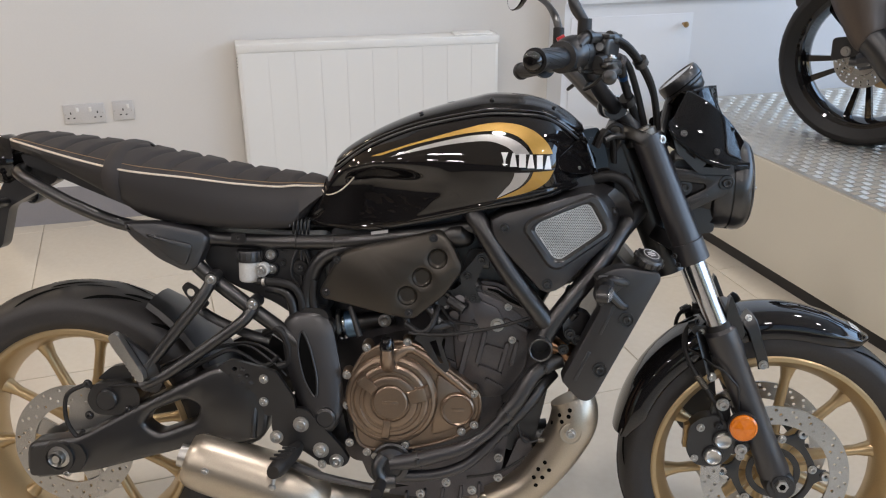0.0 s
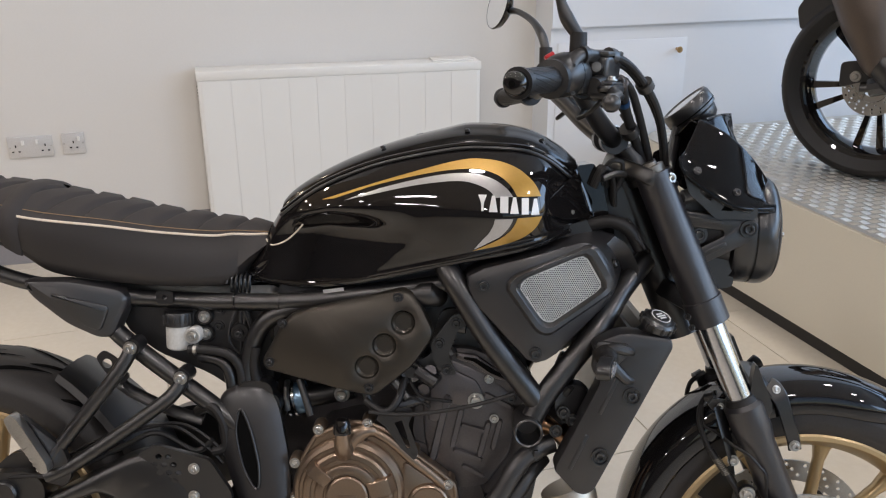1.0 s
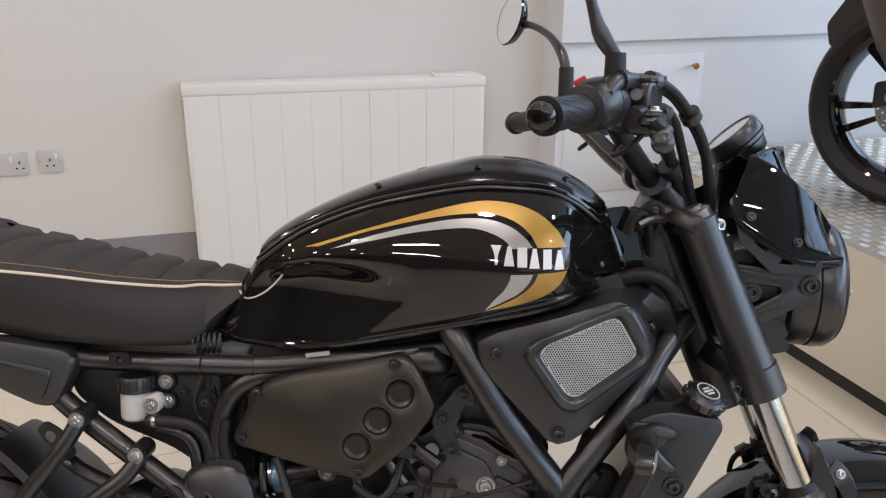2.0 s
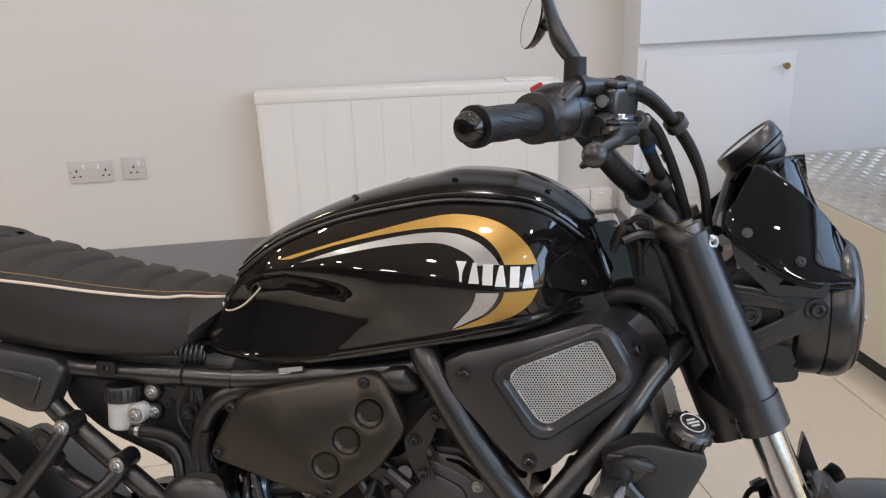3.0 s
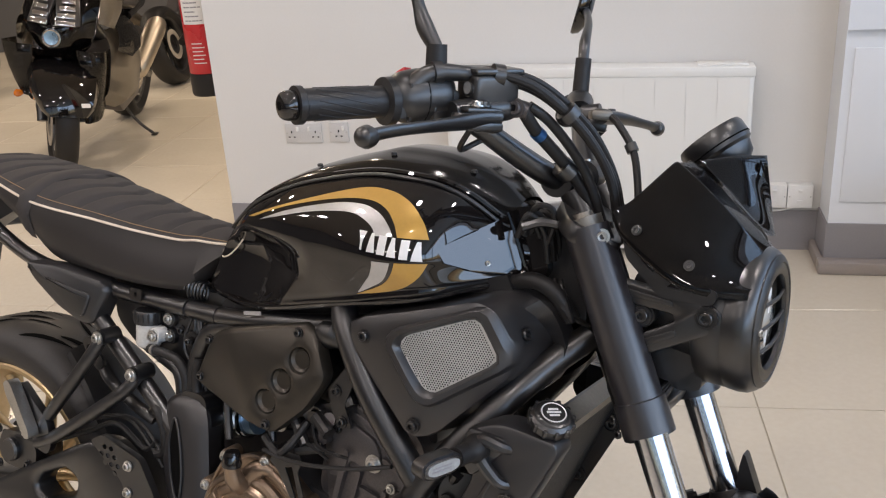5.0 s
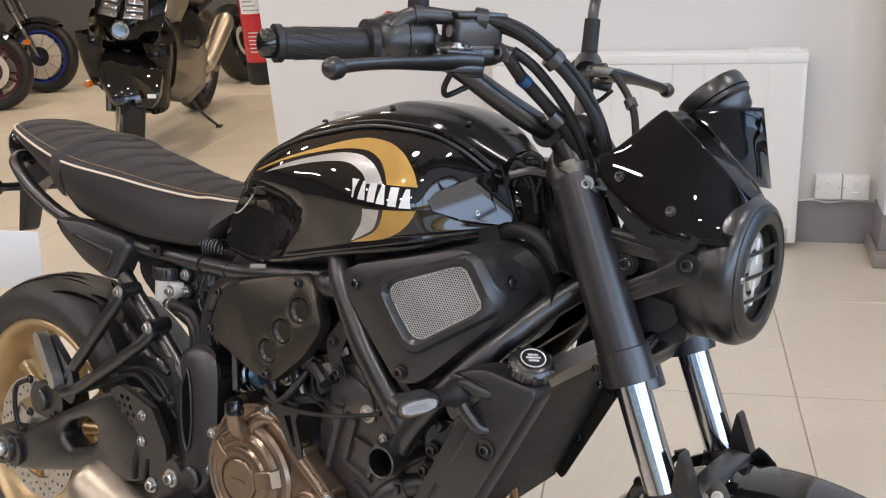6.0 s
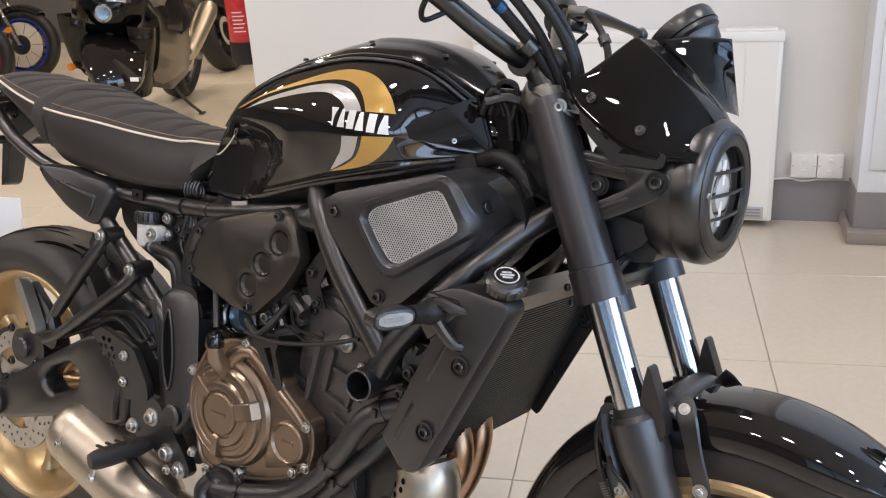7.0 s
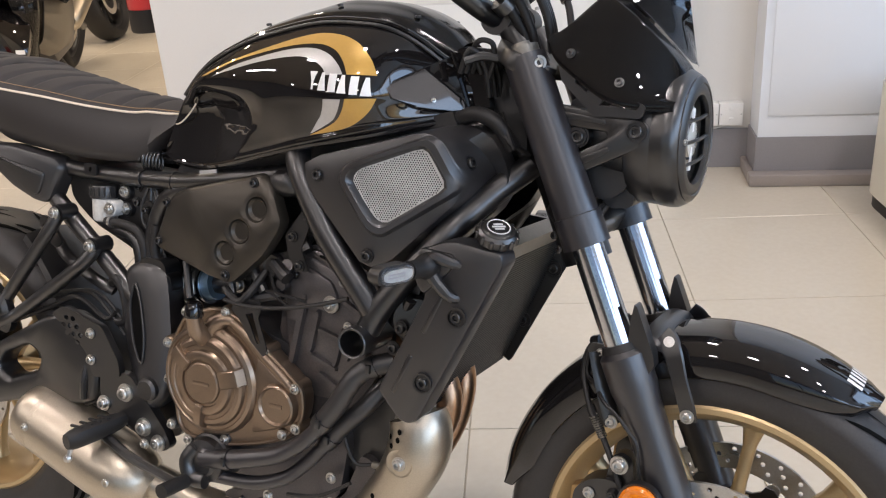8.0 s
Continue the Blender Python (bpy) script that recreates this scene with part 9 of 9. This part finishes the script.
# ---- motorcycle on the platform, seen from behind its rear wheel ----
def platform_bike():
    b = parked_bike("motorcycle", "black motorcycle with bronze silencer on the display platform", pose(3.174, 1.491, PH - 0.002, -3, 0, -55), M_GLOSS, M_GLOSS, 0, 0.145, rear_half=0.078, rear_rim=0.250)
    R = Vector((-1.42, 0, 0.315))
    pipe = [Vector((R.x + x, -0.17 + 0.1 * (z - 0.41), z)) for x, z in ((0.34, 0.22), (0.25, 0.235), (0.154, 0.289), (0.08, 0.365), (0.03, 0.408))]
    part("exhaust_pipe", tube(pipe, [0.030, 0.036, 0.046, 0.050, 0.052], 26, 5), M_SATIN, b, "black exhaust pipe")
    can = [Vector((R.x + x, -0.17 + 0.1 * (z - 0.41), z)) for x, z in ((0.036, 0.402), (0.026, 0.412), (0.0, 0.465), (-0.03, 0.535), (-0.09, 0.66), (-0.13, 0.74))]
    part("silencer", tube(can, [0.053, 0.060, 0.072, 0.088, 0.092, 0.075], 30, 5), M_BRONZECAN, b, "bronze grey tapered silencer")
    hs = [circle(R.x + r * math.cos(a), R.z + r * math.sin(a), 0.0035, 8) for r, n in ((0.062, 14), (0.074, 18), (0.086, 20)) for a in [2 * math.pi * k / n + r * 9 for k in range(n)]]
    part("drilled_disc", plate(circle(R.x, R.z, 0.095, 48), -0.096, -0.091, 0.0, 0, hs + [circle(R.x, R.z, 0.052, 28)]), M_STEEL, b, "drilled rear brake disc")
    part("sensor_ring", lathe([(0.032, -0.100), (0.050, -0.100), (0.050, -0.094), (0.032, -0.094)], 40, Matrix.Translation((R.x, 0, R.z)), True), M_STEEL, b)
    part("caliper_arm", plate([(R.x - 0.095, R.z - 0.01), (R.x - 0.10, R.z + 0.07), (R.x - 0.02, R.z + 0.085), (R.x + 0.03, R.z + 0.03), (R.x - 0.04, R.z + 0.01)], -0.128, -0.100, 0.006, 0.015), M_SATIN, b)
    part("caliper_bolt", lathe([(0, -0.140), (0.008, -0.140), (0.010, -0.134), (0.017, -0.134), (0.018, -0.126), (0, -0.126)], 20, Matrix.Translation((R.x - 0.048, 0, R.z + 0.030))), M_STEEL, b)
    for s in (-1, 1):
        part("swingarm_beam", tube([(R.x - 0.03, -0.118 * s, R.z), (R.x + 0.2, -0.125 * s, R.z + 0.03), (R.x + 0.47, -0.12 * s, R.z + 0.10)], [0.022, 0.026, 0.032], 12, 4, True, 0.6), M_SATIN, b)
    part("sprocket_guard", plate([(R.x + 0.05, R.z - 0.085), (R.x + 0.16, R.z - 0.09), (R.x + 0.17, R.z - 0.055), (R.x + 0.06, R.z - 0.05)], -0.075, -0.060, 0.004, 0.012), M_GOLDRIM, b)
    part("tail_flap", plate([(R.x - 0.27, R.z + 0.15), (R.x - 0.29, R.z + 0.22), (R.x - 0.16, R.z + 0.45), (R.x - 0.08, R.z + 0.45), (R.x - 0.19, R.z + 0.19)], -0.06, 0.06, 0.012, 0.015), M_PLASTIC, b, "dark tail flap")
    # tread grooves are near-black strips on the tyre, their shade put into colour
    bm = bmesh.new()
    for k in range(22):
        for s in (-1, 1):
            a0 = radians(360 / 22 * (k + (0.5 if s > 0 else 0)))
            q = []
            for da, t in ((0.0, 0.12), (0.035, 0.12), (0.16, 0.85), (0.125, 0.85)):
                rr = 0.280 + 0.035 * math.cos(t) ** 0.75 + 0.0012
                q.append(bm.verts.new(R + Vector((rr * math.cos(a0 + da), 0.078 * math.sin(t) * s, rr * math.sin(a0 + da)))))
            bm.faces.new(q)
    g = part("tread_groove", bm, M_HOLE_SHADE, b)
    tagged(g, "tread grooves drawn as near-black strips on the tyre", kind="stuff")
    return b


platform_bike()

# ---- floor tiles, last ----
TILE, GAP = 0.60, 0.003


GRID = pose(1.232, 2.555, 0, 0, 0, 4.2)


def floor_tiles():
    base = part("tile", box(TILE - GAP, TILE - GAP, 0.008, Matrix(), 0.0012, 1), M_TILE, floor)
    base.matrix_basis = GRID @ pose(TILE / 2, TILE / 2, -0.004)
    bm = bmesh.new()
    for i in range(-18, 10):
        for j in range(-13, 12):
            m = GRID @ pose(TILE * (i + 0.5), TILE * (j + 0.5), -0.004)
            cx, cy = m.translation.xy
            if (i, j) == (0, 0) or not (X0 < cx < X1 and Y0 < cy < Y1):
                continue
            if -8 <= i < 4 and -4 <= j < 8:
                share("tile", base, floor, m)
            else:
                add_box(bm, TILE - GAP, TILE - GAP, 0.008, m)
    rest = part("far_tiles", bm, M_TILE, floor)
    tagged(rest, "cream floor tiles further off", kind="stuff")


floor_tiles()
